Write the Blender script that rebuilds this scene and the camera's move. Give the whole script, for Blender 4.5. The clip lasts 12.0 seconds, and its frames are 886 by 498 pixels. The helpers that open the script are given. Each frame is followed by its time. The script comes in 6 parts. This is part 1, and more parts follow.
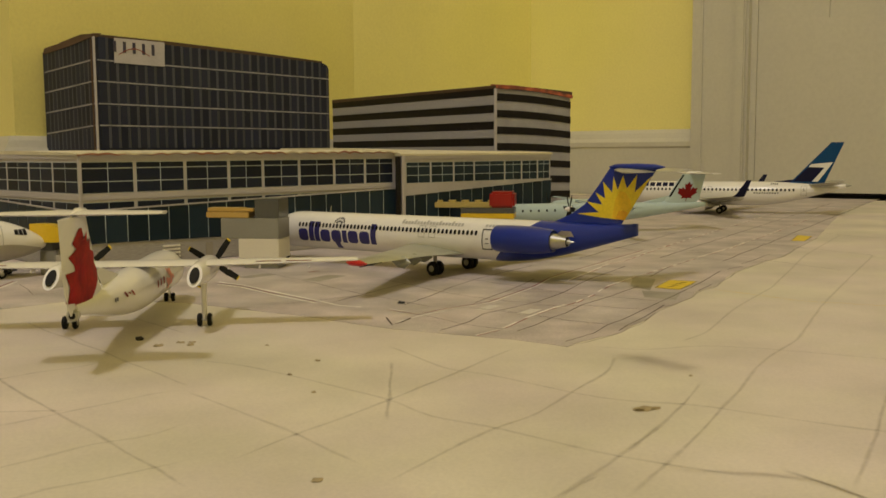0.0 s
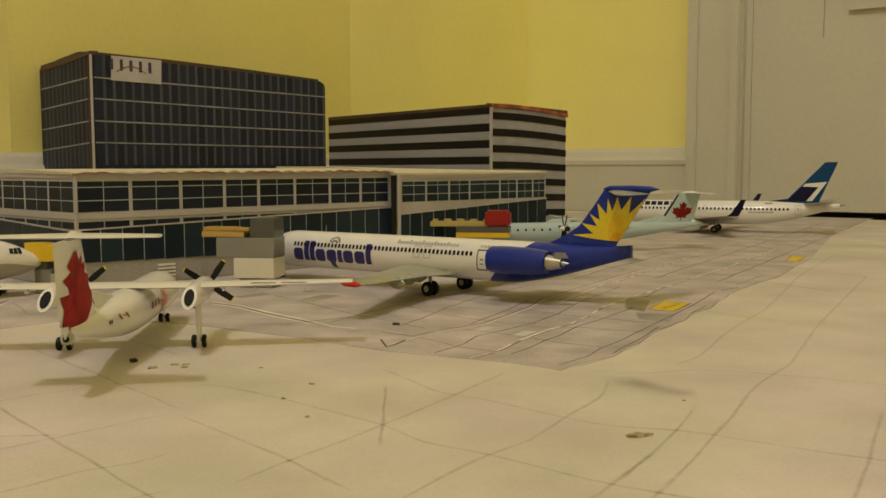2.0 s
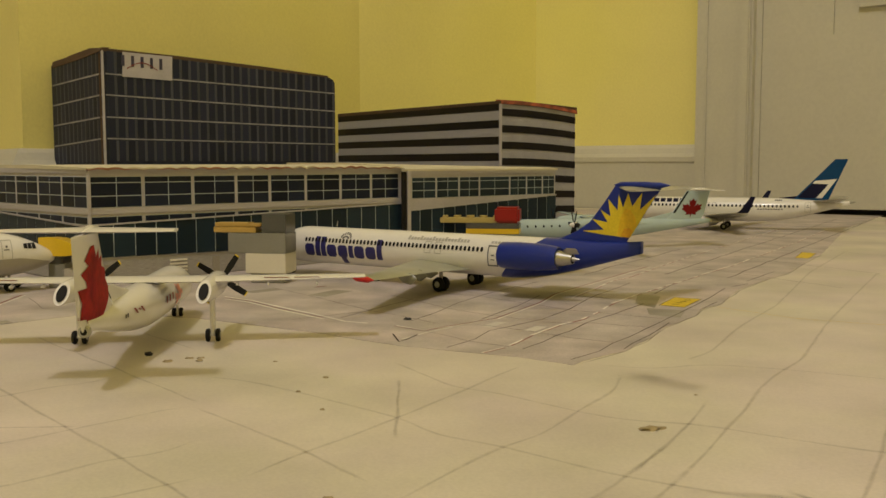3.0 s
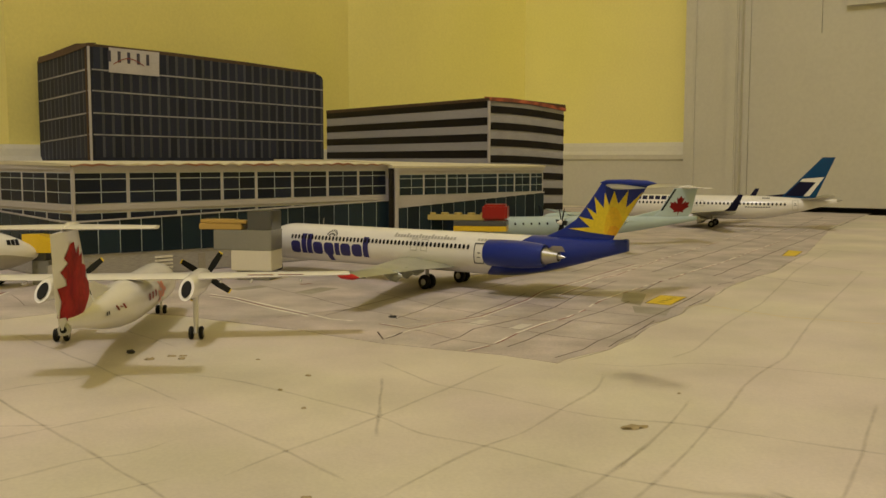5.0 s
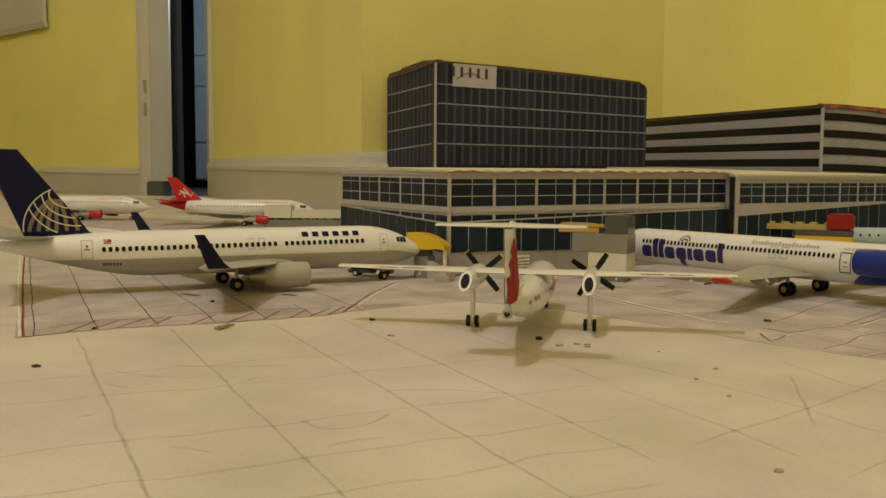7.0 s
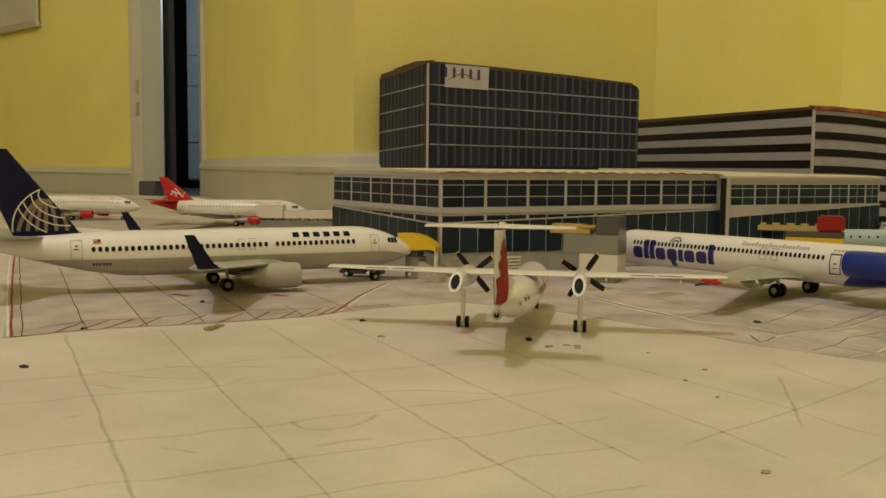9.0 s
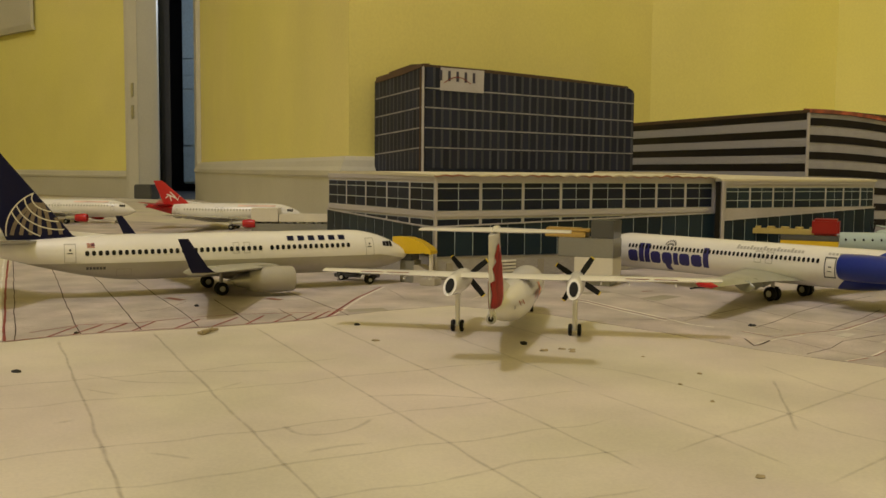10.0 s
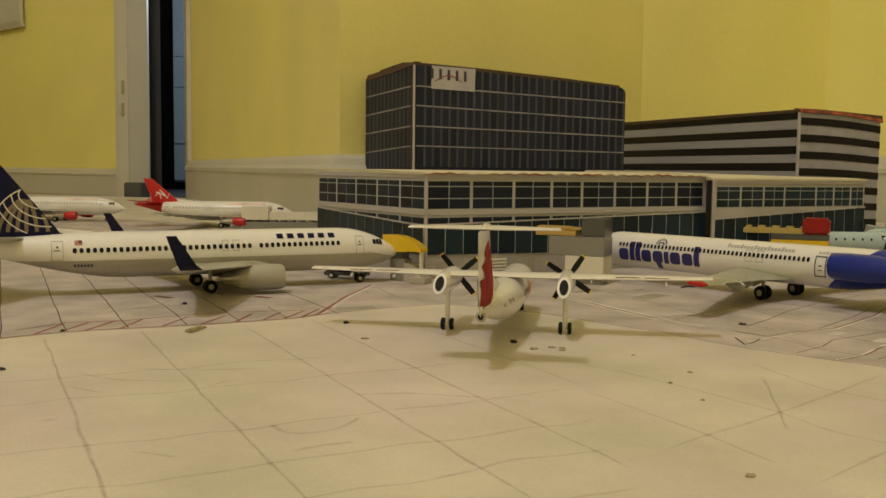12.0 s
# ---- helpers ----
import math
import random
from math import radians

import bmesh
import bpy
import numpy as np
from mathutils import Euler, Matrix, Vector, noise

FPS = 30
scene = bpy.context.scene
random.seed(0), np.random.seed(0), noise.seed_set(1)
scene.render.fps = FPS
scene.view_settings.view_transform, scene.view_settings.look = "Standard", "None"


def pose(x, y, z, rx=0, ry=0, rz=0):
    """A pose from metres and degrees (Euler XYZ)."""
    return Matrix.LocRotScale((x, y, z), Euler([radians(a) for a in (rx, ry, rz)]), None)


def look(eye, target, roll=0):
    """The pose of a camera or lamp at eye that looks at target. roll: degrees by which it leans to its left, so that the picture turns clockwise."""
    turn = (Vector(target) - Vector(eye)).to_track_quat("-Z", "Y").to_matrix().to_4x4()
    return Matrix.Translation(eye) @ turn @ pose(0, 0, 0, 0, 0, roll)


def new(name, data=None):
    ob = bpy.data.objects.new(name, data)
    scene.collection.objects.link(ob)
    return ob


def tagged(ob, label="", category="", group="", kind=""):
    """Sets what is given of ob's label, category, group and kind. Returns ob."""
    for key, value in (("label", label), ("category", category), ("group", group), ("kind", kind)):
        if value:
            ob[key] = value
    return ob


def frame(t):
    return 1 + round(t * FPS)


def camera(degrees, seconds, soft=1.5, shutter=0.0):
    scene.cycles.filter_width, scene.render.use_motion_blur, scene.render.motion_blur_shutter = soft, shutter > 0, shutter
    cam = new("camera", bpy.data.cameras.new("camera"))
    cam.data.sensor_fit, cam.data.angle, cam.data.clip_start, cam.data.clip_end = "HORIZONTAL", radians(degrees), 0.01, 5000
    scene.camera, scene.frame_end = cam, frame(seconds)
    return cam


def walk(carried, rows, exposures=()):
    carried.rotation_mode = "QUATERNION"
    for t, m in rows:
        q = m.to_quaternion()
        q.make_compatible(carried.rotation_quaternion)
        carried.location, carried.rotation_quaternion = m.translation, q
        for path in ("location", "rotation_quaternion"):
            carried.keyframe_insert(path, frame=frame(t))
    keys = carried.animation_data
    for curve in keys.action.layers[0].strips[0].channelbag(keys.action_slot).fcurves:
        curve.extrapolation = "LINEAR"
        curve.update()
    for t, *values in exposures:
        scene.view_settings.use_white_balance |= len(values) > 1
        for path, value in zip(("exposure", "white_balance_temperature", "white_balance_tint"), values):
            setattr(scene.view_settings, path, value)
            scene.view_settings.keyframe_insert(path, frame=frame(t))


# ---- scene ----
# ---- camera and its path ----
cam = camera(50.2, 12.0, soft=1.5, shutter=0.9)
PATH = [
    (0, (0.0285, 0.0010, 0.0516), (-0.0617, 0.9917, -0.0503), -0.37),
    (0.5, (0.0297, 0.0003, 0.0534), (-0.0626, 0.9914, -0.0423), -0.44),
    (1, (0.0294, 0.0007, 0.0533), (-0.0600, 0.9928, -0.0349), -0.44),
    (1.5, (0.0288, 0.0007, 0.0533), (-0.0592, 0.9931, -0.0332), -0.32),
    (2, (0.0289, 0.0005, 0.0538), (-0.0569, 0.9931, -0.0320), -0.14),
    (2.5, (0.0276, -0.0013, 0.0537), (-0.0661, 0.9905, -0.0330), -0.05),
    (4.5, (0.0277, -0.0005, 0.0526), (-0.0631, 0.9908, -0.0426), -0.04),
    (5, (0.0292, -0.0001, 0.0535), (-0.0542, 0.9922, -0.0386), 0.10),
    (5.5, (0.0291, -0.0003, 0.0526), (-0.0557, 0.9914, -0.0433), 0.05),
    (6, (0.0263, -0.0017, 0.0543), (-0.0709, 0.9896, -0.0341), 0.12),
    (6.1, (0.0233, -0.0040, 0.0550), (-0.1000, 0.9850, -0.0235), -0.12),
    (6.2, (0.0223, -0.0048, 0.0552), (-0.1077, 0.9838, -0.0209), -0.19),
    (6.3, (0.0187, -0.0089, 0.0550), (-0.1299, 0.9773, -0.0172), -0.19),
    (6.4, (0.0101, -0.0186, 0.0544), (-0.2572, 0.9402, -0.0413), 0.02),
    (6.5, (0.0016, -0.0283, 0.0539), (-0.3453, 0.9063, -0.0248), 0.47),
    (6.6, (-0.0021, -0.0325, 0.0536), (-0.3745, 0.8922, -0.0254), 0.55),
    (7, (-0.0003, -0.0314, 0.0534), (-0.3662, 0.8953, -0.0321), 0.40),
    (9, (0.0005, -0.0308, 0.0534), (-0.3587, 0.8986, -0.0313), 0.56),
    (9.5, (0.0006, -0.0304, 0.0534), (-0.3572, 0.8997, -0.0303), 0.56),
    (10, (0.0007, -0.0301, 0.0536), (-0.3546, 0.9011, -0.0279), 0.53),
    (10.5, (0.0006, -0.0296, 0.0539), (-0.3519, 0.9029, -0.0241), 0.56),
    (11, (0.0004, -0.0292, 0.0536), (-0.3480, 0.9050, -0.0232), 0.65),
    (11.5, (0.0005, -0.0291, 0.0536), (-0.3468, 0.9053, -0.0257), 0.71),
    (12, (0.0006, -0.0284, 0.0530), (-0.3462, 0.9060, -0.0292), 0.70),
]
walk(cam, [(t, look(eye, target, roll)) for t, eye, target, roll in PATH])

# ---- world and light ----
# a closed room at night: one warm ceiling lamp, a dim grey surround that only the doorway lets in
world = bpy.data.worlds.new("world")
scene.world = world
world.use_nodes = True
world.node_tree.nodes["Background"].inputs[0].default_value = (0.5, 0.6, 0.8, 1)
world.node_tree.nodes["Background"].inputs[1].default_value = 0.02

LAMP_AT = (-0.26, -0.64, 1.88)


def lamp(name, at, target, power, size, colour):
    data = bpy.data.lights.new(name, "POINT")
    data.shadow_soft_size, data.energy, data.color = size / 2, power, colour
    ob = new(name, data)
    ob.matrix_world = look(at, target)
    return ob


lamp("ceiling_bulb", LAMP_AT, (LAMP_AT[0], LAMP_AT[1] + 0.01, 0), 42.0, 0.14, (1.0, 0.918, 0.92))
# unseen fill lamp added behind the wall to brighten the hall door
lamp("hall_bulb", (-1.004, 1.795, 0.45), (-1.2, 1.83, 0.2), 3.2, 0.1, (0.75, 0.88, 1.0))
scene.view_settings.exposure = 0.0

# ---- materials ----


def material(name, colour, rough=0.5, metal=0.0, fine=900.0, coarse=60.0, vary=0.08, stain=0.06, bump=0.05, spec=0.5, coat=0.0, piece=0.0, second=None):
    """A surface with grain and stains: fine and coarse are cycles a metre, vary and stain how far they change the colour."""
    m = bpy.data.materials.new(name)
    m.use_nodes = True
    nt = m.node_tree
    b = nt.nodes["Principled BSDF"]
    link = nt.links.new
    co = nt.nodes.new("ShaderNodeTexCoord")
    n1, n2 = nt.nodes.new("ShaderNodeTexNoise"), nt.nodes.new("ShaderNodeTexNoise")
    n1.inputs["Scale"].default_value, n2.inputs["Scale"].default_value = fine, coarse
    n1.inputs["Detail"].default_value, n2.inputs["Detail"].default_value = 3, 5
    link(co.outputs["Object"], n1.inputs["Vector"])
    link(co.outputs["Object"], n2.inputs["Vector"])
    total = None
    for n, amount in ((n1, vary), (n2, stain)):
        r = nt.nodes.new("ShaderNodeMapRange")
        r.inputs["From Min"].default_value, r.inputs["From Max"].default_value = 0.3, 0.7
        r.inputs["To Min"].default_value, r.inputs["To Max"].default_value = 1 - amount, 1 + amount
        link(n.outputs["Fac"], r.inputs["Value"])
        if total is None:
            total = r.outputs[0]
        else:
            mul = nt.nodes.new("ShaderNodeMath")
            mul.operation = "MULTIPLY"
            link(total, mul.inputs[0])
            link(r.outputs[0], mul.inputs[1])
            total = mul.outputs[0]
    if piece:
        info = nt.nodes.new("ShaderNodeObjectInfo")
        r = nt.nodes.new("ShaderNodeMapRange")
        r.inputs["To Min"].default_value, r.inputs["To Max"].default_value = 1 - piece, 1 + piece
        link(info.outputs["Random"], r.inputs["Value"])
        mul = nt.nodes.new("ShaderNodeMath")
        mul.operation = "MULTIPLY"
        link(total, mul.inputs[0])
        link(r.outputs[0], mul.inputs[1])
        total = mul.outputs[0]
    mix = nt.nodes.new("ShaderNodeVectorMath")
    mix.operation = "SCALE"
    mix.inputs[0].default_value = colour[:3]
    if second:
        # a second tone in soft patches of its own
        n3, ramp, blend = nt.nodes.new("ShaderNodeTexNoise"), nt.nodes.new("ShaderNodeMapRange"), nt.nodes.new("ShaderNodeMix")
        n3.inputs["Scale"].default_value, n3.inputs["Detail"].default_value = coarse * 0.7, 3
        ramp.inputs["From Min"].default_value, ramp.inputs["From Max"].default_value = 0.40, 0.62
        blend.data_type = "RGBA"
        blend.inputs["A"].default_value, blend.inputs["B"].default_value = (*colour[:3], 1), (*second, 1)
        link(co.outputs["Object"], n3.inputs["Vector"])
        link(n3.outputs["Fac"], ramp.inputs["Value"])
        link(ramp.outputs[0], blend.inputs["Factor"])
        link(blend.outputs["Result"], mix.inputs[0])
    link(total, mix.inputs["Scale"])
    link(mix.outputs[0], b.inputs["Base Color"])
    b.inputs["Roughness"].default_value, b.inputs["Metallic"].default_value = rough, metal
    b.inputs["Specular IOR Level"].default_value = spec
    b.inputs["Coat Weight"].default_value = coat
    if bump:
        bp = nt.nodes.new("ShaderNodeBump")
        bp.inputs["Strength"].default_value, bp.inputs["Distance"].default_value = bump, 0.0006
        link(n1.outputs["Fac"], bp.inputs["Height"])
        link(bp.outputs[0], b.inputs["Normal"])
    return m


def soft_ink(name, colour, cover, coarse=260.0):
    """Rubbed graphite, dirt or painted shade: thickest along the middle of a stroke, thin towards its edges, broken up
    by the paper's grain.
    """
    m = material(name, colour, 0.75, vary=0.12, stain=0.1, fine=900, coarse=90, spec=0.2, bump=0)
    nt = m.node_tree
    link = nt.links.new
    uv, sep = nt.nodes.new("ShaderNodeUVMap"), nt.nodes.new("ShaderNodeSeparateXYZ")
    uv.uv_map = "across"
    link(uv.outputs[0], sep.inputs[0])
    co = nt.nodes.new("ShaderNodeTexCoord")
    n = nt.nodes.new("ShaderNodeTexNoise")
    n.inputs["Scale"].default_value, n.inputs["Detail"].default_value = coarse, 5
    link(co.outputs["Object"], n.inputs["Vector"])
    grain = nt.nodes.new("ShaderNodeMapRange")
    grain.inputs["From Min"].default_value, grain.inputs["From Max"].default_value = 0.28, 0.68
    grain.inputs["To Min"].default_value, grain.inputs["To Max"].default_value = cover * 0.3, cover
    link(n.outputs["Fac"], grain.inputs["Value"])
    total = grain.outputs[0]
    for axis in ("X", "Y"):
        fade = nt.nodes.new("ShaderNodeMapRange")
        fade.interpolation_type = "SMOOTHSTEP"
        link(sep.outputs[axis], fade.inputs["Value"])
        mul = nt.nodes.new("ShaderNodeMath")
        mul.operation = "MULTIPLY"
        link(total, mul.inputs[0])
        link(fade.outputs[0], mul.inputs[1])
        total = mul.outputs[0]
    clear, mix = nt.nodes.new("ShaderNodeBsdfTransparent"), nt.nodes.new("ShaderNodeMixShader")
    link(total, mix.inputs[0])
    link(clear.outputs[0], mix.inputs[1])
    link(nt.nodes["Principled BSDF"].outputs[0], mix.inputs[2])
    link(mix.outputs[0], nt.nodes["Material Output"].inputs["Surface"])
    return m


M = {}
M["wall"] = material("yellow_wall_paint", (0.87, 0.80, 0.245), 0.6, fine=400, coarse=5, second=(0.86, 0.775, 0.28), vary=0.03, stain=0.05, bump=0.06)
M["trim"] = material("white_trim_paint", (0.58, 0.556, 0.466), 0.42, fine=300, coarse=9, vary=0.03, stain=0.05, bump=0.03)
M["door"] = material("white_door_paint", (0.57, 0.546, 0.456), 0.45, fine=260, coarse=7, vary=0.03, stain=0.04, bump=0.03)
M["ceiling"] = material("white_ceiling_paint", (0.8, 0.79, 0.75), 0.9, fine=200, coarse=4)
M["boards"] = material("beige_floor", (0.40, 0.34, 0.22), 0.6, fine=220, coarse=12, vary=0.08, stain=0.1)
# near black put into the colour for unlit space behind the doors
M["unlit_shade"] = material("near_black_shade", (0.05, 0.05, 0.055), 0.8, fine=200, coarse=5)
# the door's bluish daylight is put into this base colour
M["hall_blue"] = material("bluish_light_tint", (0.62, 0.74, 0.80), 0.5, fine=200, coarse=6)
M["cream"] = material("cream_paper", (0.622, 0.576, 0.452), 0.55, fine=1400, coarse=20, second=(0.638, 0.562, 0.495), vary=0.04, stain=0.15, bump=0.08)
M["grey"] = material("grey_printed_paper", (0.47, 0.42, 0.385), 0.6, fine=1500, coarse=46, second=(0.505, 0.434, 0.405), vary=0.12, stain=0.24, bump=0.08)
M["ink"] = material("dark_ink", (0.085, 0.060, 0.05), 0.8, spec=0.1, vary=0.3, stain=0.2)
M["slab_ink"] = material("grey_slab_ink", (0.135, 0.108, 0.095), 0.8, spec=0.1, vary=0.3, stain=0.3)
M["faint_ink"] = material("faded_slab_ink", (0.24, 0.20, 0.175), 0.8, spec=0.1, vary=0.2, stain=0.3)
M["redink"] = material("red_ink", (0.25, 0.045, 0.04), 0.7, vary=0.25, stain=0.3)
M["brown_mark"] = material("brown_print", (0.22, 0.09, 0.06), 0.6)
M["whiteink"] = material("white_ink", (0.78, 0.74, 0.66), 0.7, vary=0.1, stain=0.15)
M["paleblock"] = material("pale_print", (0.62, 0.58, 0.52), 0.7)
M["darkblock"] = material("shaded_print", (0.34, 0.31, 0.25), 0.7, stain=0.2)
M["yellowprint"] = material("yellow_print", (0.72, 0.52, 0.02), 0.55)
M["graphite"] = soft_ink("graphite", (0.26, 0.21, 0.15), 0.29)
M["graphite_faint"] = soft_ink("faint_graphite", (0.28, 0.23, 0.16), 0.24)
# dirt of the scuff, and the shadow painted along the apron's edge
M["grime_and_shade"] = soft_ink("grime_and_shade", (0.26, 0.21, 0.13), 0.62, coarse=120)
M["soft_mark"] = soft_ink("soft_paper_mark", (0.28, 0.23, 0.15), 0.36, coarse=110)
M["crumb"] = material("black_crumb", (0.012, 0.010, 0.009), 0.6)
M["scrap"] = material("brown_paper_scrap", (0.37, 0.30, 0.17), 0.8, vary=0.2)
# models
M["white"] = material("white_gloss_paint", (0.80, 0.78, 0.75), 0.25, fine=500, coarse=80, vary=0.015, stain=0.03, bump=0.02, coat=0.3)
M["grey_paint"] = material("grey_gloss_paint", (0.40, 0.375, 0.32), 0.3, fine=500, coarse=80, vary=0.02, stain=0.04, bump=0.02, coat=0.2)
M["wing_grey"] = material("pale_grey_wing_paint", (0.39, 0.38, 0.325), 0.28, fine=500, coarse=80, vary=0.03, stain=0.06, bump=0.03, coat=0.2)
M["wing_dull"] = material("dull_grey_wing_paint", (0.31, 0.315, 0.25), 0.3, fine=500, coarse=90, vary=0.05, stain=0.12, bump=0.03, coat=0.2)
M["silver"] = material("bare_metal", (0.46, 0.45, 0.42), 0.28, metal=0.9, vary=0.05, stain=0.08)
M["blue"] = material("royal_blue_paint", (0.012, 0.030, 0.26), 0.28, vary=0.04, stain=0.05, bump=0.02, spec=0.35, coat=0.1)
M["belly_outline"] = material("grey_belly_outline", (0.30, 0.28, 0.235), 0.4)
M["faded_red"] = material("faded_red_stripe", (0.42, 0.09, 0.07), 0.5)
M["navy_print"] = material("faded_navy_print", (0.045, 0.040, 0.075), 0.5)
M["title_blue"] = material("violet_blue_print", (0.022, 0.020, 0.15), 0.4)
M["sun"] = material("sun_yellow_paint", (0.78, 0.60, 0.03), 0.3)
M["sun2"] = material("sun_orange_paint", (0.79, 0.52, 0.02), 0.3)
M["sun3"] = material("deep_orange_paint", (0.72, 0.37, 0.012), 0.3)
M["navy"] = material("dark_navy_paint", (0.008, 0.009, 0.040), 0.32, vary=0.04, stain=0.05, bump=0.02, spec=0.16)
M["gold"] = material("pale_gold_line", (0.68, 0.65, 0.56), 0.4)
M["gold2"] = material("dull_gold_paint", (0.20, 0.155, 0.11), 0.4)
M["teal"] = material("teal_paint", (0.004, 0.055, 0.17), 0.3, spec=0.2)
M["ice"] = material("ice_blue_paint", (0.42, 0.53, 0.55), 0.25, fine=500, coarse=80, vary=0.02, stain=0.03, bump=0.02, coat=0.3)
M["red"] = material("maple_red_paint", (0.27, 0.008, 0.011), 0.6, spec=0.15, vary=0.12, stain=0.35, coarse=220, second=(0.36, 0.02, 0.012))
M["pale_pink"] = material("pale_pink_print", (0.74, 0.56, 0.50), 0.5, stain=0.2)
M["dark_red"] = material("dark_red_paint", (0.17, 0.006, 0.008), 0.5, spec=0.2, stain=0.1)
M["dim_red"] = material("faded_red_print", (0.62, 0.25, 0.17), 0.5, stain=0.2)
M["bright_red"] = material("bright_red_paint", (0.50, 0.014, 0.018), 0.3)
M["black"] = material("black_rubber", (0.010, 0.010, 0.010), 0.6, spec=0.2)
M["glass"] = material("dark_window_print", (0.010, 0.010, 0.014), 0.3, spec=0.2)
M["outline"] = material("dark_outline_print", (0.08, 0.08, 0.09), 0.4)
M["soft_outline"] = material("grey_outline_print", (0.42, 0.41, 0.38), 0.4)
M["tip_yellow"] = material("propeller_tip_yellow", (0.75, 0.55, 0.03), 0.4)
# card buildings
M["card"] = material("white_card", (0.465, 0.438, 0.450), 0.65, fine=700, coarse=40, vary=0.05, stain=0.10, bump=0.08)
M["roof_card"] = material("cream_card_roof", (0.62, 0.57, 0.42), 0.65, fine=700, coarse=40, vary=0.04, stain=0.08, bump=0.08)
M["brown_card"] = material("brown_cardboard", (0.085, 0.048, 0.026), 0.8, fine=800, coarse=50, vary=0.1, stain=0.15, bump=0.1)
M["orange_edge"] = material("orange_red_paper_edge", (0.44, 0.115, 0.055), 0.7, stain=0.35, coarse=140, second=(0.20, 0.06, 0.035))
M["red_card"] = material("red_worn_edge", (0.40, 0.19, 0.12), 0.7, stain=0.25)
M["pane"] = material("dark_printed_pane", (0.012, 0.017, 0.034), 0.40, fine=600, coarse=160, vary=0.25, stain=0.45, bump=0.03, piece=0.45, spec=0.2)
M["pane_teal"] = material("teal_printed_glass", (0.013, 0.026, 0.040), 0.35, fine=700, coarse=150, vary=0.25, stain=0.4, bump=0.03, piece=0.35, spec=0.2)
M["tower"] = material("dark_tower_print", (0.018, 0.023, 0.046), 0.5, fine=500, coarse=110, vary=0.15, stain=0.3, bump=0.04, piece=0.3, spec=0.25)
M["tower_stripe"] = material("tower_mullion_print", (0.048, 0.056, 0.086), 0.5, fine=500, coarse=130, second=(0.056, 0.050, 0.060), vary=0.2, stain=0.4, piece=0.3)
M["bar_print"] = material("blue_grey_bar_print", (0.42, 0.47, 0.51), 0.55, fine=600, coarse=120, vary=0.15, stain=0.35)
M["tower_line"] = material("grey_floor_line", (0.30, 0.295, 0.315), 0.6, stain=0.3)
M["band_black"] = material("black_band_and_gap_shade", (0.012, 0.010, 0.010), 0.5, stain=0.3, vary=0.15, spec=0.2)
M["band_white"] = material("grey_printed_band", (0.345, 0.338, 0.378), 0.6, fine=700, coarse=60, vary=0.05, stain=0.12)
M["ground_print"] = material("grey_ground_floor_print", (0.36, 0.34, 0.325), 0.65, fine=500, coarse=60, vary=0.1, stain=0.25)
# toy bricks
M["b_white"] = material("white_plastic", (0.70, 0.66, 0.56), 0.3, vary=0.02, stain=0.03, bump=0.01)
M["b_grey"] = material("grey_plastic", (0.24, 0.235, 0.21), 0.32, vary=0.03, stain=0.05, bump=0.01)
M["b_stone"] = material("pale_grey_plastic", (0.47, 0.43, 0.37), 0.35, vary=0.03, stain=0.06, bump=0.01)
M["b_dark"] = material("dark_grey_plastic", (0.085, 0.085, 0.08), 0.3, vary=0.03, stain=0.05, bump=0.01)
M["b_yellow"] = material("yellow_plastic", (0.72, 0.48, 0.02), 0.3, vary=0.03, stain=0.04, bump=0.01)
M["b_straw"] = material("dull_yellow_plastic", (0.47, 0.37, 0.125), 0.35, vary=0.03, stain=0.05, bump=0.01)
M["b_tan"] = material("ochre_plastic", (0.50, 0.33, 0.09), 0.35, vary=0.03, stain=0.05, bump=0.01)
M["b_red"] = material("red_plastic", (0.30, 0.010, 0.010), 0.3, vary=0.03, stain=0.04, bump=0.01)

# ---- mesh helpers ----


def mesh_of(name, bm, mat, smooth=False):
    bmesh.ops.recalc_face_normals(bm, faces=bm.faces[:])
    me = bpy.data.meshes.new(name)
    bm.to_mesh(me)
    bm.free()
    for mm in mat if isinstance(mat, (list, tuple)) else (mat,):
        me.materials.append(mm)
    if smooth:
        for p in me.polygons:
            p.use_smooth = True
        me.set_sharp_from_angle(angle=radians(38))
    return me


def part(name, bm, mat, parent, label="", smooth=False):
    """Link a bmesh as one mesh object under a thing or under a part."""
    ob = new(name, bm if isinstance(bm, bpy.types.Mesh) else mesh_of(name, bm, mat, smooth))
    ob.parent = parent
    if label:
        ob["label"] = label
    return ob


def thing(name, m, label, category, group="", kind=""):
    ob = new(name)
    ob.empty_display_size = 0.01
    ob.matrix_world = m
    return tagged(ob, label, category, group, kind)


def solid(name, bm, mat, label, category, group="", kind="", smooth=False):
    return tagged(new(name, mesh_of(name, bm, mat, smooth)), label, category, group, kind)


def add_box(bm, lo, hi, bevel=0.0, m=None):
    lo, hi = Vector(lo), Vector(hi)
    made = bmesh.ops.create_cube(bm, size=1.0, matrix=Matrix.Translation((lo + hi) / 2) @ Matrix.Diagonal((*(hi - lo), 1)))
    vs = made["verts"]
    if bevel:
        es = list({e for v in vs for e in v.link_edges})
        made = bmesh.ops.bevel(bm, geom=es, offset=bevel, segments=2, affect="EDGES")
        vs = list({v for f in made["faces"] for v in f.verts} | {v for v in vs if v.is_valid})
    if m is not None:
        bmesh.ops.transform(bm, matrix=m, verts=vs)
    return bm


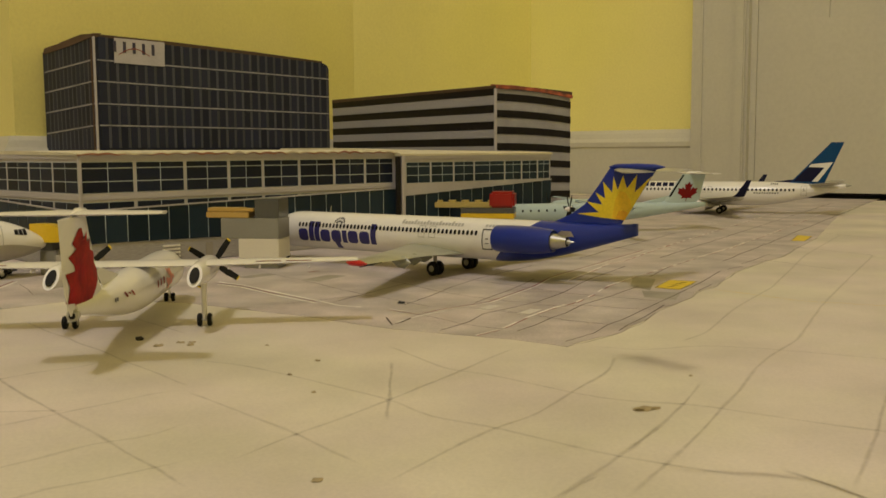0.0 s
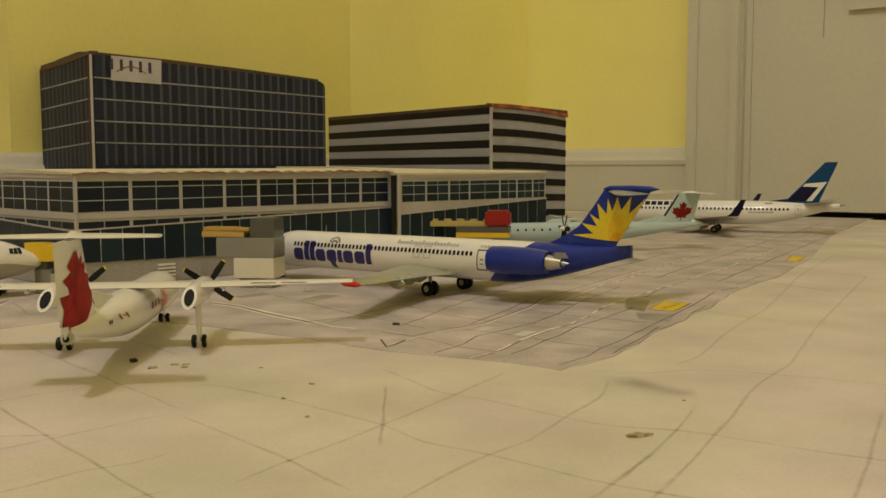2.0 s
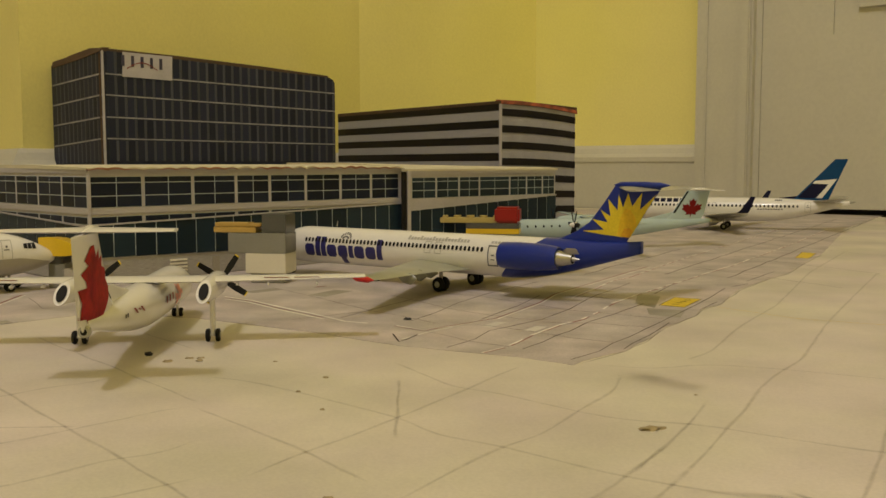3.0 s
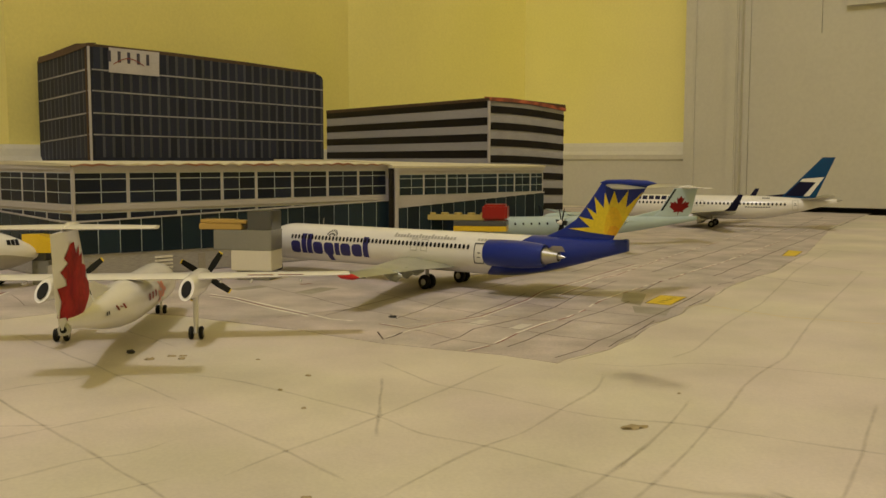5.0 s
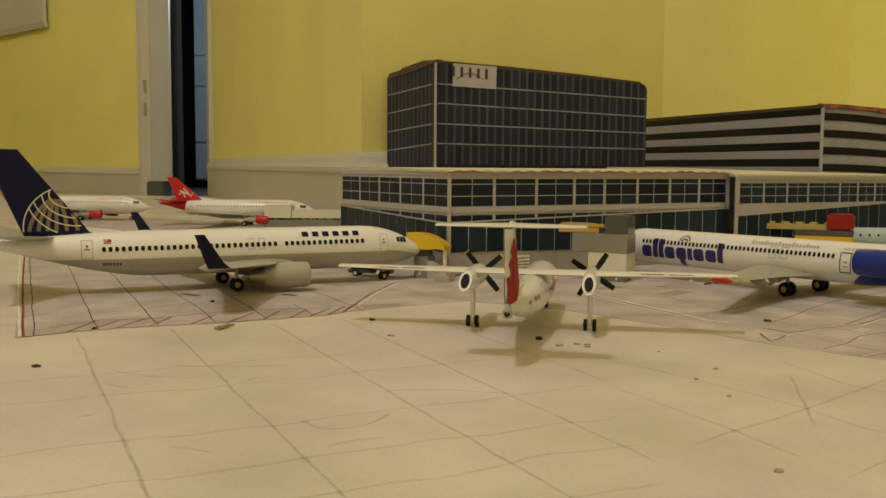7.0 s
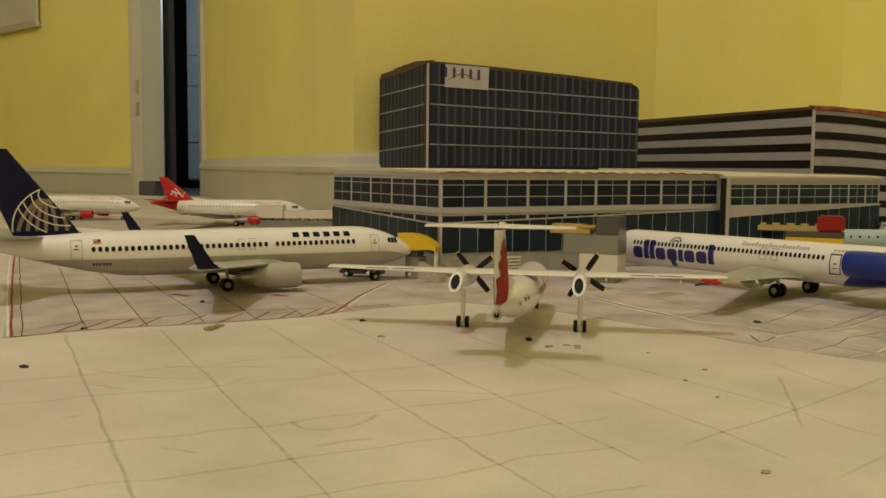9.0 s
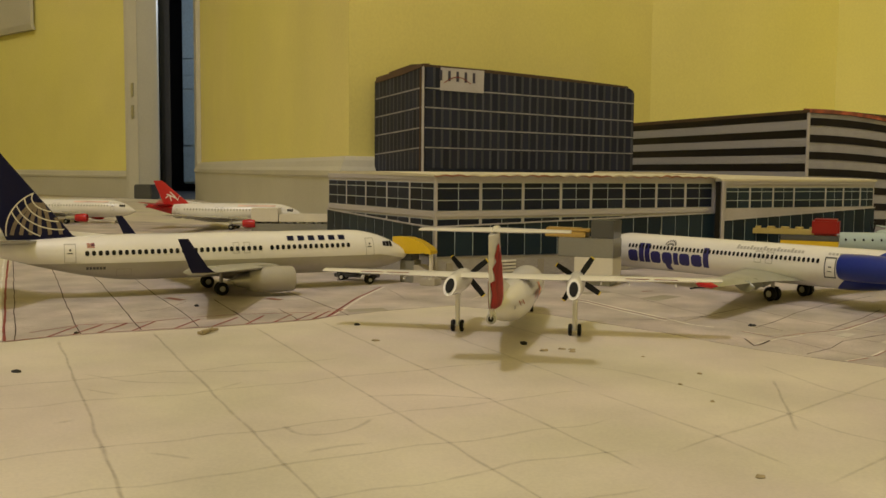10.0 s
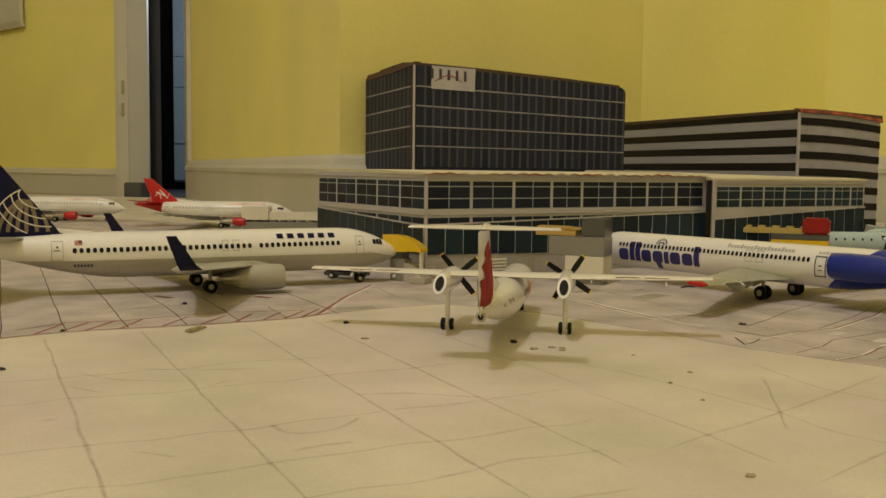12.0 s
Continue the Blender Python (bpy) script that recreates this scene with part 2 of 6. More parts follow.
def box(lo, hi, bevel=0.0, m=None):
    return add_box(bmesh.new(), lo, hi, bevel, m)


def add_loft(bm, rings, closed=True, caps=True):
    rows = [[bm.verts.new(p) for p in ring] for ring in rings]
    n = len(rows[0])
    for a, b in zip(rows, rows[1:]):
        for i in range(n if closed else n - 1):
            j = (i + 1) % n
            bm.faces.new((a[i], a[j], b[j], b[i]))
    if caps and closed:
        bm.faces.new(rows[0][::-1])
        bm.faces.new(rows[-1])
    return bm


def add_rod(bm, p, q, r0, r1=None, n=10):
    p, q = Vector(p), Vector(q)
    r1 = r0 if r1 is None else r1
    d = (q - p).normalized()
    a = d.orthogonal().normalized()
    b = d.cross(a)
    turn = [(math.cos(2 * math.pi * i / n), math.sin(2 * math.pi * i / n)) for i in range(n)]
    return add_loft(bm, [[c + r * (a * u + b * v) for u, v in turn] for c, r in ((p, r0), (q, r1))])


def add_turned(bm, profile, at=(0, 0, 0), axis="x", n=24, squash=1.0):
    """A surface of revolution round an axis along x (or y) from (along, radius) pairs."""
    rings = []
    for s, r in profile:
        ring = []
        for i in range(n):
            a = 2 * math.pi * i / n
            u, v = r * math.cos(a), r * math.sin(a) * squash
            p = (s, u, v) if axis == "x" else (u, s, v)
            ring.append(Vector(p) + Vector(at))
        rings.append(ring)
    return add_loft(bm, rings, caps=True)


def turned(profile, at=(0, 0, 0), axis="x", n=24, squash=1.0):
    return add_turned(bmesh.new(), profile, at, axis, n, squash)


def add_plate(bm, outline, z0, z1):
    """An upright prism over a flat outline."""
    low = [bm.verts.new((x, y, z0)) for x, y in outline]
    top = [bm.verts.new((x, y, z1)) for x, y in outline]
    n = len(low)
    for i in range(n):
        j = (i + 1) % n
        bm.faces.new((low[i], low[j], top[j], top[i]))
    bm.faces.new(low[::-1])
    bm.faces.new(top)
    return bm

# ---- the room ----
# A is the origin of the room's own axes; U runs along its back wall, V into it
A = Vector((-0.229, 1.395, 0))
U = Vector((0.851, -0.525, 0)).normalized()
V = Vector((-U.y, U.x, 0))
ROOM = Matrix.Translation(A) @ Matrix(((U.x, V.x, 0, 0), (U.y, V.y, 0, 0), (0, 0, 1, 0), (0, 0, 0, 1)))
HIGH = 2.4
FLOOR_Z = -0.003


def structure(name, bm, mat, label, category="wall", smooth=False):
    ob = solid(name, bm, mat, label, category, kind="structure", smooth=smooth)
    ob.matrix_world = ROOM
    return ob


structure("floor", box((-3.2, -3.4, -0.1), (2.6, 0.12, FLOOR_Z)), M["boards"], "plain beige floor of a room", "floor")
structure("ceiling", box((-3.2, -3.4, HIGH), (2.6, 0.12, HIGH + 0.1)), M["ceiling"], "plain white ceiling", "ceiling")
DOOR_A0, DOOR_A1 = 0.586, 1.362
bm = box((0.302, 0.0, FLOOR_Z), (DOOR_A0, 0.1, HIGH))
add_box(bm, (DOOR_A1, 0.0, FLOOR_Z), (2.6, 0.1, HIGH))
add_box(bm, (DOOR_A0, 0.0, 2.05), (DOOR_A1, 0.1, HIGH))
structure("wall_north", bm, M["wall"], "yellow painted wall with a white door in it")

# plan of the other walls: B is the outer corner beside the tower, J the doorway's near jamb, K its far one
B, J, K, K2 = Vector((-0.3690, 0.7085)), Vector((-1.0541, 1.4593)), Vector((-1.1751, 1.4712)), Vector((-3.60, 2.1200))
# A1 is the inner corner behind the tower, C the bend where the back wall begins
A1, C = Vector((-0.167, 1.063)), Vector((0.031, 1.235))


def wall_run(name, p, q, label, thick=0.1, ext=0.0):
    """A straight wall from p to q whose room face lies on that line; the room is on its right hand going from q to p."""
    d = (q - p).normalized()
    back = Vector((d.y, -d.x)) * thick
    bm = bmesh.new()
    e = q + d * ext
    add_plate(bm, [tuple(p), tuple(e), tuple(e + back), tuple(p + back)], FLOOR_Z, HIGH)
    return solid(name, bm, M["wall"], label, "wall", kind="structure")


into = (A1 - B).normalized()
bm = bmesh.new()
add_plate(bm, [tuple(B), tuple(A1), tuple(A1 + Vector((-0.012, 0.035))), tuple(B + into * 0.03 + Vector((-0.0162, 0.0116)))], FLOOR_Z, HIGH)
add_plate(bm, [tuple(A1), tuple(C), tuple(C + Vector((0.004, 0.05))), tuple(A1 + Vector((-0.011, 0.034)))], FLOOR_Z, HIGH)
solid("wall_alcove", bm, M["wall"], "yellow painted wall behind the card tower", "wall", kind="structure")
bm = bmesh.new()
add_plate(bm, [tuple(B), tuple(J), tuple(J + Vector((0.028, 0.028))), tuple(B + into * 0.04 + Vector((-0.022, 0.0)))], FLOOR_Z, HIGH)
solid("wall_west", bm, M["wall"], "yellow painted wall running to the doorway", "wall", kind="structure")
wall_run("wall_far", K + (K2 - K).normalized() * 0.034, K2, "yellow painted wall beyond the doorway", 0.02)
structure("wall_south", box((-3.2, -3.4, FLOOR_Z), (2.6, -3.3, HIGH)), M["wall"], "plain yellow wall")
structure("wall_east", box((2.5, -3.3, FLOOR_Z), (2.6, 0.0, HIGH)), M["wall"], "plain yellow wall")
structure("wall_end", box((-3.2, -3.3, FLOOR_Z), (-3.1, 1.4, HIGH)), M["wall"], "plain yellow wall")

# skirting: a flat board with a rounded cap, as one profile swept along each wall
SKIRT = [(0, 0), (0.012, 0), (0.012, 0.056), (0.0138, 0.058), (0.0138, 0.063), (0.0105, 0.067), (0.0075, 0.073), (0.0045, 0.077), (0, 0.077)]


def skirting(name, p, q, label, tall=1.0, side=1, mitre=None):
    """p, q: ends in plan, the room on the left hand going from p to q."""
    d = (q - p).normalized()
    out = Vector((-d.y, d.x)) * side
    bm = bmesh.new()
    add_loft(bm, [[Vector((e.x + v.x * o, e.y + v.y * o, FLOOR_Z + h * tall)) for o, h in SKIRT] for e, v in ((p, mitre or out), (q, out))])
    solid(name, bm, M["trim"], label, "baseboard", kind="structure")


def on_north(a):
    p = A + U * a
    return Vector((p.x, p.y))


skirting("baseboard_north", on_north(DOOR_A0 - 0.0585), on_north(0.306), "white moulded baseboard on the back wall", 1.03)
w1, w2 = (J - B).normalized(), (A1 - B).normalized()
out1, out2 = Vector((-w1.y, w1.x)), Vector((w2.y, -w2.x))
mitre = (out1 + out2) / (1 + out1.dot(out2))
skirting("baseboard_alcove", B, A1, "white moulded baseboard behind the card tower", 0.90, -1, mitre)
skirting("baseboard_west", B, J + (B - J).normalized() * 0.03, "white moulded baseboard beside the doorway", 0.90, 1, mitre)
skirting("baseboard_far", K + (K2 - K).normalized() * 0.0475, K2, "white moulded baseboard beyond the doorway", 0.68, 1)


def casing(name, a0, a1, b, top, parent_label):
    """Door casing: a flat board with a raised outer bead, two jambs and a head."""
    bm = bmesh.new()
    for lo, hi in (((a0 - 0.058, b - 0.016, FLOOR_Z), (a0 + 0.004, b - 0.0005, top + 0.07)), ((a1 - 0.004, b - 0.016, FLOOR_Z), (a1 + 0.078, b - 0.0005, top + 0.07)), ((a0 + 0.004, b - 0.016, top + 0.008), (a1 - 0.004, b - 0.0005, top + 0.07))):
        add_box(bm, lo, hi, 0.003)
    add_box(bm, (a0 - 0.058, b - 0.0185, FLOOR_Z), (a0 - 0.046, b - 0.016, top + 0.07), 0.002)
    add_box(bm, (a1 + 0.064, b - 0.022, FLOOR_Z), (a1 + 0.078, b - 0.016, top + 0.07), 0.002)
    add_box(bm, (a0 - 0.010, b - 0.0195, FLOOR_Z), (a0 + 0.002, b - 0.016, top), 0.0015)
    return structure(name, bm, M["trim"], parent_label, "door casing")


casing("trim_door", DOOR_A0, DOOR_A1, 0.0, 2.04, "white painted door casing with a raised bead")
# door jamb and the shut panelled door in it
bm = box((DOOR_A0 + 0.0005, -0.004, FLOOR_Z), (DOOR_A0 + 0.0105, 0.1, 2.04))
add_box(bm, (DOOR_A1 - 0.012, -0.004, FLOOR_Z), (DOOR_A1, 0.1, 2.04))
add_box(bm, (DOOR_A0 + 0.012, -0.004, 2.03), (DOOR_A1 - 0.012, 0.1, 2.04))
structure("trim_jamb", bm, M["trim"], "white painted door jamb", "door jamb")

door = thing("door_1", ROOM @ Matrix.Translation((0.0, -0.0125, 0)), "shut white panelled door with a dark gap under it", "door", kind="structure")
d0, d1, dz = DOOR_A0 + 0.0108, DOOR_A1 - 0.016, 0.0060
bm = box((d0, 0.022, dz), (d1, 0.05, 2.025))
part("core", bm, M["door"], door)
STILE = 0.074
rails = [(dz, 0.189), (0.80, 0.95), (1.55, 1.65), (1.92, 2.025)]
for z0, z1 in rails:
    part("rail", box((d0 + STILE, 0.010, z0), (d1 - STILE, 0.0215, z1)), M["door"], door)
for a0 in (d0, d1 - STILE):
    part("stile", box((a0, 0.010, dz), (a0 + STILE, 0.0215, 2.025)), M["door"], door)
for (za, zb) in ((0.189, 0.80), (0.95, 1.55), (1.65, 1.92)):
    mid = (d0 + d1) / 2
    part("stile", box((mid - 0.045, 0.010, za), (mid + 0.045, 0.0215, zb)), M["door"], door)
    for a0, a1 in ((d0 + STILE, mid - 0.045), (mid + 0.045, d1 - STILE)):
        bm = bmesh.new()
        g = 0.020
        rings = []
        for inset, y in ((0.0003, 0.0116), (0.0185, 0.0130), (0.0190, 0.0217), (0.0250, 0.0217), (0.0252, 0.0062), (0.04, 0.0055)):
            rings.append([Vector((a0 + inset, y, za + inset)), Vector((a1 - inset, y, za + inset)), Vector((a1 - inset, y, zb - inset)), Vector((a0 + inset, y, zb - inset))])
        add_loft(bm, rings)
        part("panel", bm, M["door"], door)
part("knob", turned([(-0.052, 0.004), (-0.05, 0.018), (-0.042, 0.026), (-0.03, 0.024), (-0.024, 0.012), (0.0, 0.011), (0.004, 0.028), (0.009, 0.03)], (d1 - 0.06, 0.0, 0.92), "y", 16), M["silver"], door, "round metal knob", True)
# threshold and added sheet coloured near black for shade round the shut door
structure("trim_threshold", box((DOOR_A0 + 0.012, 0.03, FLOOR_Z), (DOOR_A1 - 0.012, 0.099, 0.003)), M["unlit_shade"], "threshold coloured near black for the shade under the shut door", "threshold")
structure("backdrop_behind_door", box((DOOR_A0 - 0.1, 0.12, FLOOR_Z), (DOOR_A1 + 0.1, 0.14, 2.2)), M["unlit_shade"], "added near-black sheet for the shade behind the shut door", "backdrop")

# open doorway to the dark hall
def upright(name, outline, z0, z1, mat, label, category):
    bm = bmesh.new()
    add_plate(bm, outline, z0, z1)
    return solid(name, bm, mat, label, category, kind="structure")


wd, kd = (J - B).normalized(), Vector((-0.9967, -0.0813))
wn, kn = Vector((-wd.y, wd.x)), Vector((kd.y, -kd.x))
upright("trim_near_jamb", [tuple(J + wn * o - wd * a) for a, o in ((0.03, 0.008), (-0.004, 0.008), (-0.004, -0.05), (0.0, -0.05), (0.0, 0.0), (0.03, 0.0005))], FLOOR_Z, 2.1, M["trim"], "white painted casing of the open doorway", "door casing")
upright("trim_far_jamb", [tuple(K + kd * a - kn * o) for a, o in ((0.052, 0.002), (0.040, 0.0045), (0.0395, 0.011), (0.018, 0.0115), (0.0165, 0.0085), (-0.006, -0.018), (-0.006, -0.024), (0.020, -0.004), (0.022, 0.0005), (0.052, -0.012))], FLOOR_Z, 2.1, M["trim"], "white painted casing of the open doorway", "door casing")
far_jamb = bpy.data.objects["trim_far_jamb"]
for z0 in (0.150, 0.192):
    p = K + kd * 0.0285 - kn * 0.0118
    bm = bmesh.new()
    add_rod(bm, (p.x, p.y, z0), (p.x, p.y, z0 + 0.024), 0.0032, n=10)
    part("hinge", bm, M["silver"], far_jamb, "small worn metal hinge")
# hall shell coloured near black to stand for its darkness
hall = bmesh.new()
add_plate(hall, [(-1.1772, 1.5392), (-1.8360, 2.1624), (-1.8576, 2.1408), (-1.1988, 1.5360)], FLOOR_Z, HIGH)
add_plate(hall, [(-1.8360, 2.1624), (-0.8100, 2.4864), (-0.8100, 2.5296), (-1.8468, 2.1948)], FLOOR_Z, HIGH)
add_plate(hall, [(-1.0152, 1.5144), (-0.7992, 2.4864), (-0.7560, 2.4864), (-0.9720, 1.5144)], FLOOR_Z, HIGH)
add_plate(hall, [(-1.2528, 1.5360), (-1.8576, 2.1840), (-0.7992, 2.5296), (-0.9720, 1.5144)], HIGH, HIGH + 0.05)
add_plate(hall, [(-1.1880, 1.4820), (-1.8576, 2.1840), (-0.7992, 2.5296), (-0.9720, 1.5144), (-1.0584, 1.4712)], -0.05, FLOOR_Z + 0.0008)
solid("wall_hall", hall, M["unlit_shade"], "hall walls and floor beyond the doorway, coloured near black as unlit", "wall", kind="structure")
HALL = pose(-1.4883, 2.0004, 0)
hd = thing("hall_door", HALL, "pale panelled door open in the hall, bluish light put into its colour", "door", kind="structure")
part("leaf", box((0.0, 0.0, FLOOR_Z + 0.02), (0.324, 0.03, 2.02), 0.003), M["hall_blue"], hd)
for z0, z1 in ((0.009, 0.077), (0.102, 0.190), (0.244, 0.279), (0.32, 0.70), (0.77, 1.38), (1.45, 1.9)):
    part("panel", box((0.004, -0.0022, z0 + 0.012), (0.302, -0.0002, z1 + 0.012), 0.001), M["hall_blue"], hd)
bm = box((-0.017, -0.013, FLOOR_Z), (0.017, 0.024, 0.0250), 0.002)
ob = solid("storage_box", bm, M["b_dark"], "small dark grey box beside the open doorway", "box")
ob.matrix_world = pose(-1.1427, 1.4150, 0, 0, 0, 12)
# a white board hanging in front of the far wall
bm = bmesh.new()
add_loft(bm, [[Vector((x, o, z + dz_ * k)) for x, dz_ in ((-0.45, -0.012), (0.0, 0.0))] + [Vector((x, o + 0.008, z + dz_ * k)) for x, dz_ in ((0.0, 0.0), (-0.45, -0.012))] for o, z, k in ((0.010, 0.346, 1), (0.006, 0.358, 1), (0.003, 0.9, 0))])
ob = solid("wall_board", bm, M["trim"], "white board hung on the yellow wall", "board")
fd = (K2 - K).normalized()
q = K + fd * 0.3810
ob.matrix_world = pose(q.x, q.y - 0.022, 0, 0, 0, math.degrees(math.atan2(-fd.y, -fd.x)))

# made-up pendant to carry the ceiling light over the table-top airport, out of sight
lampshade = thing("unseen_pendant", Matrix.Translation((LAMP_AT[0], LAMP_AT[1], 0)), "unseen made-up ceiling pendant lamp on a white cord", "lamp")
part("base", turned([(0, 0.02), (0.02, 0.08), (0.06, 0.08)], (0, 0, 0), "x", 20), M["silver"], lampshade, "", True).matrix_basis = pose(0, 0, 2.395, 0, 90, 0)
bm = bmesh.new()
add_rod(bm, (0, 0, LAMP_AT[2] + 0.13), (0, 0, 2.345), 0.003, n=8)
part("cord", bm, M["trim"], lampshade)
bm = bmesh.new()
add_rod(bm, (0, 0, LAMP_AT[2] + 0.085), (0, 0, LAMP_AT[2] + 0.14), 0.018, 0.012, 12)
part("socket", bm, M["trim"], lampshade)

# ---- the paper airfield ----


def sheet(name, outline, top, mat, label, category="paper sheet", torn=0.0):
    """A sheet of paper on the floor; a torn one has a ragged edge."""
    bm = bmesh.new()
    if torn:
        ragged = []
        for p, q in zip(outline, outline[1:] + outline[:1]):
            p, q = Vector(p), Vector(q)
            n = max(1, int((q - p).length / 0.005))
            nrm = Vector((p.y - q.y, q.x - p.x)).normalized()
            for i in range(n):
                c = p.lerp(q, i / n)
                ragged.append(tuple(c + nrm * torn * (noise.noise(Vector((c.x * 60, c.y * 60, 1.7))) + 0.7 * noise.noise(Vector((c.x * 170, c.y * 170, 4.1))))))
        outline = ragged
    add_plate(bm, outline, top - 0.0007, top)
    ob = solid(name, bm, mat, label, category, kind="structure")
    return ob


def room_xy(a, b):
    p = A + U * a + V * b
    return (p.x, p.y)


sheet("ground_paper", [(-0.95, -0.9), room_xy(1.55, -2.2), room_xy(1.55, -0.018), room_xy(0.02, -0.018), (-0.36, 0.71), (-0.98, 1.36), (-1.35, 1.38), (-1.35, 0.4)], -0.00025, M["cream"], "cream paper sheets taped over the floor with pencil lines")
GREY_L = [(-0.2305, 0.1895), (-0.2216, 0.2045), (-0.2112, 0.2178), (-0.1903, 0.2374), (-0.1744, 0.2554), (-0.1640, 0.2690), (-0.1600, 0.2820), (-0.1500, 0.3000), (-0.1300, 0.3250), (-0.1300, 0.4000), (-0.2200, 0.5500), (-0.3300, 0.6900), (-0.8400, 0.8150), (-0.4323, 0.3955)]
GREY_R = [(0.0391, 0.2505), (0.0491, 0.2654), (0.0540, 0.2705), (0.0627, 0.2886), (0.0708, 0.3111), (0.0812, 0.3311), (0.0860, 0.3390), (0.0911, 0.3550), (0.1002, 0.3684), (0.1060, 0.3850), (0.1181, 0.4145), (0.1396, 0.4546), (0.1520, 0.4720), (0.1671, 0.5085), (0.1984, 0.5762), (0.2900, 0.8200), (0.3950, 1.0300), (0.1000, 1.1400), (-0.1300, 1.1000), (-0.2195, 0.5500), (-0.1295, 0.4000), (-0.1295, 0.3250), (-0.0900, 0.3180), (-0.0371, 0.2905), (-0.0113, 0.2734), (0.0077, 0.2661), (0.0239, 0.2600)]
apron_l = sheet("apron_west", GREY_L, -0.0001, M["grey"], "grey printed paper apron with red and black lines", torn=0.0005)
apron_r = sheet("apron_east", GREY_R, -0.0001, M["grey"], "grey printed paper apron with white and dark lines", torn=0.0009)
ground = bpy.data.objects["ground_paper"]


def stroke(bm, points, width, z, wander=0.0, dash=0.0, gap=0.0, seed=0):
    """A drawn line along points, a hair over the paper, with an unsteady edge."""
    pts = []
    for p, q in zip(points, points[1:]):
        p, q = Vector(p), Vector(q)
        n = max(2, int((q - p).length / 0.006))
        pts += [p.lerp(q, i / n) for i in range(n)]
    pts.append(Vector(points[-1]))
    side = []
    for i, p in enumerate(pts):
        d = (pts[min(i + 1, len(pts) - 1)] - pts[max(i - 1, 0)]).normalized()
        nrm = Vector((-d.y, d.x))
        k = noise.noise(Vector((p.x * 45 + seed * 7.3, p.y * 45, seed)))
        k2 = 0.7 + 0.6 * abs(noise.noise(Vector((p.x * 160, p.y * 160 + seed, 3.1))))
        c = p + nrm * wander * k
        side.append((c + nrm * width * k2 / 2, c - nrm * width * k2 / 2))
    run = 0.0
    for i in range(len(side) - 1):
        step = (pts[i + 1] - pts[i]).length
        if not dash or (run % (dash + gap)) < dash:
            (a, b), (c, d) = side[i], side[i + 1]
            bm.faces.new([bm.verts.new((v.x, v.y, z)) for v in (a, b, d, c)])
        run += step


def lines(name, parent, mat, strokes, z, label="", **kw):
    bm = bmesh.new()
    for i, pts in enumerate(strokes):
        stroke(bm, pts, kw.get("width", 0.0005), z + i * 2e-6, kw.get("wander", 0.0006), kw.get("dash", 0), kw.get("gap", 0), seed=i + len(name))
    ob = part(name, bm, mat, parent, label)
    ob["kind"] = "stuff"
    return ob


def soft_lines(name, parent, mat, strokes, z, width, wander=0.0006, ends=0.008):
    """Strokes that thin out towards their edges and their ends: a middle row of points with a row on each side."""
    bm = bmesh.new()
    across = bm.loops.layers.uv.new("across")
    for seed, points in enumerate(strokes):
        pts = []
        for p, q in zip(points, points[1:]):
            p, q = Vector(p), Vector(q)
            n = max(2, int((q - p).length / 0.004))
            pts += [p.lerp(q, i / n) for i in range(n)]
        pts.append(Vector(points[-1]))
        # round the corners off as a moving hand does
        for _ in range(2):
            pts = [pts[0]] + [(a + b * 2 + c) / 4 for a, b, c in zip(pts, pts[1:], pts[2:])] + [pts[-1]]
        total = sum((q - p).length for p, q in zip(pts, pts[1:]))
        run, rows = 0.0, []
        for i, p in enumerate(pts):
            d = (pts[min(i + 1, len(pts) - 1)] - pts[max(i - 1, 0)]).normalized()
            nrm = Vector((-d.y, d.x))
            c = p + nrm * wander * noise.noise(Vector((p.x * 70 + seed * 7.3, p.y * 70, seed)))
            w = width * (0.75 + 0.5 * noise.noise(Vector((p.x * 120, p.y * 120 + seed, 3.1))))
            if i:
                run += (p - pts[i - 1]).length
            u = min(1.0, run / ends, (total - run) / ends)
            rows.append([((c + nrm * w * k), u, 1 - abs(k)) for k in (-1, 0, 1)])
        for r0, r1 in zip(rows, rows[1:]):
            for k in (0, 1):
                corner = (r0[k], r1[k], r1[k + 1], r0[k + 1])
                f = bm.faces.new([bm.verts.new((v.x, v.y, z + seed * 2e-6)) for v, _, _ in reversed(corner)])
                for loop, (_, u, t) in zip(f.loops, reversed(corner)):
                    loop[across].uv = (u, t)
    ob = part(name, bm, mat, parent)
    ob["kind"] = "stuff"
    return ob


def ray_line(angle, off, s0, s1):
    """A line in the plan by its direction and its distance from the origin, from s0 to s1 along it."""
    d = Vector((math.cos(radians(angle)), math.sin(radians(angle))))
    n = Vector((-d.y, d.x))
    return [tuple(n * off + d * s) for s in (s0, s1)]


ZC, ZG = -0.0002, -0.00005
# pencil grid on the cream sheets: two sheets, each with its own direction
west = [ray_line(136.6, o, s0, s1) for o, s0, s1 in ((0.0330, -0.10, 0.300), (0.0026, -0.10, 0.296), (-0.0264, -0.12, 0.300), (-0.0600, 0.061, 0.296), (-0.0850, 0.113, 0.300), (-0.1150, 0.173, 0.285), (-0.1430, 0.230, 0.270))]
west_cross = [ray_line(48.5, o, s0, s1) for o, s0, s1 in ((0.1037, -0.05, 0.085), (0.1235, -0.10, 0.096), (0.1430, -0.16, 0.107), (0.1680, -0.10, 0.119), (0.2080, -0.10, 0.12), (0.2330, -0.06, 0.08))]
soft_lines("pencil_grid", ground, M["graphite"], west, ZC - 0.00002, 0.0008, wander=0.0006)
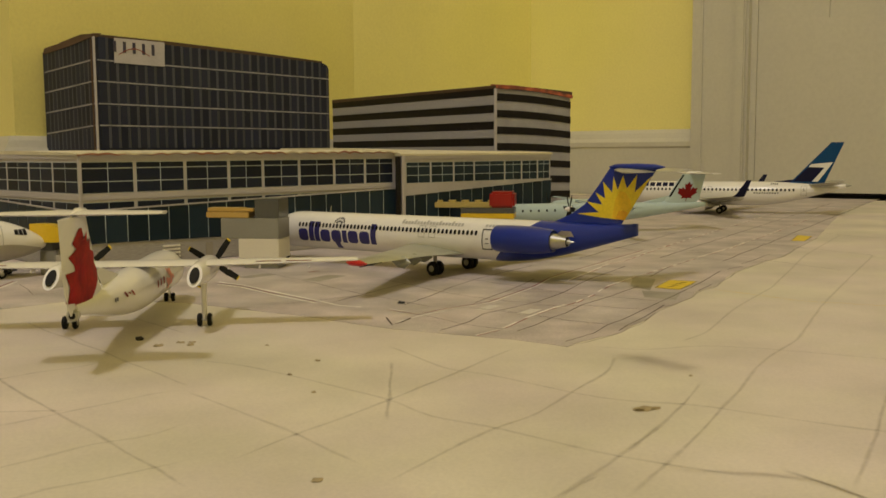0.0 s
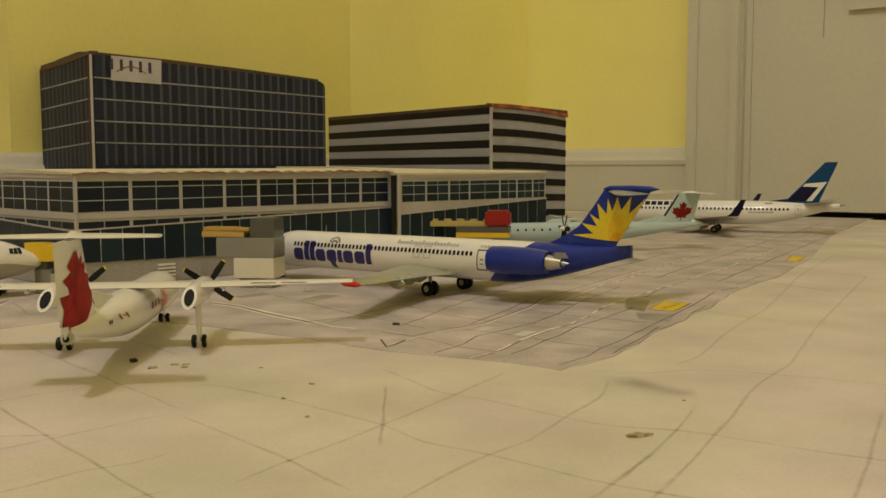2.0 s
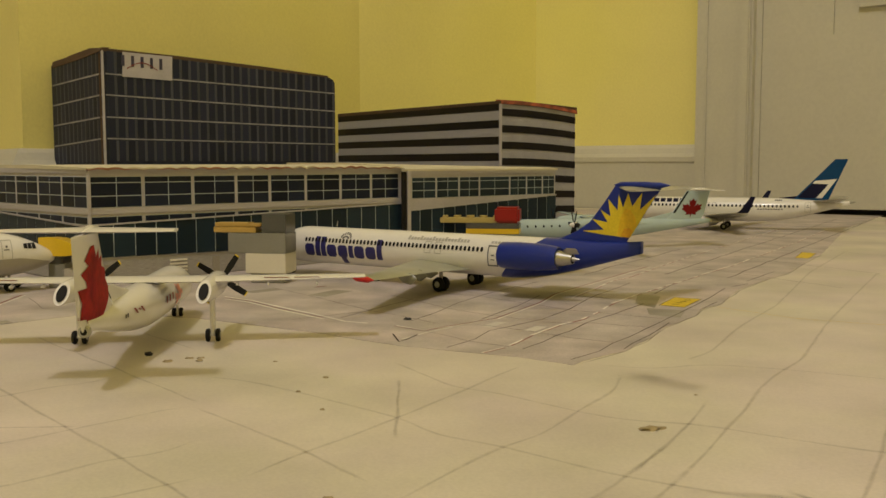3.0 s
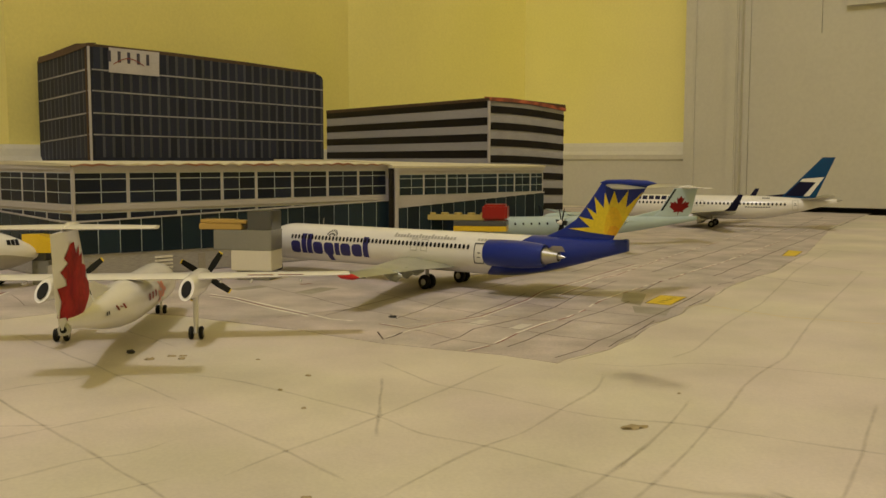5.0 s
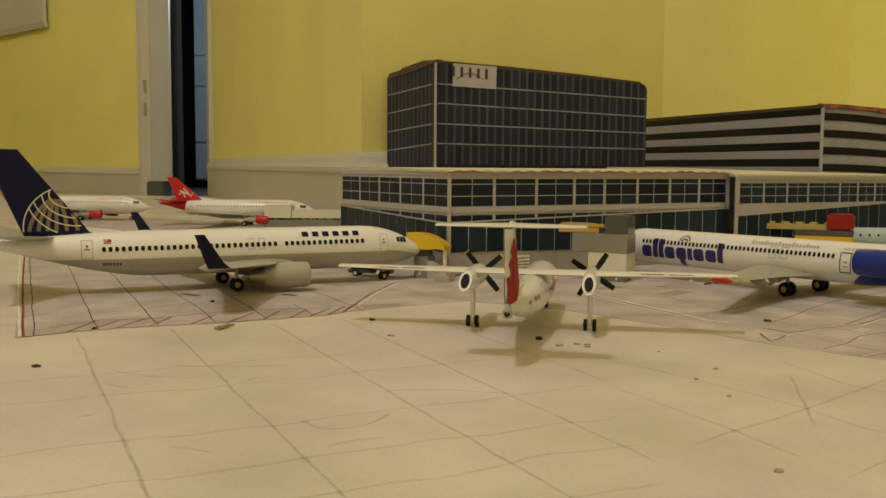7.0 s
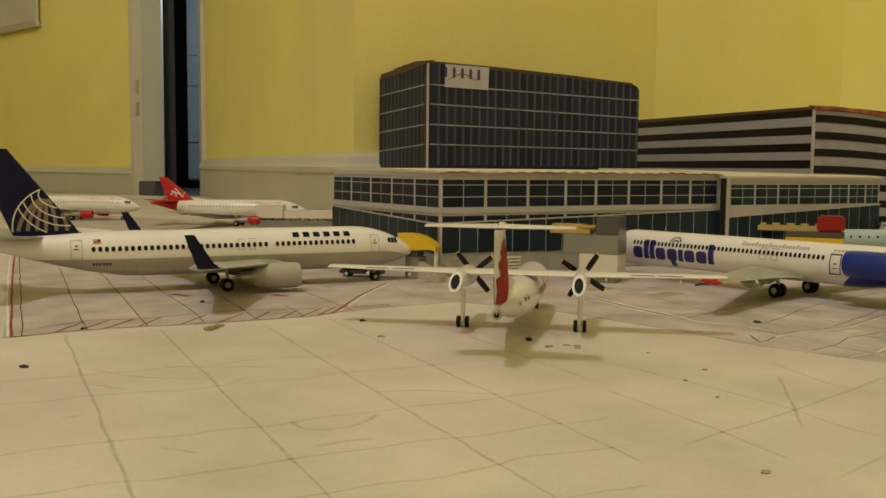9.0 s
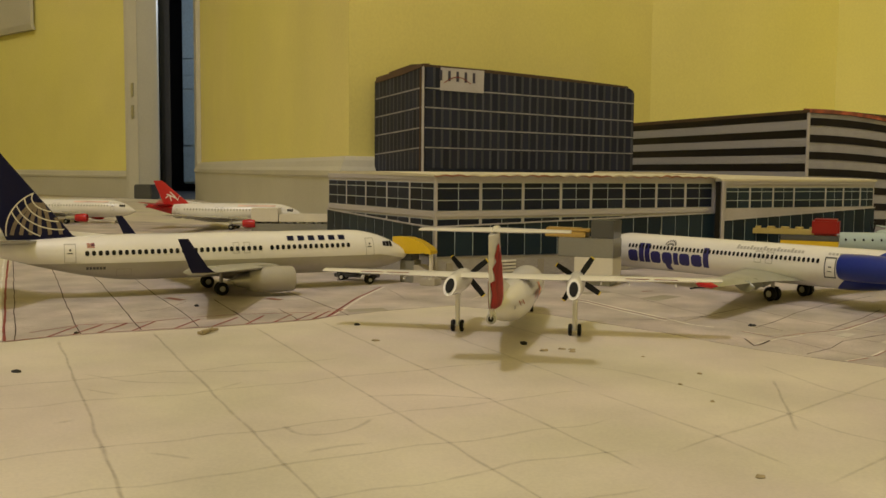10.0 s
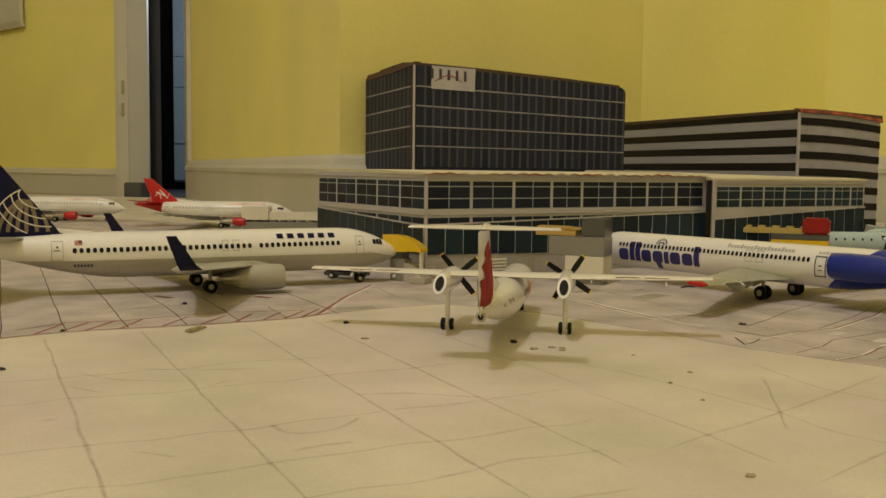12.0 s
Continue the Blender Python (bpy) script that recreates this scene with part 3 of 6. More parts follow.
soft_lines("pencil_cross", ground, M["graphite_faint"], west_cross, ZC - 0.00004, 0.0009, wander=0.0035)
east = [[(0.0060, 0.1440), (0.0146, 0.1611), (0.0221, 0.1757), (0.0302, 0.1846), (0.0363, 0.2003), (0.0417, 0.2106), (0.0479, 0.2248), (0.0507, 0.2407)], [(-0.0219, 0.1528), (-0.0143, 0.1688), (-0.001, 0.1928), (0.0134, 0.2236), (0.0252, 0.2497)]]
east += [[(-0.0566, 0.2292), (-0.0427, 0.2251), (-0.0271, 0.2145), (0.0013, 0.1929), (0.0092, 0.1811), (0.0171, 0.1786), (0.0238, 0.1745), (0.0398, 0.1622), (0.0532, 0.1554), (0.0640, 0.1510)]]
east += [[(-0.0473, 0.1991), (-0.0295, 0.183), (-0.0143, 0.1688), (0.0016, 0.1516)], [(-0.0101, 0.2514), (0.0090, 0.2223), (0.0172, 0.2199), (0.0266, 0.2122), (0.0434, 0.1984), (0.0513, 0.1958), (0.0615, 0.1951), (0.0792, 0.1851), (0.0942, 0.1776), (0.130, 0.160)]]
east += [[(0.0443, 0.2523), (0.0601, 0.2481), (0.0745, 0.2555), (0.0951, 0.2502), (0.1188, 0.2400), (0.17, 0.215)], [(0.0680, 0.2160), (0.0613, 0.1973), (0.0529, 0.1776), (0.0459, 0.1635), (0.0328, 0.1395)], [(0.0780, 0.1460), (0.0888, 0.1688), (0.1090, 0.2158)]]
east += [[(0.0433, 0.1403), (0.0556, 0.1648), (0.0722, 0.2026), (0.0832, 0.2299), (0.0914, 0.2465), (0.1015, 0.2632), (0.1275, 0.327), (0.1977, 0.4816)], [(0.0690, 0.2590), (0.0790, 0.2725), (0.0951, 0.3144), (0.1202, 0.3655), (0.165, 0.4809), (0.22, 0.60)]]
east += [ray_line(65.3, o, s0, s1) for o, s0, s1 in ((-0.0420, 0.50, 0.70), (-0.0900, 0.45, 0.90))]
east += [ray_line(158.0, o, s0, s1) for o, s0, s1 in ((-0.4500, -0.5, -0.15), (-0.6000, -0.6, -0.15))]
soft_lines("pencil_grid", ground, M["graphite_faint"], east, ZC - 0.00002, 0.0009, wander=0.0004)
lines("yellow_line", ground, M["yellowprint"], [[(0.0972, 0.3603), (0.1121, 0.3447), (0.1203, 0.3350), (0.1369, 0.3275), (0.20, 0.305)]], ZC, width=0.0005, wander=0.001)
# soft wedge, darkest at its far end
soft_lines("smear", ground, M["soft_mark"], [[(0.0490, 0.2450), (0.0590, 0.2345), (0.0700, 0.2225)]], ZC - 0.00005, 0.0100, wander=0.001)
soft_lines("smear", ground, M["soft_mark"], [[(0.0590, 0.2275), (0.0640, 0.2225), (0.0690, 0.2200)]], ZC - 0.000055, 0.0036, wander=0.001, ends=0.004)
# soft shadow left of the dark scuff painted as a wide faint stroke
soft_lines("scuff", ground, M["soft_mark"], [[(0.0500, 0.1535), (0.0617, 0.1527), (0.0706, 0.1525), (0.0760, 0.1480), (0.0810, 0.1400)]], ZC - 0.00005, 0.0022, wander=0.001, ends=0.012)
soft_lines("scuff", ground, M["grime_and_shade"], [[(0.0690, 0.1555), (0.0743, 0.1500), (0.0770, 0.1456), (0.0815, 0.1385)]], ZC + 0.00001, 0.0012, wander=0.0006, ends=0.007)
soft_lines("rub_mark", ground, M["graphite_faint"], [[(0.0315, 0.1375), (0.0360, 0.1446), (0.0402, 0.1512)], [(0.0450, 0.1618), (0.0489, 0.1699), (0.0535, 0.1792)], [(-0.164, 0.152), (-0.156, 0.150), (-0.150, 0.150)]], ZC + 0.00001, 0.0011, ends=0.004)
soft_lines("faint_rub", ground, M["graphite_faint"], [[(-0.101, 0.142), (-0.096, 0.137), (-0.091, 0.136), (-0.085, 0.143), (-0.086, 0.155)], [(-0.087, 0.125), (-0.083, 0.133), (-0.077, 0.137)], [(-0.115, 0.115), (-0.108, 0.115), (-0.103, 0.114)], [(-0.146, 0.123), (-0.143, 0.129)], [(-0.133, 0.163), (-0.131, 0.174)]], ZC - 0.00001, 0.0013, wander=0.0010, ends=0.004)
soft_lines("crease", ground, M["graphite"], [[(-0.1648, 0.1745), (-0.148, 0.1790), (-0.1298, 0.1890)], [(-0.176, 0.165), (-0.155, 0.162), (-0.140, 0.168)], [(-0.0054, 0.2307), (-0.0016, 0.2013), (0.0014, 0.1784)], [(-0.0971, 0.1704), (-0.0858, 0.1784), (-0.0639, 0.1816)]], ZC + 0.00002, 0.0008, ends=0.005)

# apron, west sheet
lines("slab_line", apron_l, M["ink"], [[(-0.80, 0.760), (-0.4122, 0.3768), (-0.2273, 0.1944)], [(-0.70, 0.690), (-0.3647, 0.3563), (-0.2907, 0.2831), (-0.2171, 0.2115)], [(-0.60, 0.605), (-0.3180, 0.3355), (-0.2723, 0.2918), (-0.2053, 0.2267)], [(-0.50, 0.535), (-0.2941, 0.3366), (-0.2555, 0.2998), (-0.2083, 0.2569), (-0.1915, 0.2394)], [(-0.2026, 0.2768), (-0.1792, 0.2530)], [(-0.2259, 0.2992), (-0.2061, 0.2799), (-0.1807, 0.2551)], [(-0.1880, 0.2869), (-0.1682, 0.2665)], [(-0.30, 0.415), (-0.2044, 0.3277), (-0.1672, 0.2949), (-0.1560, 0.2830)]], ZG, width=0.00045, wander=0.0006)
lines("faint_line", apron_l, M["faint_ink"], [[(-0.2339, 0.2508), (-0.2311, 0.2599), (-0.2282, 0.2694), (-0.2330, 0.2901)], [(-0.2237, 0.3596), (-0.1975, 0.3441)], [(-0.1744, 0.3599), (-0.1546, 0.3334), (-0.1431, 0.3429)]], ZG, width=0.0004, wander=0.0012)
lines("faint_line", apron_l, M["darkblock"], [ray_line(52.0, o, s0, s1) for o, s0, s1 in ((0.325, -0.02, 0.15), (0.345, -0.03, 0.14), (0.375, -0.04, 0.13), (0.42, -0.06, 0.13), (0.48, -0.06, 0.12), (0.55, -0.08, 0.08))], ZG, width=0.0004, wander=0.0006)
BORDER = [(-0.2290, 0.1922), (-0.2216, 0.2062), (-0.2111, 0.2193), (-0.1902, 0.2389), (-0.1743, 0.2569), (-0.1645, 0.2693), (-0.1608, 0.2835)]
lines("edge_line", apron_l, M["redink"], [[(-0.2293, 0.1920), (-0.3440, 0.3048), (-0.4380, 0.3987), (-0.82, 0.79)], [(-0.1624, 0.2781), (-0.1756, 0.3314), (-0.1819, 0.3683)]], ZG + 0.00002, width=0.0010, wander=0.0004)
lines("edge_line", apron_l, M["redink"], [BORDER, [(-0.2341, 0.2074), (-0.2306, 0.2268), (-0.2155, 0.2378), (-0.2059, 0.2565), (-0.1935, 0.2698), (-0.1718, 0.2846)]], ZG + 0.00002, width=0.0008, wander=0.0005)
lines("white_edge_line", apron_l, M["whiteink"], [[(-0.2312, 0.1925), (-0.3460, 0.3040), (-0.4400, 0.3977)], [(-0.1608, 0.2790), (-0.1740, 0.3318), (-0.1802, 0.3683)]], ZG + 0.00001, width=0.0010, wander=0.0004)
hatch = []
for k in range(11):
    at = k / 10.5 * 5 + 0.8
    p = Vector(BORDER[int(at)]).lerp(Vector(BORDER[int(at) + 1]), at % 1)
    hatch.append([tuple(p), (p.x - 0.0065 + 0.0003 * k + 0.0008 * (k % 3), p.y + 0.0205 - 0.0006 * (k % 4))])
lines("hatching", apron_l, M["redink"], hatch, ZG + 0.00003, width=0.0010, wander=0.0004)


def patch(name, parent, mat, pts, z):
    bm = bmesh.new()
    bm.faces.new([bm.verts.new((x, y, z)) for x, y in pts])
    ob = part(name, bm, mat, parent)
    ob["kind"] = "stuff"


def slab_patch(parent, mat, c, ang, w, d, z):
    ca, sa = math.cos(radians(ang)), math.sin(radians(ang))
    patch("stain", parent, mat, [(c[0] + ca * u - sa * v, c[1] + sa * u + ca * v) for u, v in ((-w, -d), (w, -d * 0.8), (w * 0.9, d), (-w, d * 0.9))], z)


lines("ink_mark", apron_l, M["brown_mark"], [[(-0.2472, 0.2955), (-0.2365, 0.2922)], [(-0.2085, 0.3110), (-0.2005, 0.3100)]], ZG + 0.00002, width=0.0048, wander=0.0004)
slab_patch(apron_l, M["darkblock"], (-0.1560, 0.2990), 40, 0.008, 0.004, ZG - 0.00003)
# apron, east sheet: slab joints wander with the hand that drew them
joints = [[(-0.0392, 0.3219), (-0.0323, 0.3392), (-0.020, 0.37)], [(-0.0137, 0.3170), (-0.0071, 0.3364), (-0.0009, 0.3611), (0.0087, 0.3878), (0.030, 0.43)], [(0.0100, 0.3231), (0.0231, 0.3576), (0.0307, 0.3853)], [(0.0030, 0.2717), (0.0104, 0.2860), (0.0140, 0.3004), (0.0219, 0.3118), (0.0314, 0.3254), (0.0419, 0.3498), (0.0496, 0.3760), (0.0564, 0.3934), (0.072, 0.43)]]
joints += [[(0.0252, 0.2712), (0.0310, 0.2824), (0.0355, 0.2943), (0.0402, 0.3028), (0.0465, 0.3201), (0.0576, 0.3395), (0.0705, 0.3658)], [(0.0385, 0.2573), (0.0470, 0.2699), (0.0520, 0.2826), (0.0570, 0.2915), (0.0662, 0.3119), (0.0725, 0.3250), (0.0826, 0.3475), (0.0961, 0.3780), (0.1108, 0.4142)]]
joints += [[(0.0545, 0.2738), (0.0578, 0.2829), (0.0645, 0.2969), (0.0740, 0.3215)], [(0.0909, 0.3549), (0.1000, 0.3734)], [(0.0783, 0.3943), (0.0915, 0.4297)], [(0.1150, 0.4200), (0.1240, 0.4317)], [(0.1255, 0.4400), (0.1480, 0.4820)], [(0.1087, 0.4891), (0.1209, 0.4869)], [(0.0663, 0.5371), (0.0815, 0.5017), (0.0884, 0.4857)]]
lines("slab_line", apron_r, M["slab_ink"], joints, ZG, width=0.0005, wander=0.0004)
cross = [[(-0.085, 0.400), (-0.0556, 0.3681), (-0.0435, 0.3531), (-0.0300, 0.3380), (-0.0182, 0.3280), (-0.0047, 0.3139)], [(-0.0300, 0.3810), (-0.0207, 0.3697), (-0.0040, 0.3476), (0.0072, 0.3371), (0.0155, 0.3309), (0.0236, 0.3250), (0.0333, 0.3242)], [(-0.0102, 0.3888), (0.0067, 0.3808), (0.0207, 0.3667), (0.0316, 0.3565), (0.0418, 0.3469), (0.0518, 0.3419), (0.0632, 0.3358), (0.0732, 0.3300)]]
cross += [[(-0.0057, 0.2972), (0.0032, 0.2885), (0.0089, 0.2821), (0.0211, 0.2745)], [(0.0087, 0.3123), (0.0183, 0.3071), (0.0276, 0.3011), (0.0397, 0.2905), (0.0529, 0.2836)], [(0.0433, 0.3858), (0.0555, 0.3812), (0.0625, 0.3717)], [(0.0313, 0.3193), (0.0407, 0.3174), (0.0483, 0.3190), (0.0591, 0.3138), (0.0681, 0.3120)], [(0.0833, 0.3517), (0.0912, 0.3507)], [(-0.0327, 0.3370), (-0.055, 0.3170)]]
cross += [ray_line(122.0, o, s0, s1) for o, s0, s1 in ((-0.36, 0.27, 0.5), (-0.42, 0.30, 0.6), (-0.50, 0.36, 0.7))]
lines("slab_line", apron_r, M["faint_ink"], cross, ZG + 0.00001, width=0.0005, wander=0.0005)
lines("slab_line", apron_r, M["slab_ink"], [ray_line(64.6, o, s0, s1) for o, s0, s1 in ((0.0860, 0.46, 1.05), (0.1165, 0.46, 1.0), (0.1505, 0.44, 0.60))], ZG, width=0.0007, wander=0.0016)
lines("taxi_line", apron_r, M["whiteink"], [[(-0.0172, 0.3075), (-0.0068, 0.2993), (0.0015, 0.3085), (0.0158, 0.3246), (0.0317, 0.3641), (0.0377, 0.3891), (0.09, 0.50)], [(-0.0120, 0.2838), (-0.0063, 0.2951), (0.0017, 0.3063)]], ZG + 0.00002, width=0.0008, wander=0.0004)
lines("taxi_line", apron_r, M["whiteink"], [[(-0.0968, 0.3704), (-0.0837, 0.3620), (-0.0679, 0.3460), (-0.0459, 0.3253), (-0.0357, 0.3147), (-0.0274, 0.3116)], [(-0.0946, 0.3639), (-0.0818, 0.3558), (-0.0660, 0.3390), (-0.0445, 0.3191)]], ZG + 0.00002, width=0.0015, wander=0.0004)
lines("taxi_line_dark", apron_r, M["redink"], [[(-0.0178, 0.3064), (-0.0068, 0.2984), (0.0010, 0.3092), (0.0150, 0.3252), (0.0308, 0.3645), (0.0368, 0.3893), (0.088, 0.50)], [(-0.0957, 0.3671), (-0.0828, 0.3589), (-0.0670, 0.3425), (-0.0452, 0.3222)]], ZG + 0.00003, width=0.0006, wander=0.0004)
lines("scribble", apron_r, M["ink"], [[(-0.0161, 0.2921), (-0.0124, 0.2791), (-0.0102, 0.2838), (-0.0082, 0.2916)]], ZG + 0.00003, width=0.0006, wander=0.0003)
# shadow of the torn sheet's edge, painted onto the cream paper
soft_lines("edge_shade", ground, M["grime_and_shade"], [[(x + 0.0002, y - 0.0005) for x, y in GREY_R[:15]]], ZC + 0.00002, 0.0006, wander=0.0009)
DASHES = [[(0.0137, 0.2646), (0.0195, 0.2727), (0.0226, 0.2800), (0.0276, 0.2938), (0.0369, 0.3137), (0.0449, 0.3261), (0.0518, 0.3433), (0.0587, 0.3653), (0.0697, 0.3887), (0.0985, 0.4429), (0.1186, 0.4824), (0.1341, 0.5108), (0.21, 0.67), (0.30, 0.87)], [(0.0440, 0.3800), (0.0537, 0.4062), (0.0645, 0.4373), (0.0736, 0.4512), (0.0906, 0.4924), (0.1058, 0.5284), (0.23, 0.80)]]
lines("dashed_line", apron_r, M["whiteink"], DASHES, ZG + 0.00002, width=0.0011, wander=0.0004, dash=0.009, gap=0.0040)
lines("dashed_line_dark", apron_r, M["redink"], [[(x + 0.0006, y - 0.0002) for x, y in DASHES[0]], [(x + 0.0006, y - 0.0002) for x, y in DASHES[1]]], ZG + 0.00003, width=0.0006, wander=0.0004, dash=0.007, gap=0.004)
lines("ink_mark", apron_r, M["brown_mark"], [[(-0.0670, 0.4030), (-0.0630, 0.4070)]], ZG + 0.00002, width=0.0022, wander=0.0004)
for c in ((0.0150, 0.3130), (0.0290, 0.3060)):
    slab_patch(apron_r, M["paleblock"], c, 64, 0.0055, 0.0022, ZG - 0.00003)
patch("stain", apron_r, M["darkblock"], [(0.0714, 0.3936), (0.0674, 0.3661), (0.0735, 0.3548), (0.0798, 0.3872)], ZG - 0.00003)
patch("stain", apron_r, M["darkblock"], [(0.0704, 0.3546), (0.0695, 0.3385), (0.0795, 0.3328), (0.0841, 0.3498)], ZG - 0.00003)
slab_patch(apron_r, M["darkblock"], (-0.0560, 0.3850), 64, 0.010, 0.005, ZG - 0.00003)
slab_patch(apron_r, M["darkblock"], (-0.0860, 0.3900), 50, 0.008, 0.004, ZG - 0.00003)
for pts, glyph in (([(0.0761, 0.3621), (0.0846, 0.3568), (0.0949, 0.3798), (0.0850, 0.3842)], True), ([(0.1777, 0.5548), (0.1844, 0.5516), (0.1979, 0.5835), (0.1913, 0.5908)], False)):
    patch("yellow_sign", apron_r, M["yellowprint"], pts, ZG + 0.00004)
    lines("sign_border", apron_r, M["ink"], [pts + [pts[0]]], ZG + 0.00005, width=0.0004, wander=0.0001)
    if glyph:
        c = Vector((sum(p[0] for p in pts) / 4, sum(p[1] for p in pts) / 4))
        lines("sign_bars", apron_r, M["ink"], [[(c.x - 0.004 + k * 0.0022, c.y - 0.006 + k * 0.004), (c.x - 0.0015 + k * 0.0022, c.y - 0.006 + k * 0.004)] for k in range(4)], ZG + 0.00006, width=0.0012, wander=0)


def crumb(at, size, mat, label, stretch=1.0, turn=0.0):
    bm = bmesh.new()
    bmesh.ops.create_icosphere(bm, subdivisions=2, radius=1)
    for v in bm.verts:
        k = 1 + 0.65 * noise.noise(v.co * 1.9 + Vector((at[0] * 90, at[1] * 90, 0)))
        v.co = Vector((v.co.x * size * stretch * k, v.co.y * size * k, max(0, v.co.z + 0.45) * size * 0.6 * k))
    ob = solid("crumb", bm, mat, label, "crumb", "crumbs on the paper", smooth=True)
    ob.matrix_world = pose(at[0], at[1], at[2], 0, 0, turn)


G0, C0 = -0.0001, -0.00025
for at, size, stretch in (((-0.1441, 0.2655, C0), 0.0008, 1.5), ((-0.2212, 0.2800, G0), 0.0009, 1.4), ((-0.1922, 0.1600, C0), 0.0009, 1.7), ((-0.0800, 0.2535, C0), 0.0011, 1.1), ((-0.2196, 0.2125, G0), 0.0008, 1.2), ((-0.0151, 0.3200, G0), 0.0009, 1.6)):
    crumb(at, size, M["crumb"], "small black crumb on the paper", stretch, at[0] * 900)
for at, size, stretch, turn in (((-0.0048, 0.1442, C0), 0.0006, 1.6, 30), ((-0.0273, 0.2148, C0), 0.0004, 1.6, 0), ((-0.0240, 0.2300, C0), 0.0004, 2.2, 0), ((-0.0420, 0.2480, C0), 0.0003, 2, 0), ((0.0515, 0.1895, C0), 0.0010, 1.9, 20), ((0.0540, 0.1905, C0), 0.0006, 2.2, 35), ((0.0660, 0.2200, C0), 0.0003, 1.6, 0), ((-0.0180, 0.1990, C0), 0.0004, 1.5, 0), ((-0.1250, 0.2400, C0), 0.0006, 2.2, 30), ((-0.063, 0.2470, C0), 0.0006, 1.6, 20), ((-0.0713, 0.2453, C0), 0.0007, 1.8, 40), ((-0.0670, 0.2500, C0), 0.0005, 2.6, 10), ((-0.0640, 0.2507, C0), 0.0004, 3.0, 15)):
    crumb(at, size, M["scrap"], "small brown scrap on the paper", stretch, turn)
# a torn twist of brown paper at the apron's edge
bm = bmesh.new()
for p, q, r in (((0, 0, 0.0006), (0.0075, 0.0025, 0.0008), 0.0007), ((0.0060, 0.0018, 0.0008), (0.0095, 0.0052, 0.0010), 0.0004), ((0.0062, 0.0020, 0.0008), (0.0105, 0.0030, 0.0006), 0.0004), ((0, 0, 0.0006), (-0.0012, 0.0012, 0.0005), 0.0005)):
    add_rod(bm, p, q, r, r * 0.7, 7)
ob = solid("paper_scrap", bm, M["scrap"], "torn twist of brown paper on the cream sheet", "scrap")
ob.matrix_world = pose(-0.1812, 0.2268, C0, 0, 0, 62) @ Matrix.Diagonal((0.72, 1.1, 1.3, 1))

bm = bmesh.new()
for p, q, r in (((0, 0, 0.0005), (0.0085, 0.011, 0.0012), 0.00035), ((0.0010, 0.0060, 0.0005), (0.0062, 0.0010, 0.0010), 0.0003)):
    add_rod(bm, p, q, r, r * 0.6, 6)
ob = solid("twig", bm, M["crumb"], "thin dark crossed twig on the grey apron", "scrap")
ob.matrix_world = pose(-0.0475, 0.4200, -0.0001)

# ---- card buildings ----
PIECES = {}


def piece_mesh(mat):
    """One shared little slab a material, with softened front edges."""
    if mat.name not in PIECES:
        bm = bmesh.new()
        rings = [[Vector((sx * i, y, sz * i)) for sx, sz in ((-0.5, -0.5), (0.5, -0.5), (0.5, 0.5), (-0.5, 0.5))] for y, i in ((0.5, 1.0), (-0.3, 1.0), (-0.5, 0.965))]
        add_loft(bm, rings)
        PIECES[mat.name] = mesh_of("piece_" + mat.name, bm, mat)
    return PIECES[mat.name]


def slab_on(name, parent, mat, u0, u1, z0, z1, proud, deep=0.0004):
    """A thin piece on a facade whose plane is local y = 0, facing -y: from u0 to u1 along it."""
    ob = new(name, piece_mesh(mat))
    ob.parent = parent
    ob.matrix_basis = Matrix.LocRotScale(((u0 + u1) / 2, -proud + deep / 2, (z0 + z1) / 2), None, (abs(u1 - u0), deep, abs(z1 - z0)))
    return ob


def facing(p, q):
    """The pose of a facade that runs from p to q, seen from its front with p on the left."""
    d = Vector(q) - Vector(p)
    return pose(p[0], p[1], 0, 0, 0, math.degrees(math.atan2(d.y, d.x)))


def card_box(p, q, deep, high, sag=0.0):
    """A box behind the facade from p to q, in the facade's own axes, with slightly bowed top edges."""
    length = (Vector(q) - Vector(p)).length
    bm = bmesh.new()
    n = 10
    rings = []
    for i in range(n + 1):
        u = length * i / n
        wob = sag * noise.noise(Vector((u * 60, 1.3, high * 50)))
        rings.append([Vector((u, 0, 0)), Vector((u, deep, 0)), Vector((u, deep, high + wob)), Vector((u, 0, high + wob))])
    add_loft(bm, rings)
    return bm, length


# terminal, west block
T0, T1, T2 = (-0.2675, 0.4795), (-0.1682, 0.4017), (-0.0493, 0.5509)
TH = 0.0518
term = thing("terminal_building", facing(T1, T2), "model terminal of printed card, white with dark window bands", "building", "card buildings")
bm, TL = card_box(T1, T2, 0.126, TH - 0.0008, 0.0002)
body = part("wall", bm, M["card"], term)
part("west_facade", box((0, 0, 0), (0.0005, 0.126, TH - 0.001)), M["card"], term)
# local axes of the west face: it runs from T0 to T1
west_frame = new("facade_frame", mesh_of("facade_frame", box((0, -0.0004, 0.0001), (0.126, 0.0004, TH - 0.0012)), M["card"]))
west_frame.parent = term
west_frame.matrix_basis = facing(T1, T2).inverted() @ facing(T0, T1)
# the roof card's front edge is cut in shallow scallops that curl up a little, worn red along the cut


def scallop(u):
    return 0.0009 * abs(math.sin(math.pi * u / 0.0086 + 0.5 * noise.noise(Vector((u * 40, 0, 5))))) * (0.55 + 0.9 * abs(noise.noise(Vector((u * 30, 2, 5)))))


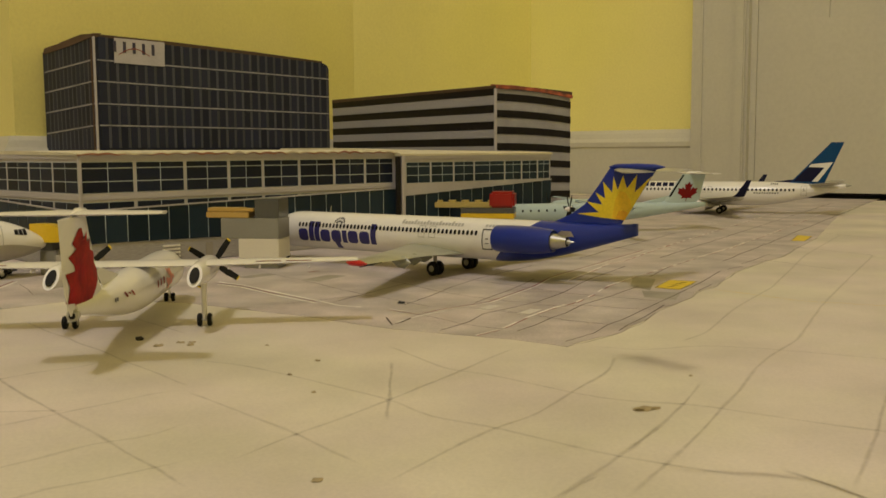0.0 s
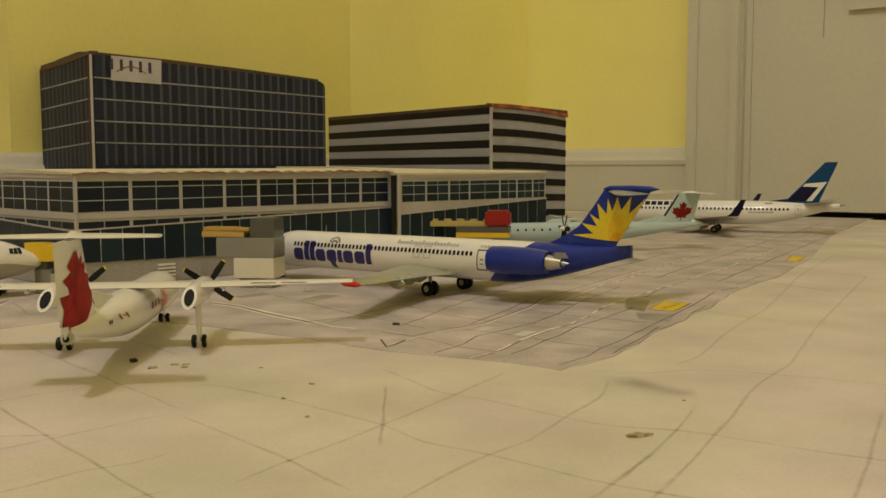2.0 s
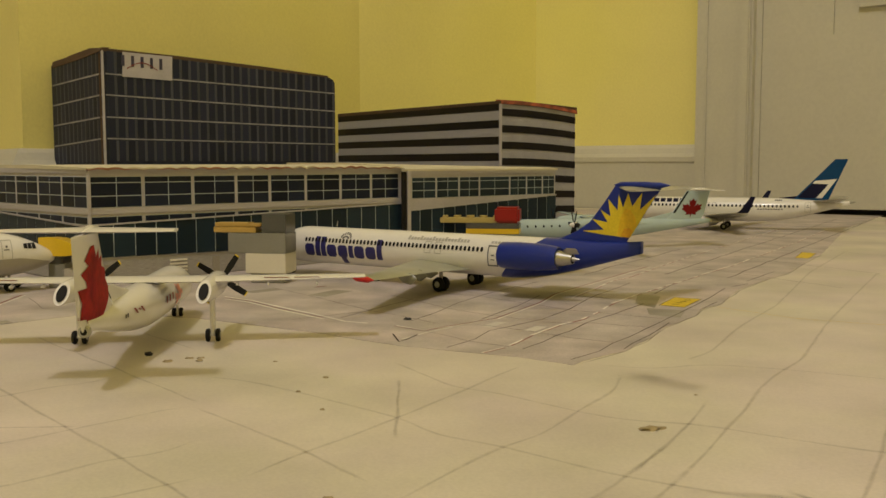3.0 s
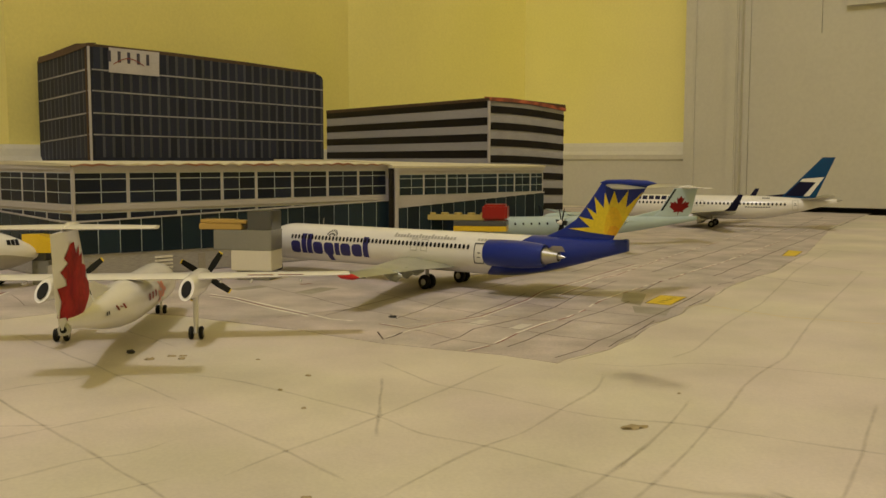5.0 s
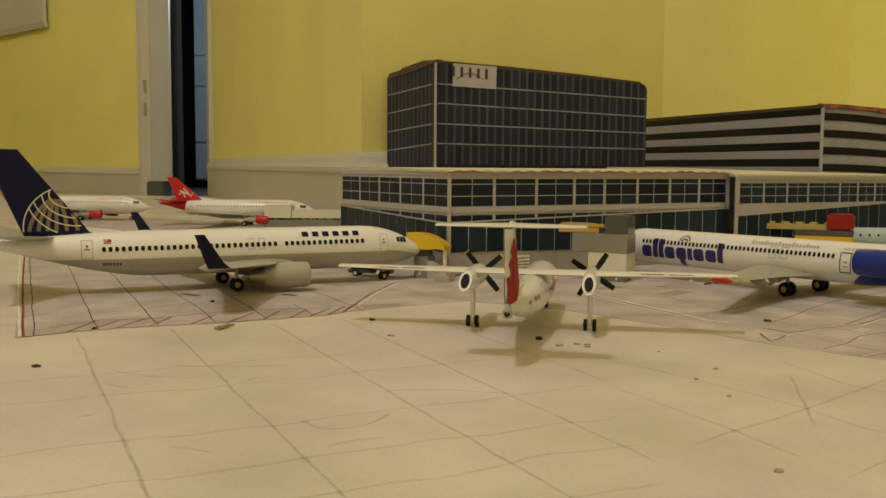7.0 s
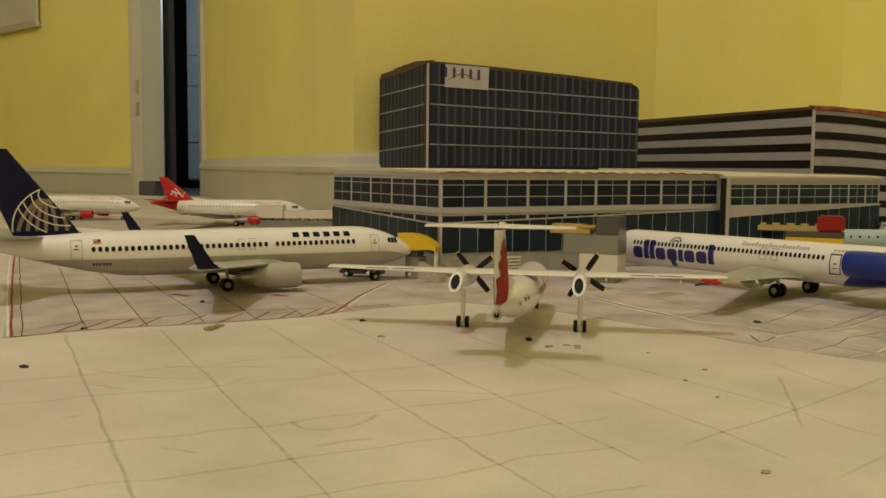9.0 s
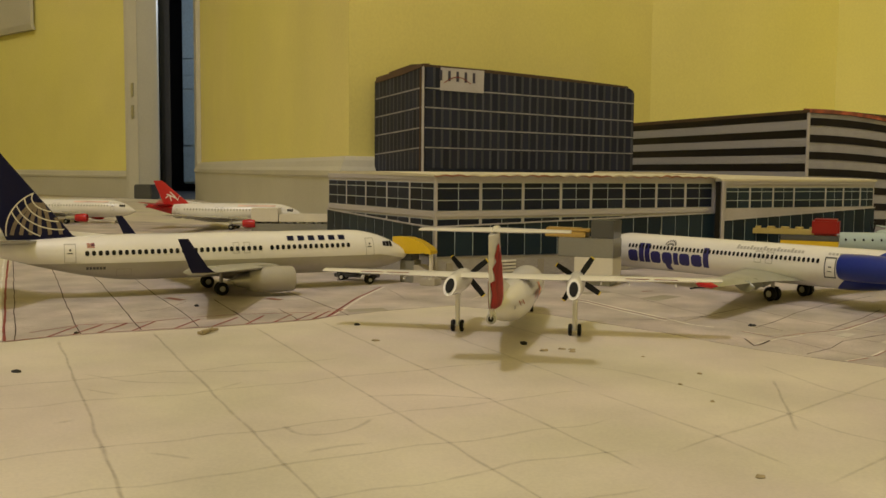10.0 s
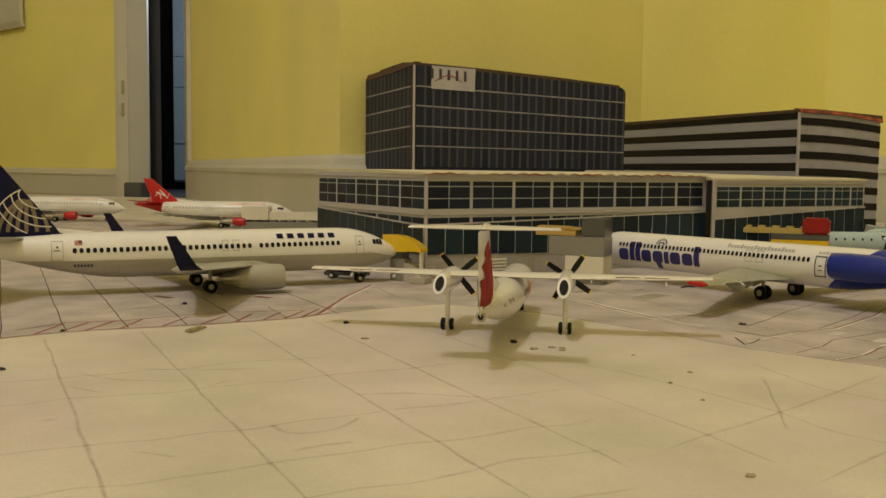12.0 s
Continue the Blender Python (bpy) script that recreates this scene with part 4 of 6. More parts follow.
roof_bm, rim = bmesh.new(), bmesh.new()
n = 132
rings, edge = [], []
for i in range(n + 1):
    u = -0.0016 + (TL + 0.0022) * i / n
    w = scallop(u)
    rings.append([Vector((u, -0.0016 - w * 0.4, TH - 0.0008 + w)), Vector((u, 0.126, TH + 0.0004)), Vector((u, 0.126, TH + 0.0014)), Vector((u, 0.06, TH + 0.0018)), Vector((u, -0.0016 - w * 0.4, TH + 0.0001 + w))])
    t = 0.0011 * max(0.0, 0.35 + noise.noise(Vector((u * 55, 7, 1))))
    edge.append([Vector((u, -0.0017 - w * 0.4, TH - 0.0009 + w)), Vector((u, -0.0013 - w * 0.4, TH - 0.0009 + w)), Vector((u, -0.0013 - w * 0.4, TH - 0.00085 + w + t)), Vector((u, -0.0020 - w * 0.4, TH - 0.00085 + w + t))])
add_loft(roof_bm, rings)
add_loft(rim, edge)
part("roof", roof_bm, M["roof_card"], term, "curling cream card roof with a scalloped edge")
part("roof_edge", rim, M["red_card"], term, "worn red edge of the roof")


def window_band(parent, length, bays, z0, z1, cols, rows, mat, jamb=0.0014, bar=0.00042, proud=0.0002):
    """Bays of panes divided by thick posts and thin bars; bays is their number, or where they end; rows are the heights of the bars."""
    ends = [length * i / bays for i in range(bays + 1)] if isinstance(bays, int) else [length * f for f in bays]
    for left, right in zip(ends, ends[1:]):
        u0, u1 = left + jamb / 2, right - jamb / 2
        slab_on("glass_backing", parent, M["bar_print"], u0, u1, z0, z1, proud - 0.00009, 0.0003)
        for c in range(cols):
            a0, a1 = u0 + (u1 - u0) * c / cols + bar / 2, u0 + (u1 - u0) * (c + 1) / cols - bar / 2
            for low, high in zip(rows, rows[1:]):
                slab_on("pane", parent, mat, a0, a1, z0 + (z1 - z0) * low + bar / 2, z0 + (z1 - z0) * high - bar / 2, proud)


ROWS = (0, 0.375, 0.80, 1)
BAYS = (0, 0.1375, 0.274, 0.4025, 0.510, 0.632, 0.758, 0.876, 0.992)
window_band(body, TL, BAYS, 0.0342, 0.0482, 2, ROWS, M["pane"])
window_band(west_frame, 0.126, 5, 0.0342, 0.0482, 2, ROWS, M["pane"], proud=0.0006)
window_band(body, TL, BAYS, 0.0268, 0.0302, 2, (0, 1), M["pane"], proud=0.0002)
window_band(west_frame, 0.126, 5, 0.0268, 0.0302, 2, (0, 1), M["pane"], proud=0.0006)
for z in (0.0508, 0.0325):
    slab_on("band", body, M["card"], 0.0, TL, z - 0.0012, z + 0.0012, 0.0005)
    slab_on("band", west_frame, M["card"], 0.0, 0.126, z - 0.0012, z + 0.0012, 0.0009)
slab_on("ground_floor", body, M["ground_print"], 0.0, TL, 0.0002, 0.0120, 0.0006)
slab_on("ground_floor", west_frame, M["ground_print"], 0.0, 0.1255, 0.0002, 0.0120, 0.0009)


def glass_skirt(parent, length, n, zl, zr, bl, br, proud, mat):
    """The slanting lower sheet of printed glass, pane by pane."""
    for i in range(n):
        u0, u1 = length * i / n + 0.00022, length * (i + 1) / n - 0.00022
        f = (i + 0.5) / n
        ob = slab_on("glass_panel", parent, mat, u0, u1, bl + (br - bl) * f, zl + (zr - zl) * f, proud, 0.0005)
    bm = bmesh.new()
    add_loft(bm, [[Vector((u, -proud - 0.0004, z)), Vector((u, -proud + 0.0003, z)), Vector((u, -proud + 0.0003, z + 0.0007)), Vector((u, -proud - 0.0004, z + 0.0007))] for u, z in ((0, zl), (length, zr))])
    part("glass_edge", bm, M["card"], parent)
    bm = bmesh.new()
    add_loft(bm, [[Vector((u, -proud + 0.0002, b)), Vector((u, -proud + 0.0004, b)), Vector((u, -proud + 0.0004, z)), Vector((u, -proud + 0.0002, z))] for u, b, z in ((0, bl, zl), (length, br, zr))])
    part("glass_backing", bm, M["bar_print"], parent)


glass_skirt(body, TL, 18, 0.0262, 0.0305, 0.0120, 0.0085, 0.0012, M["pane_teal"])
glass_skirt(west_frame, 0.126, 12, 0.0302, 0.0258, 0.0120, 0.0120, 0.0015, M["pane_teal"])
bm = bmesh.new()
for k in range(5):
    add_box(bm, (0.0385, -0.0016, 0.0010 + k * 0.0017), (0.0475, -0.0007, 0.0019 + k * 0.0017))
part("stair_print", bm, M["whiteink"], body, "white striped print on the ground floor")
for u in (0.006, 0.062, 0.09):
    slab_on("ground_door", body, M["darkblock"], u, u + 0.004, 0.001, 0.0085, 0.0008)
bm = bmesh.new()
add_box(bm, (-0.0009, -0.0013, 0.001), (0.0006, 0.0002, TH - 0.001), 0.0003)
part("corner_strip", bm, M["card"], term, "worn white corner of folded card")

# terminal, east block, a little askew
E0, E1 = (-0.0455, 0.5480), (0.0430, 0.6510)
term2 = thing("terminal_building", facing(E0, E1), "model terminal wing of printed card with a cream roof", "building", "card buildings")
bm, EL = card_box(E0, E1, 0.12, 0.0500, 0.0002)
body2 = part("wall", bm, M["card"], term2)
bm = bmesh.new()
add_loft(bm, [[Vector((u, -0.0012, 0.0496)), Vector((u, 0.12, 0.0500)), Vector((u, 0.12, 0.0548 - u * 0.02)), Vector((u, 0.06, 0.0546 - u * 0.02)), Vector((u, 0.006, 0.0525 - u * 0.008)), Vector((u, -0.0012, 0.0508))] for u in (-0.0012, EL * 0.5, EL + 0.001)])
part("roof", bm, M["roof_card"], term2, "sagging cream card roof", True)
window_band(body2, EL, (0.026, 0.174, 0.317, 0.450, 0.659, 0.781, 0.900, 0.996), 0.0335, 0.0458, 2, ROWS, M["pane_teal"], jamb=0.0011)
slab_on("band", body2, M["card"], 0, EL, 0.0478, 0.0500, 0.0008)
glass_skirt(body2, EL, 14, 0.0262, 0.0325, 0.0060, 0.0060, 0.0010, M["pane_teal"])
slab_on("corner_strip", body2, M["card"], -0.0006, 0.0020, 0.001, 0.0495, 0.0016)
# black strip put in for the shade in the gap between the blocks
slab_on("corner_gap", body2, M["band_black"], -0.0048, -0.0010, 0.001, 0.0492, 0.0010)

# dark tower
H0, H1, H2 = (-0.3500, 0.7210), (-0.2830, 0.6660), (-0.1400, 0.7980)
LV_W, LV_C, LV_E = (0.1310, 0.1154, 0.0998, 0.0841, 0.0680, 0.0530), (0.1370, 0.1194, 0.1042, 0.0882, 0.0726, 0.0555), (0.1274, 0.1135, 0.0985, 0.0845, 0.0707, 0.0555)
tower = thing("hotel_tower", facing(H1, H2), "dark card tower with printed windows and a white sign", "building", "card buildings")
HL = (Vector(H2) - Vector(H1)).length
HW = (Vector(H1) - Vector(H0)).length
bm = bmesh.new()
outline = [(0, 0), (HL, 0), (HL, LV_E[0] - 0.0055), (HL - 0.0015, LV_E[0] - 0.0028), (HL - 0.0050, LV_E[0] - 0.0010), (0, LV_C[0] - 0.0010)]
add_loft(bm, [[Vector((u, d, z - d * 0.02)) for u, z in outline] for d in (0, HW)])
tbody = part("wall", bm, M["tower"], tower)
bm = bmesh.new()
add_loft(bm, [[Vector((u, 0.0005, z - 0.0020)), Vector((u, HW, z - 0.0050)), Vector((u, HW, z + 0.0020 + h)), Vector((u, 0.030, z + 0.0030 + h)), Vector((u, 0.0005, z + 0.0006 + h * 0.3))] for u, z, h in ((0.0008, LV_C[0], 0.0004), (HL * 0.3, LV_C[0] - 0.0022, 0.0012), (HL * 0.65, LV_C[0] - 0.0056, 0.0008), (HL - 0.006, LV_E[0] + 0.0002, -0.0006))])
part("roof", bm, M["brown_card"], tower, "brown cardboard roof edge")
bm = bmesh.new()
add_loft(bm, [[Vector((u, -0.0004, 0.0001)), Vector((u, 0.0004, 0.0001)), Vector((u, 0.0004, z)), Vector((u, -0.0004, z))] for u, z in ((0, LV_W[0]), (HW, LV_C[0] - 0.0008))])
tw = new("side_facade", mesh_of("side_facade", bm, M["tower"]))
tw.parent = tower
tw.matrix_basis = facing(H1, H2).inverted() @ facing(H0, H1)


def tower_face(parent, length, cols, proud, left, right):
    for k in range(5):
        for c in range(cols):
            f = (c + 0.5) / cols
            zt, zb = left[k] + (right[k] - left[k]) * f, left[k + 1] + (right[k + 1] - left[k + 1]) * f
            u0, u1 = 0.003 + (length - 0.004) * c / cols, 0.003 + (length - 0.004) * (c + 1) / cols
            last = 0.0030 if k == 0 and c == cols - 1 and cols > 20 else 0.0
            slab_on("pane", parent, M["tower"], u0 + 0.0004, u1 - 0.0017, zb + 0.0007, zt - 0.0012 - last, proud, 0.0004)
            slab_on("mullion", parent, M["tower_stripe"], u1 - 0.0017, u1 + 0.0003, zb + 0.0007, zt - 0.0012 - last, proud - 0.0001, 0.0003)
        if k < 4:
            bm = bmesh.new()
            add_loft(bm, [[Vector((u, -proud - 0.0001, z - 0.0005)), Vector((u, 0.0002, z - 0.0005)), Vector((u, 0.0002, z + 0.0005)), Vector((u, -proud - 0.0001, z + 0.0005))] for u, z in ((0.002, left[k + 1]), (length - 0.0004, right[k + 1]))])
            part("floor_line", bm, M["tower_line"], parent)


tower_face(tbody, HL, 27, 0.0004, LV_C, LV_E)
tower_face(tw, HW, 12, 0.0008, LV_W, LV_C)
bm = bmesh.new()
add_loft(bm, [[Vector((u, -0.0014, z - 0.0012)), Vector((u, 0.0030, z - 0.0012)), Vector((u, 0.0060, z + h)), Vector((u, -0.0004, z + h * 0.8))] for u, z, h in ((0.0030, LV_W[0] - 0.0008, 0.0046), (HW * 0.6, LV_W[0] + 0.0022, 0.0044), (HW + 0.0006, LV_C[0] - 0.0004, 0.0018))])
part("roof_edge", bm, M["brown_card"], tw, "brown cardboard edge over the side")
bm = bmesh.new()
add_box(bm, (-0.0009, -0.0014, 0.002), (0.0007, 0.0004, LV_C[0] - 0.0012), 0.0003)
part("corner_strip", bm, M["card"], tower, "pale worn corner of folded card")
part("glue_strip", box((HW - 0.0034, -0.00135, 0.002), (HW - 0.0012, -0.0002, LV_C[0] - 0.0030), 0.0002), M["brown_card"], tw, "bare brown card beside the corner")
SZ = 0.1366
sign = part("sign", box((0.0108, -0.0011, SZ - 0.0184), (0.0484, -0.0006, SZ - 0.0005), 0, Matrix.Rotation(radians(1.6), 4, "Y")), M["card"], tower, "white paper sign with dark bars and a red arc")
bm = bmesh.new()
for k in range(5):
    u, t = 0.0136 + k * 0.0071, SZ - 0.0030 - k * 0.0003
    add_box(bm, (u, -0.0014, t - 0.0080), (u + 0.0022, -0.00115, t))
part("sign_bars", bm, M["navy_print"], sign)
bm = bmesh.new()
arc = [(0.0173 + 0.0230 * i / 14, SZ - 0.0132 + 0.0048 * math.sin(math.pi * i / 14)) for i in range(15)]
for (u0, z0), (u1, z1) in zip(arc, arc[1:]):
    bm.faces.new([bm.verts.new(p) for p in ((u0, -0.00145, z0), (u1, -0.00145, z1), (u1, -0.00145, z1 + 0.0007), (u0, -0.00145, z0 + 0.0007))])
part("sign_arc", bm, M["redink"], sign)

# striped block
S0, S1, S2 = (-0.1740, 0.9770), (0.0011, 0.7785), (0.0640, 0.8339)
SH, SL, SR = 0.1040, 0.2647, 0.0838
strip = thing("striped_building", facing(S1, S2), "card office block with black and grey bands", "building", "card buildings")


def sag(u, z):
    """The short face droops towards its far end, most at the top."""
    return z - 0.0052 * (u / SR) ** 2 * z / SH


bm = bmesh.new()
add_loft(bm, [[Vector((u, 0, 0)), Vector((u, SL, 0)), Vector((u, SL, sag(u, SH - 0.0010))), Vector((u, 0, sag(u, SH - 0.0010)))] for u in np.linspace(0, SR, 7)])
sbody = part("wall", bm, M["band_white"], strip)
slong = new("side_facade", mesh_of("side_facade", box((0, -0.0003, 0.0001), (SL, 0.0003, SH - 0.0012)), M["band_white"]))
slong.parent = strip
slong.matrix_basis = facing(S1, S2).inverted() @ facing(S0, S1)
for k in range(8):
    z = SH - 0.0010 - 0.0134 * k
    slab_on("band", slong, M["band_black"], 0, SL - 0.0014, z - (0.0056 if k == 0 else 0.0064), z, 0.0007)
    bm = bmesh.new()
    add_loft(bm, [[Vector((u, -0.0005, sag(u, z - 0.0100))), Vector((u, 0.0002, sag(u, z - 0.0100))), Vector((u, 0.0002, sag(u, z - 0.0040))), Vector((u, -0.0005, sag(u, z - 0.0040)))] for u in np.linspace(0.0012, SR, 7)])
    part("band", bm, M["band_black"], sbody)
for k in range(7):
    z = SH - 0.0074 - 0.0134 * k
    slab_on("pale_band", slong, M["band_white"], 0, SL - 0.0014, z - 0.0068, z - 0.0002, 0.0005)
part("corner_strip", box((-0.0010, -0.0011, 0.001), (0.0012, 0.0006, SH - 0.001), 0.0003), M["card"], strip, "pale worn corner of folded card")
bm = bmesh.new()
add_loft(bm, [[Vector((u, d0, sag(max(u, 0), SH - 0.0012))), Vector((u, d1, sag(max(u, 0), SH - 0.0012))), Vector((u, d1, SH + h)), Vector((u, d0, SH + 0.0004 + h * 0.4))] for u, d0, d1, h in ((-0.001, -0.0012, SL, 0.0020), (SR * 0.5, -0.0014, SL, 0.0008), (SR + 0.001, -0.0012, SL, -0.0045))])
part("roof", bm, M["brown_card"], strip, "dark cardboard roof")
bm = bmesh.new()
add_loft(bm, [[Vector((u, -0.0016, SH - 0.0016 + s)), Vector((u, 0.0060, SH - 0.0010 + s)), Vector((u, 0.0060, SH + 0.0022 + s)), Vector((u, -0.0016, SH + 0.0012 + s))] for u, s in ((0.0, 0.0004), (SR * 0.3, 0.0003), (SR * 0.5, -0.0007), (SR * 0.75, -0.0025), (SR + 0.0012, -0.0055))])
part("roof_edge", bm, M["orange_edge"], strip, "worn orange-red roof edge")

# ---- model aircraft ----
# drawn in the metres of the full-size machine: x aft from the nose, y to starboard, z up from the ground
SC = 1 / 200


class Body:
    """A round fuselage: centre height and half sizes along its length."""

    def __init__(self, length, rw, rh, zc, nose, tail, drop, rise, end_w, end_h, blunt=0.55, start=0.0):
        self.start = start
        self.p = (length, rw, rh, zc, nose, tail, drop, rise, end_w, end_h, blunt)

    def at(self, x):
        length, rw, rh, zc, nose, tail, drop, rise, ew, eh, blunt = self.p
        x = min(max(x, self.start), length)
        if x < nose:
            k = 1 - (x - self.start) / (nose - self.start)
            f = max(1 - k * k, 0.0004) ** blunt
            return zc - drop * k ** 1.8, rw * f, rh * f
        if x > length - tail:
            u = (x - length + tail) / tail
            s = u * u * (3 - 2 * u) * 0.55 + u * 0.45 * u
            hw, hh = rw + (ew - rw) * s, rh + (eh - rh) * s
            return zc + rise * (u ** 1.6), hw, hh
        return zc, rw, rh

    def point(self, x, phi, off=0.0):
        """phi: from the top, positive to starboard."""
        z, w, h = self.at(x)
        return Vector((x, (w + off) * math.sin(phi), z + (h + off) * math.cos(phi)))

    def phi(self, x, z, side):
        zc, w, h = self.at(x)
        return side * math.acos(max(-1, min(1, (z - zc) / h)))

    def mesh(self, n=28):
        length, nose, tail = self.p[0], self.p[4], self.p[5]
        xs = [self.start + (nose - self.start) * (i / 12) ** 1.7 for i in range(12)] + list(np.linspace(nose, length - tail, 10)) + [length - tail + tail * i / 12 for i in range(1, 13)]
        bm = bmesh.new()
        add_loft(bm, [[self.point(x, 2 * math.pi * i / n) for i in range(n)] for x in xs])
        return bm

    def shell(self, bm, at, nu, nv, off=0.02):
        """A painted area: at(u, v) gives (x, phi)."""
        g = [[bm.verts.new(self.point(*at(i / nu, j / nv), off)) for j in range(nv + 1)] for i in range(nu + 1)]
        for i in range(nu):
            for j in range(nv):
                bm.faces.new((g[i][j], g[i + 1][j], g[i + 1][j + 1], g[i][j + 1]))

    def rect(self, bm, x0, x1, z0, z1, side, off=0.03, lean=0.0):
        nu, nv = max(1, int((x1 - x0) / 0.8)), max(1, int((z1 - z0) / 0.12))

        def at(u, v):
            z = z0 + (z1 - z0) * v
            x = x0 + (x1 - x0) * u + lean * v
            return x, self.phi(x, z, side)

        self.shell(bm, at, nu, nv, off)

    def outline(self, bm, x0, x1, z0, z1, side, w=0.12, off=0.03):
        for r in ((x0, x1, z0, z0 + w), (x0, x1, z1 - w, z1), (x0, x0 + w, z0, z1), (x1 - w, x1, z0, z1)):
            self.rect(bm, *r, side, off)


def foil(chord, thick, n=9):
    """Outline of a wing section from the leading edge round and back."""
    pts = []
    for i in range(n + 1):
        t = i / n
        x = t * t
        pts.append((x * chord, thick * chord * (2.6 * math.sqrt(max(x, 0)) * (1 - x) + 0.06 * x) * 0.42))
    return pts + [(x, -y) for x, y in pts[-2:0:-1]]


def add_wing(bm, sections, upright=False, tilt=0.0):
    """sections: (x of the leading edge, y, z, chord, thickness ratio); tilt lowers the rear edge."""
    rings = []
    for x, y, z, c, t in sections:
        rings.append([Vector((x + a, y + b, z)) if upright else Vector((x + a, y, z + b - (a - 0.4 * c) * tilt)) for a, b in foil(c, t)])
    return add_loft(bm, rings)


def fin_half(sections, x, z):
    """Half thickness of an upright fin at a place on its side."""
    for (x0, _, z0, c0, t0), (x1, _, z1, c1, t1) in zip(sections, sections[1:]):
        if z <= z1 or (x1, z1) == (sections[-1][0], sections[-1][2]):
            f = (z - z0) / (z1 - z0)
            xl, c, t = x0 + (x1 - x0) * f, c0 + (c1 - c0) * f, t0 + (t1 - t0) * f
            u = max(0.0, min(1.0, (x - xl) / c))
            return t * c * (2.6 * math.sqrt(u) * (1 - u) + 0.06 * u) * 0.42
    return 0.1


def fin_patch(bm, sections, pts, side, off=0.03, cuts=5):
    """A painted shape on the side of a fin, from its outline in x and z."""
    b2 = bmesh.new()
    b2.faces.new([b2.verts.new((x, 0, z)) for x, z in pts])
    b2.normal_update()
    bmesh.ops.triangulate(b2, faces=b2.faces[:])
    bmesh.ops.subdivide_edges(b2, edges=b2.edges[:], cuts=cuts, use_grid_fill=True)
    old = {}
    for v in b2.verts:
        old[v] = bm.verts.new((v.co.x, side * (fin_half(sections, v.co.x, v.co.z) + off), v.co.z))
    for f in b2.faces:
        bm.faces.new([old[v] for v in f.verts])
    b2.free()


def scaled(bm, s=SC):
    bmesh.ops.scale(bm, vec=(s, s, s), verts=bm.verts[:])
    return bm


def air(name, bm, mat, parent, label="", smooth=True, s=SC):
    return part(name, scaled(bm, s), M[mat], parent, label, smooth)


def gear(plane, name, x, y, top, wheel_r, wheel_w, pair, lean=0.0, strut_mat="grey_paint", s=SC, thick=0.32):
    """A landing-gear leg with its two wheels."""
    leg = bmesh.new()
    add_rod(leg, (x + lean, y, top), (x, y, wheel_r), wheel_r * thick, wheel_r * thick * 0.75, 10)
    add_rod(leg, (x, y - pair, wheel_r), (x, y + pair, wheel_r), wheel_r * 0.16, n=8)
    g = air(name, leg, strut_mat, plane, s=s)
    for sy in (-1, 1):
        yy = y + sy * pair
        prof = [(-wheel_w / 2, wheel_r * 0.55), (-wheel_w / 2, wheel_r * 0.86), (-wheel_w * 0.32, wheel_r * 0.98), (0, wheel_r), (wheel_w * 0.32, wheel_r * 0.98), (wheel_w / 2, wheel_r * 0.86), (wheel_w / 2, wheel_r * 0.55)]
        air("tyre", turned(prof, (x, yy, wheel_r), "y", 18), "black", g, s=s)
        out = yy + sy * wheel_w * 0.5
        air("hub", turned([(-0.04, wheel_r * 0.5), (0.03, wheel_r * 0.42), (0.05, wheel_r * 0.16)] if sy > 0 else [(0.04, wheel_r * 0.5), (-0.03, wheel_r * 0.42), (-0.05, wheel_r * 0.16)], (x, out, wheel_r), "y", 12), "wing_grey", g, s=s)
    return g


def window_row(body, plane, x0, x1, n, level, w, h, side, s=SC, skip=(), mat="glass", droop=0.0):
    bm = bmesh.new()
    for i in range(n):
        if i in skip:
            continue
        x = x0 + (x1 - x0) * i / (n - 1)
        z = level - droop * i / (n - 1)
        k = w * 0.28
        pts = [(x - w / 2, z - h / 2 + k), (x - w / 2 + k, z - h / 2), (x + w / 2 - k, z - h / 2), (x + w / 2, z - h / 2 + k), (x + w / 2, z + h / 2 - k), (x + w / 2 - k, z + h / 2), (x - w / 2 + k, z + h / 2), (x - w / 2, z + h / 2 - k)]
        bm.faces.new([bm.verts.new(body.point(px, body.phi(px, pz, side), 0.045)) for px, pz in pts])
    ob = air("cabin_glazing", bm, mat, plane, "row of small dark cabin windows", False, s)
    ob["kind"] = "stuff"
    return ob


def bars(body, plane, mat, x0, x1, spans, side, s=SC, fill=0.74, name="title_bars", lean=0.0, label="", hollow=True):
    """Writing as plain bars, one block a letter: spans gives each block's low and high edge."""
    bm = bmesh.new()
    step = (x1 - x0) / len(spans)
    if hollow and step > 0.8:
        for i, (z0, z1) in enumerate(spans):
            one = bmesh.new()
            body.rect(one, x0 + step * i, x0 + step * (i + fill), z0, z1, side, 0.035, lean)
            last = air("title_bar", one, mat, plane, label, False, s)
        bm.free()
        return last
    for i, (z0, z1) in enumerate(spans):
        a, b = x0 + step * i, x0 + step * (i + fill)
        if hollow and (b - a) > 0.5:
            t = (b - a) * 0.34
            body.rect(bm, a, a + t, z0, z1, side, 0.035, lean)
            body.rect(bm, b - t, b, z0, z1, side, 0.035, lean)
            body.rect(bm, a + t, b - t, z0 if i % 2 else z1 - (z1 - z0) * 0.24, z0 + (z1 - z0) * 0.24 if i % 2 else z1, side, 0.035, lean)
        else:
            body.rect(bm, a, b, z0, z1, side, 0.035, lean)
    ob = air(name, bm, mat, plane, label, False, s)
    ob["kind"] = "stuff"
    return ob


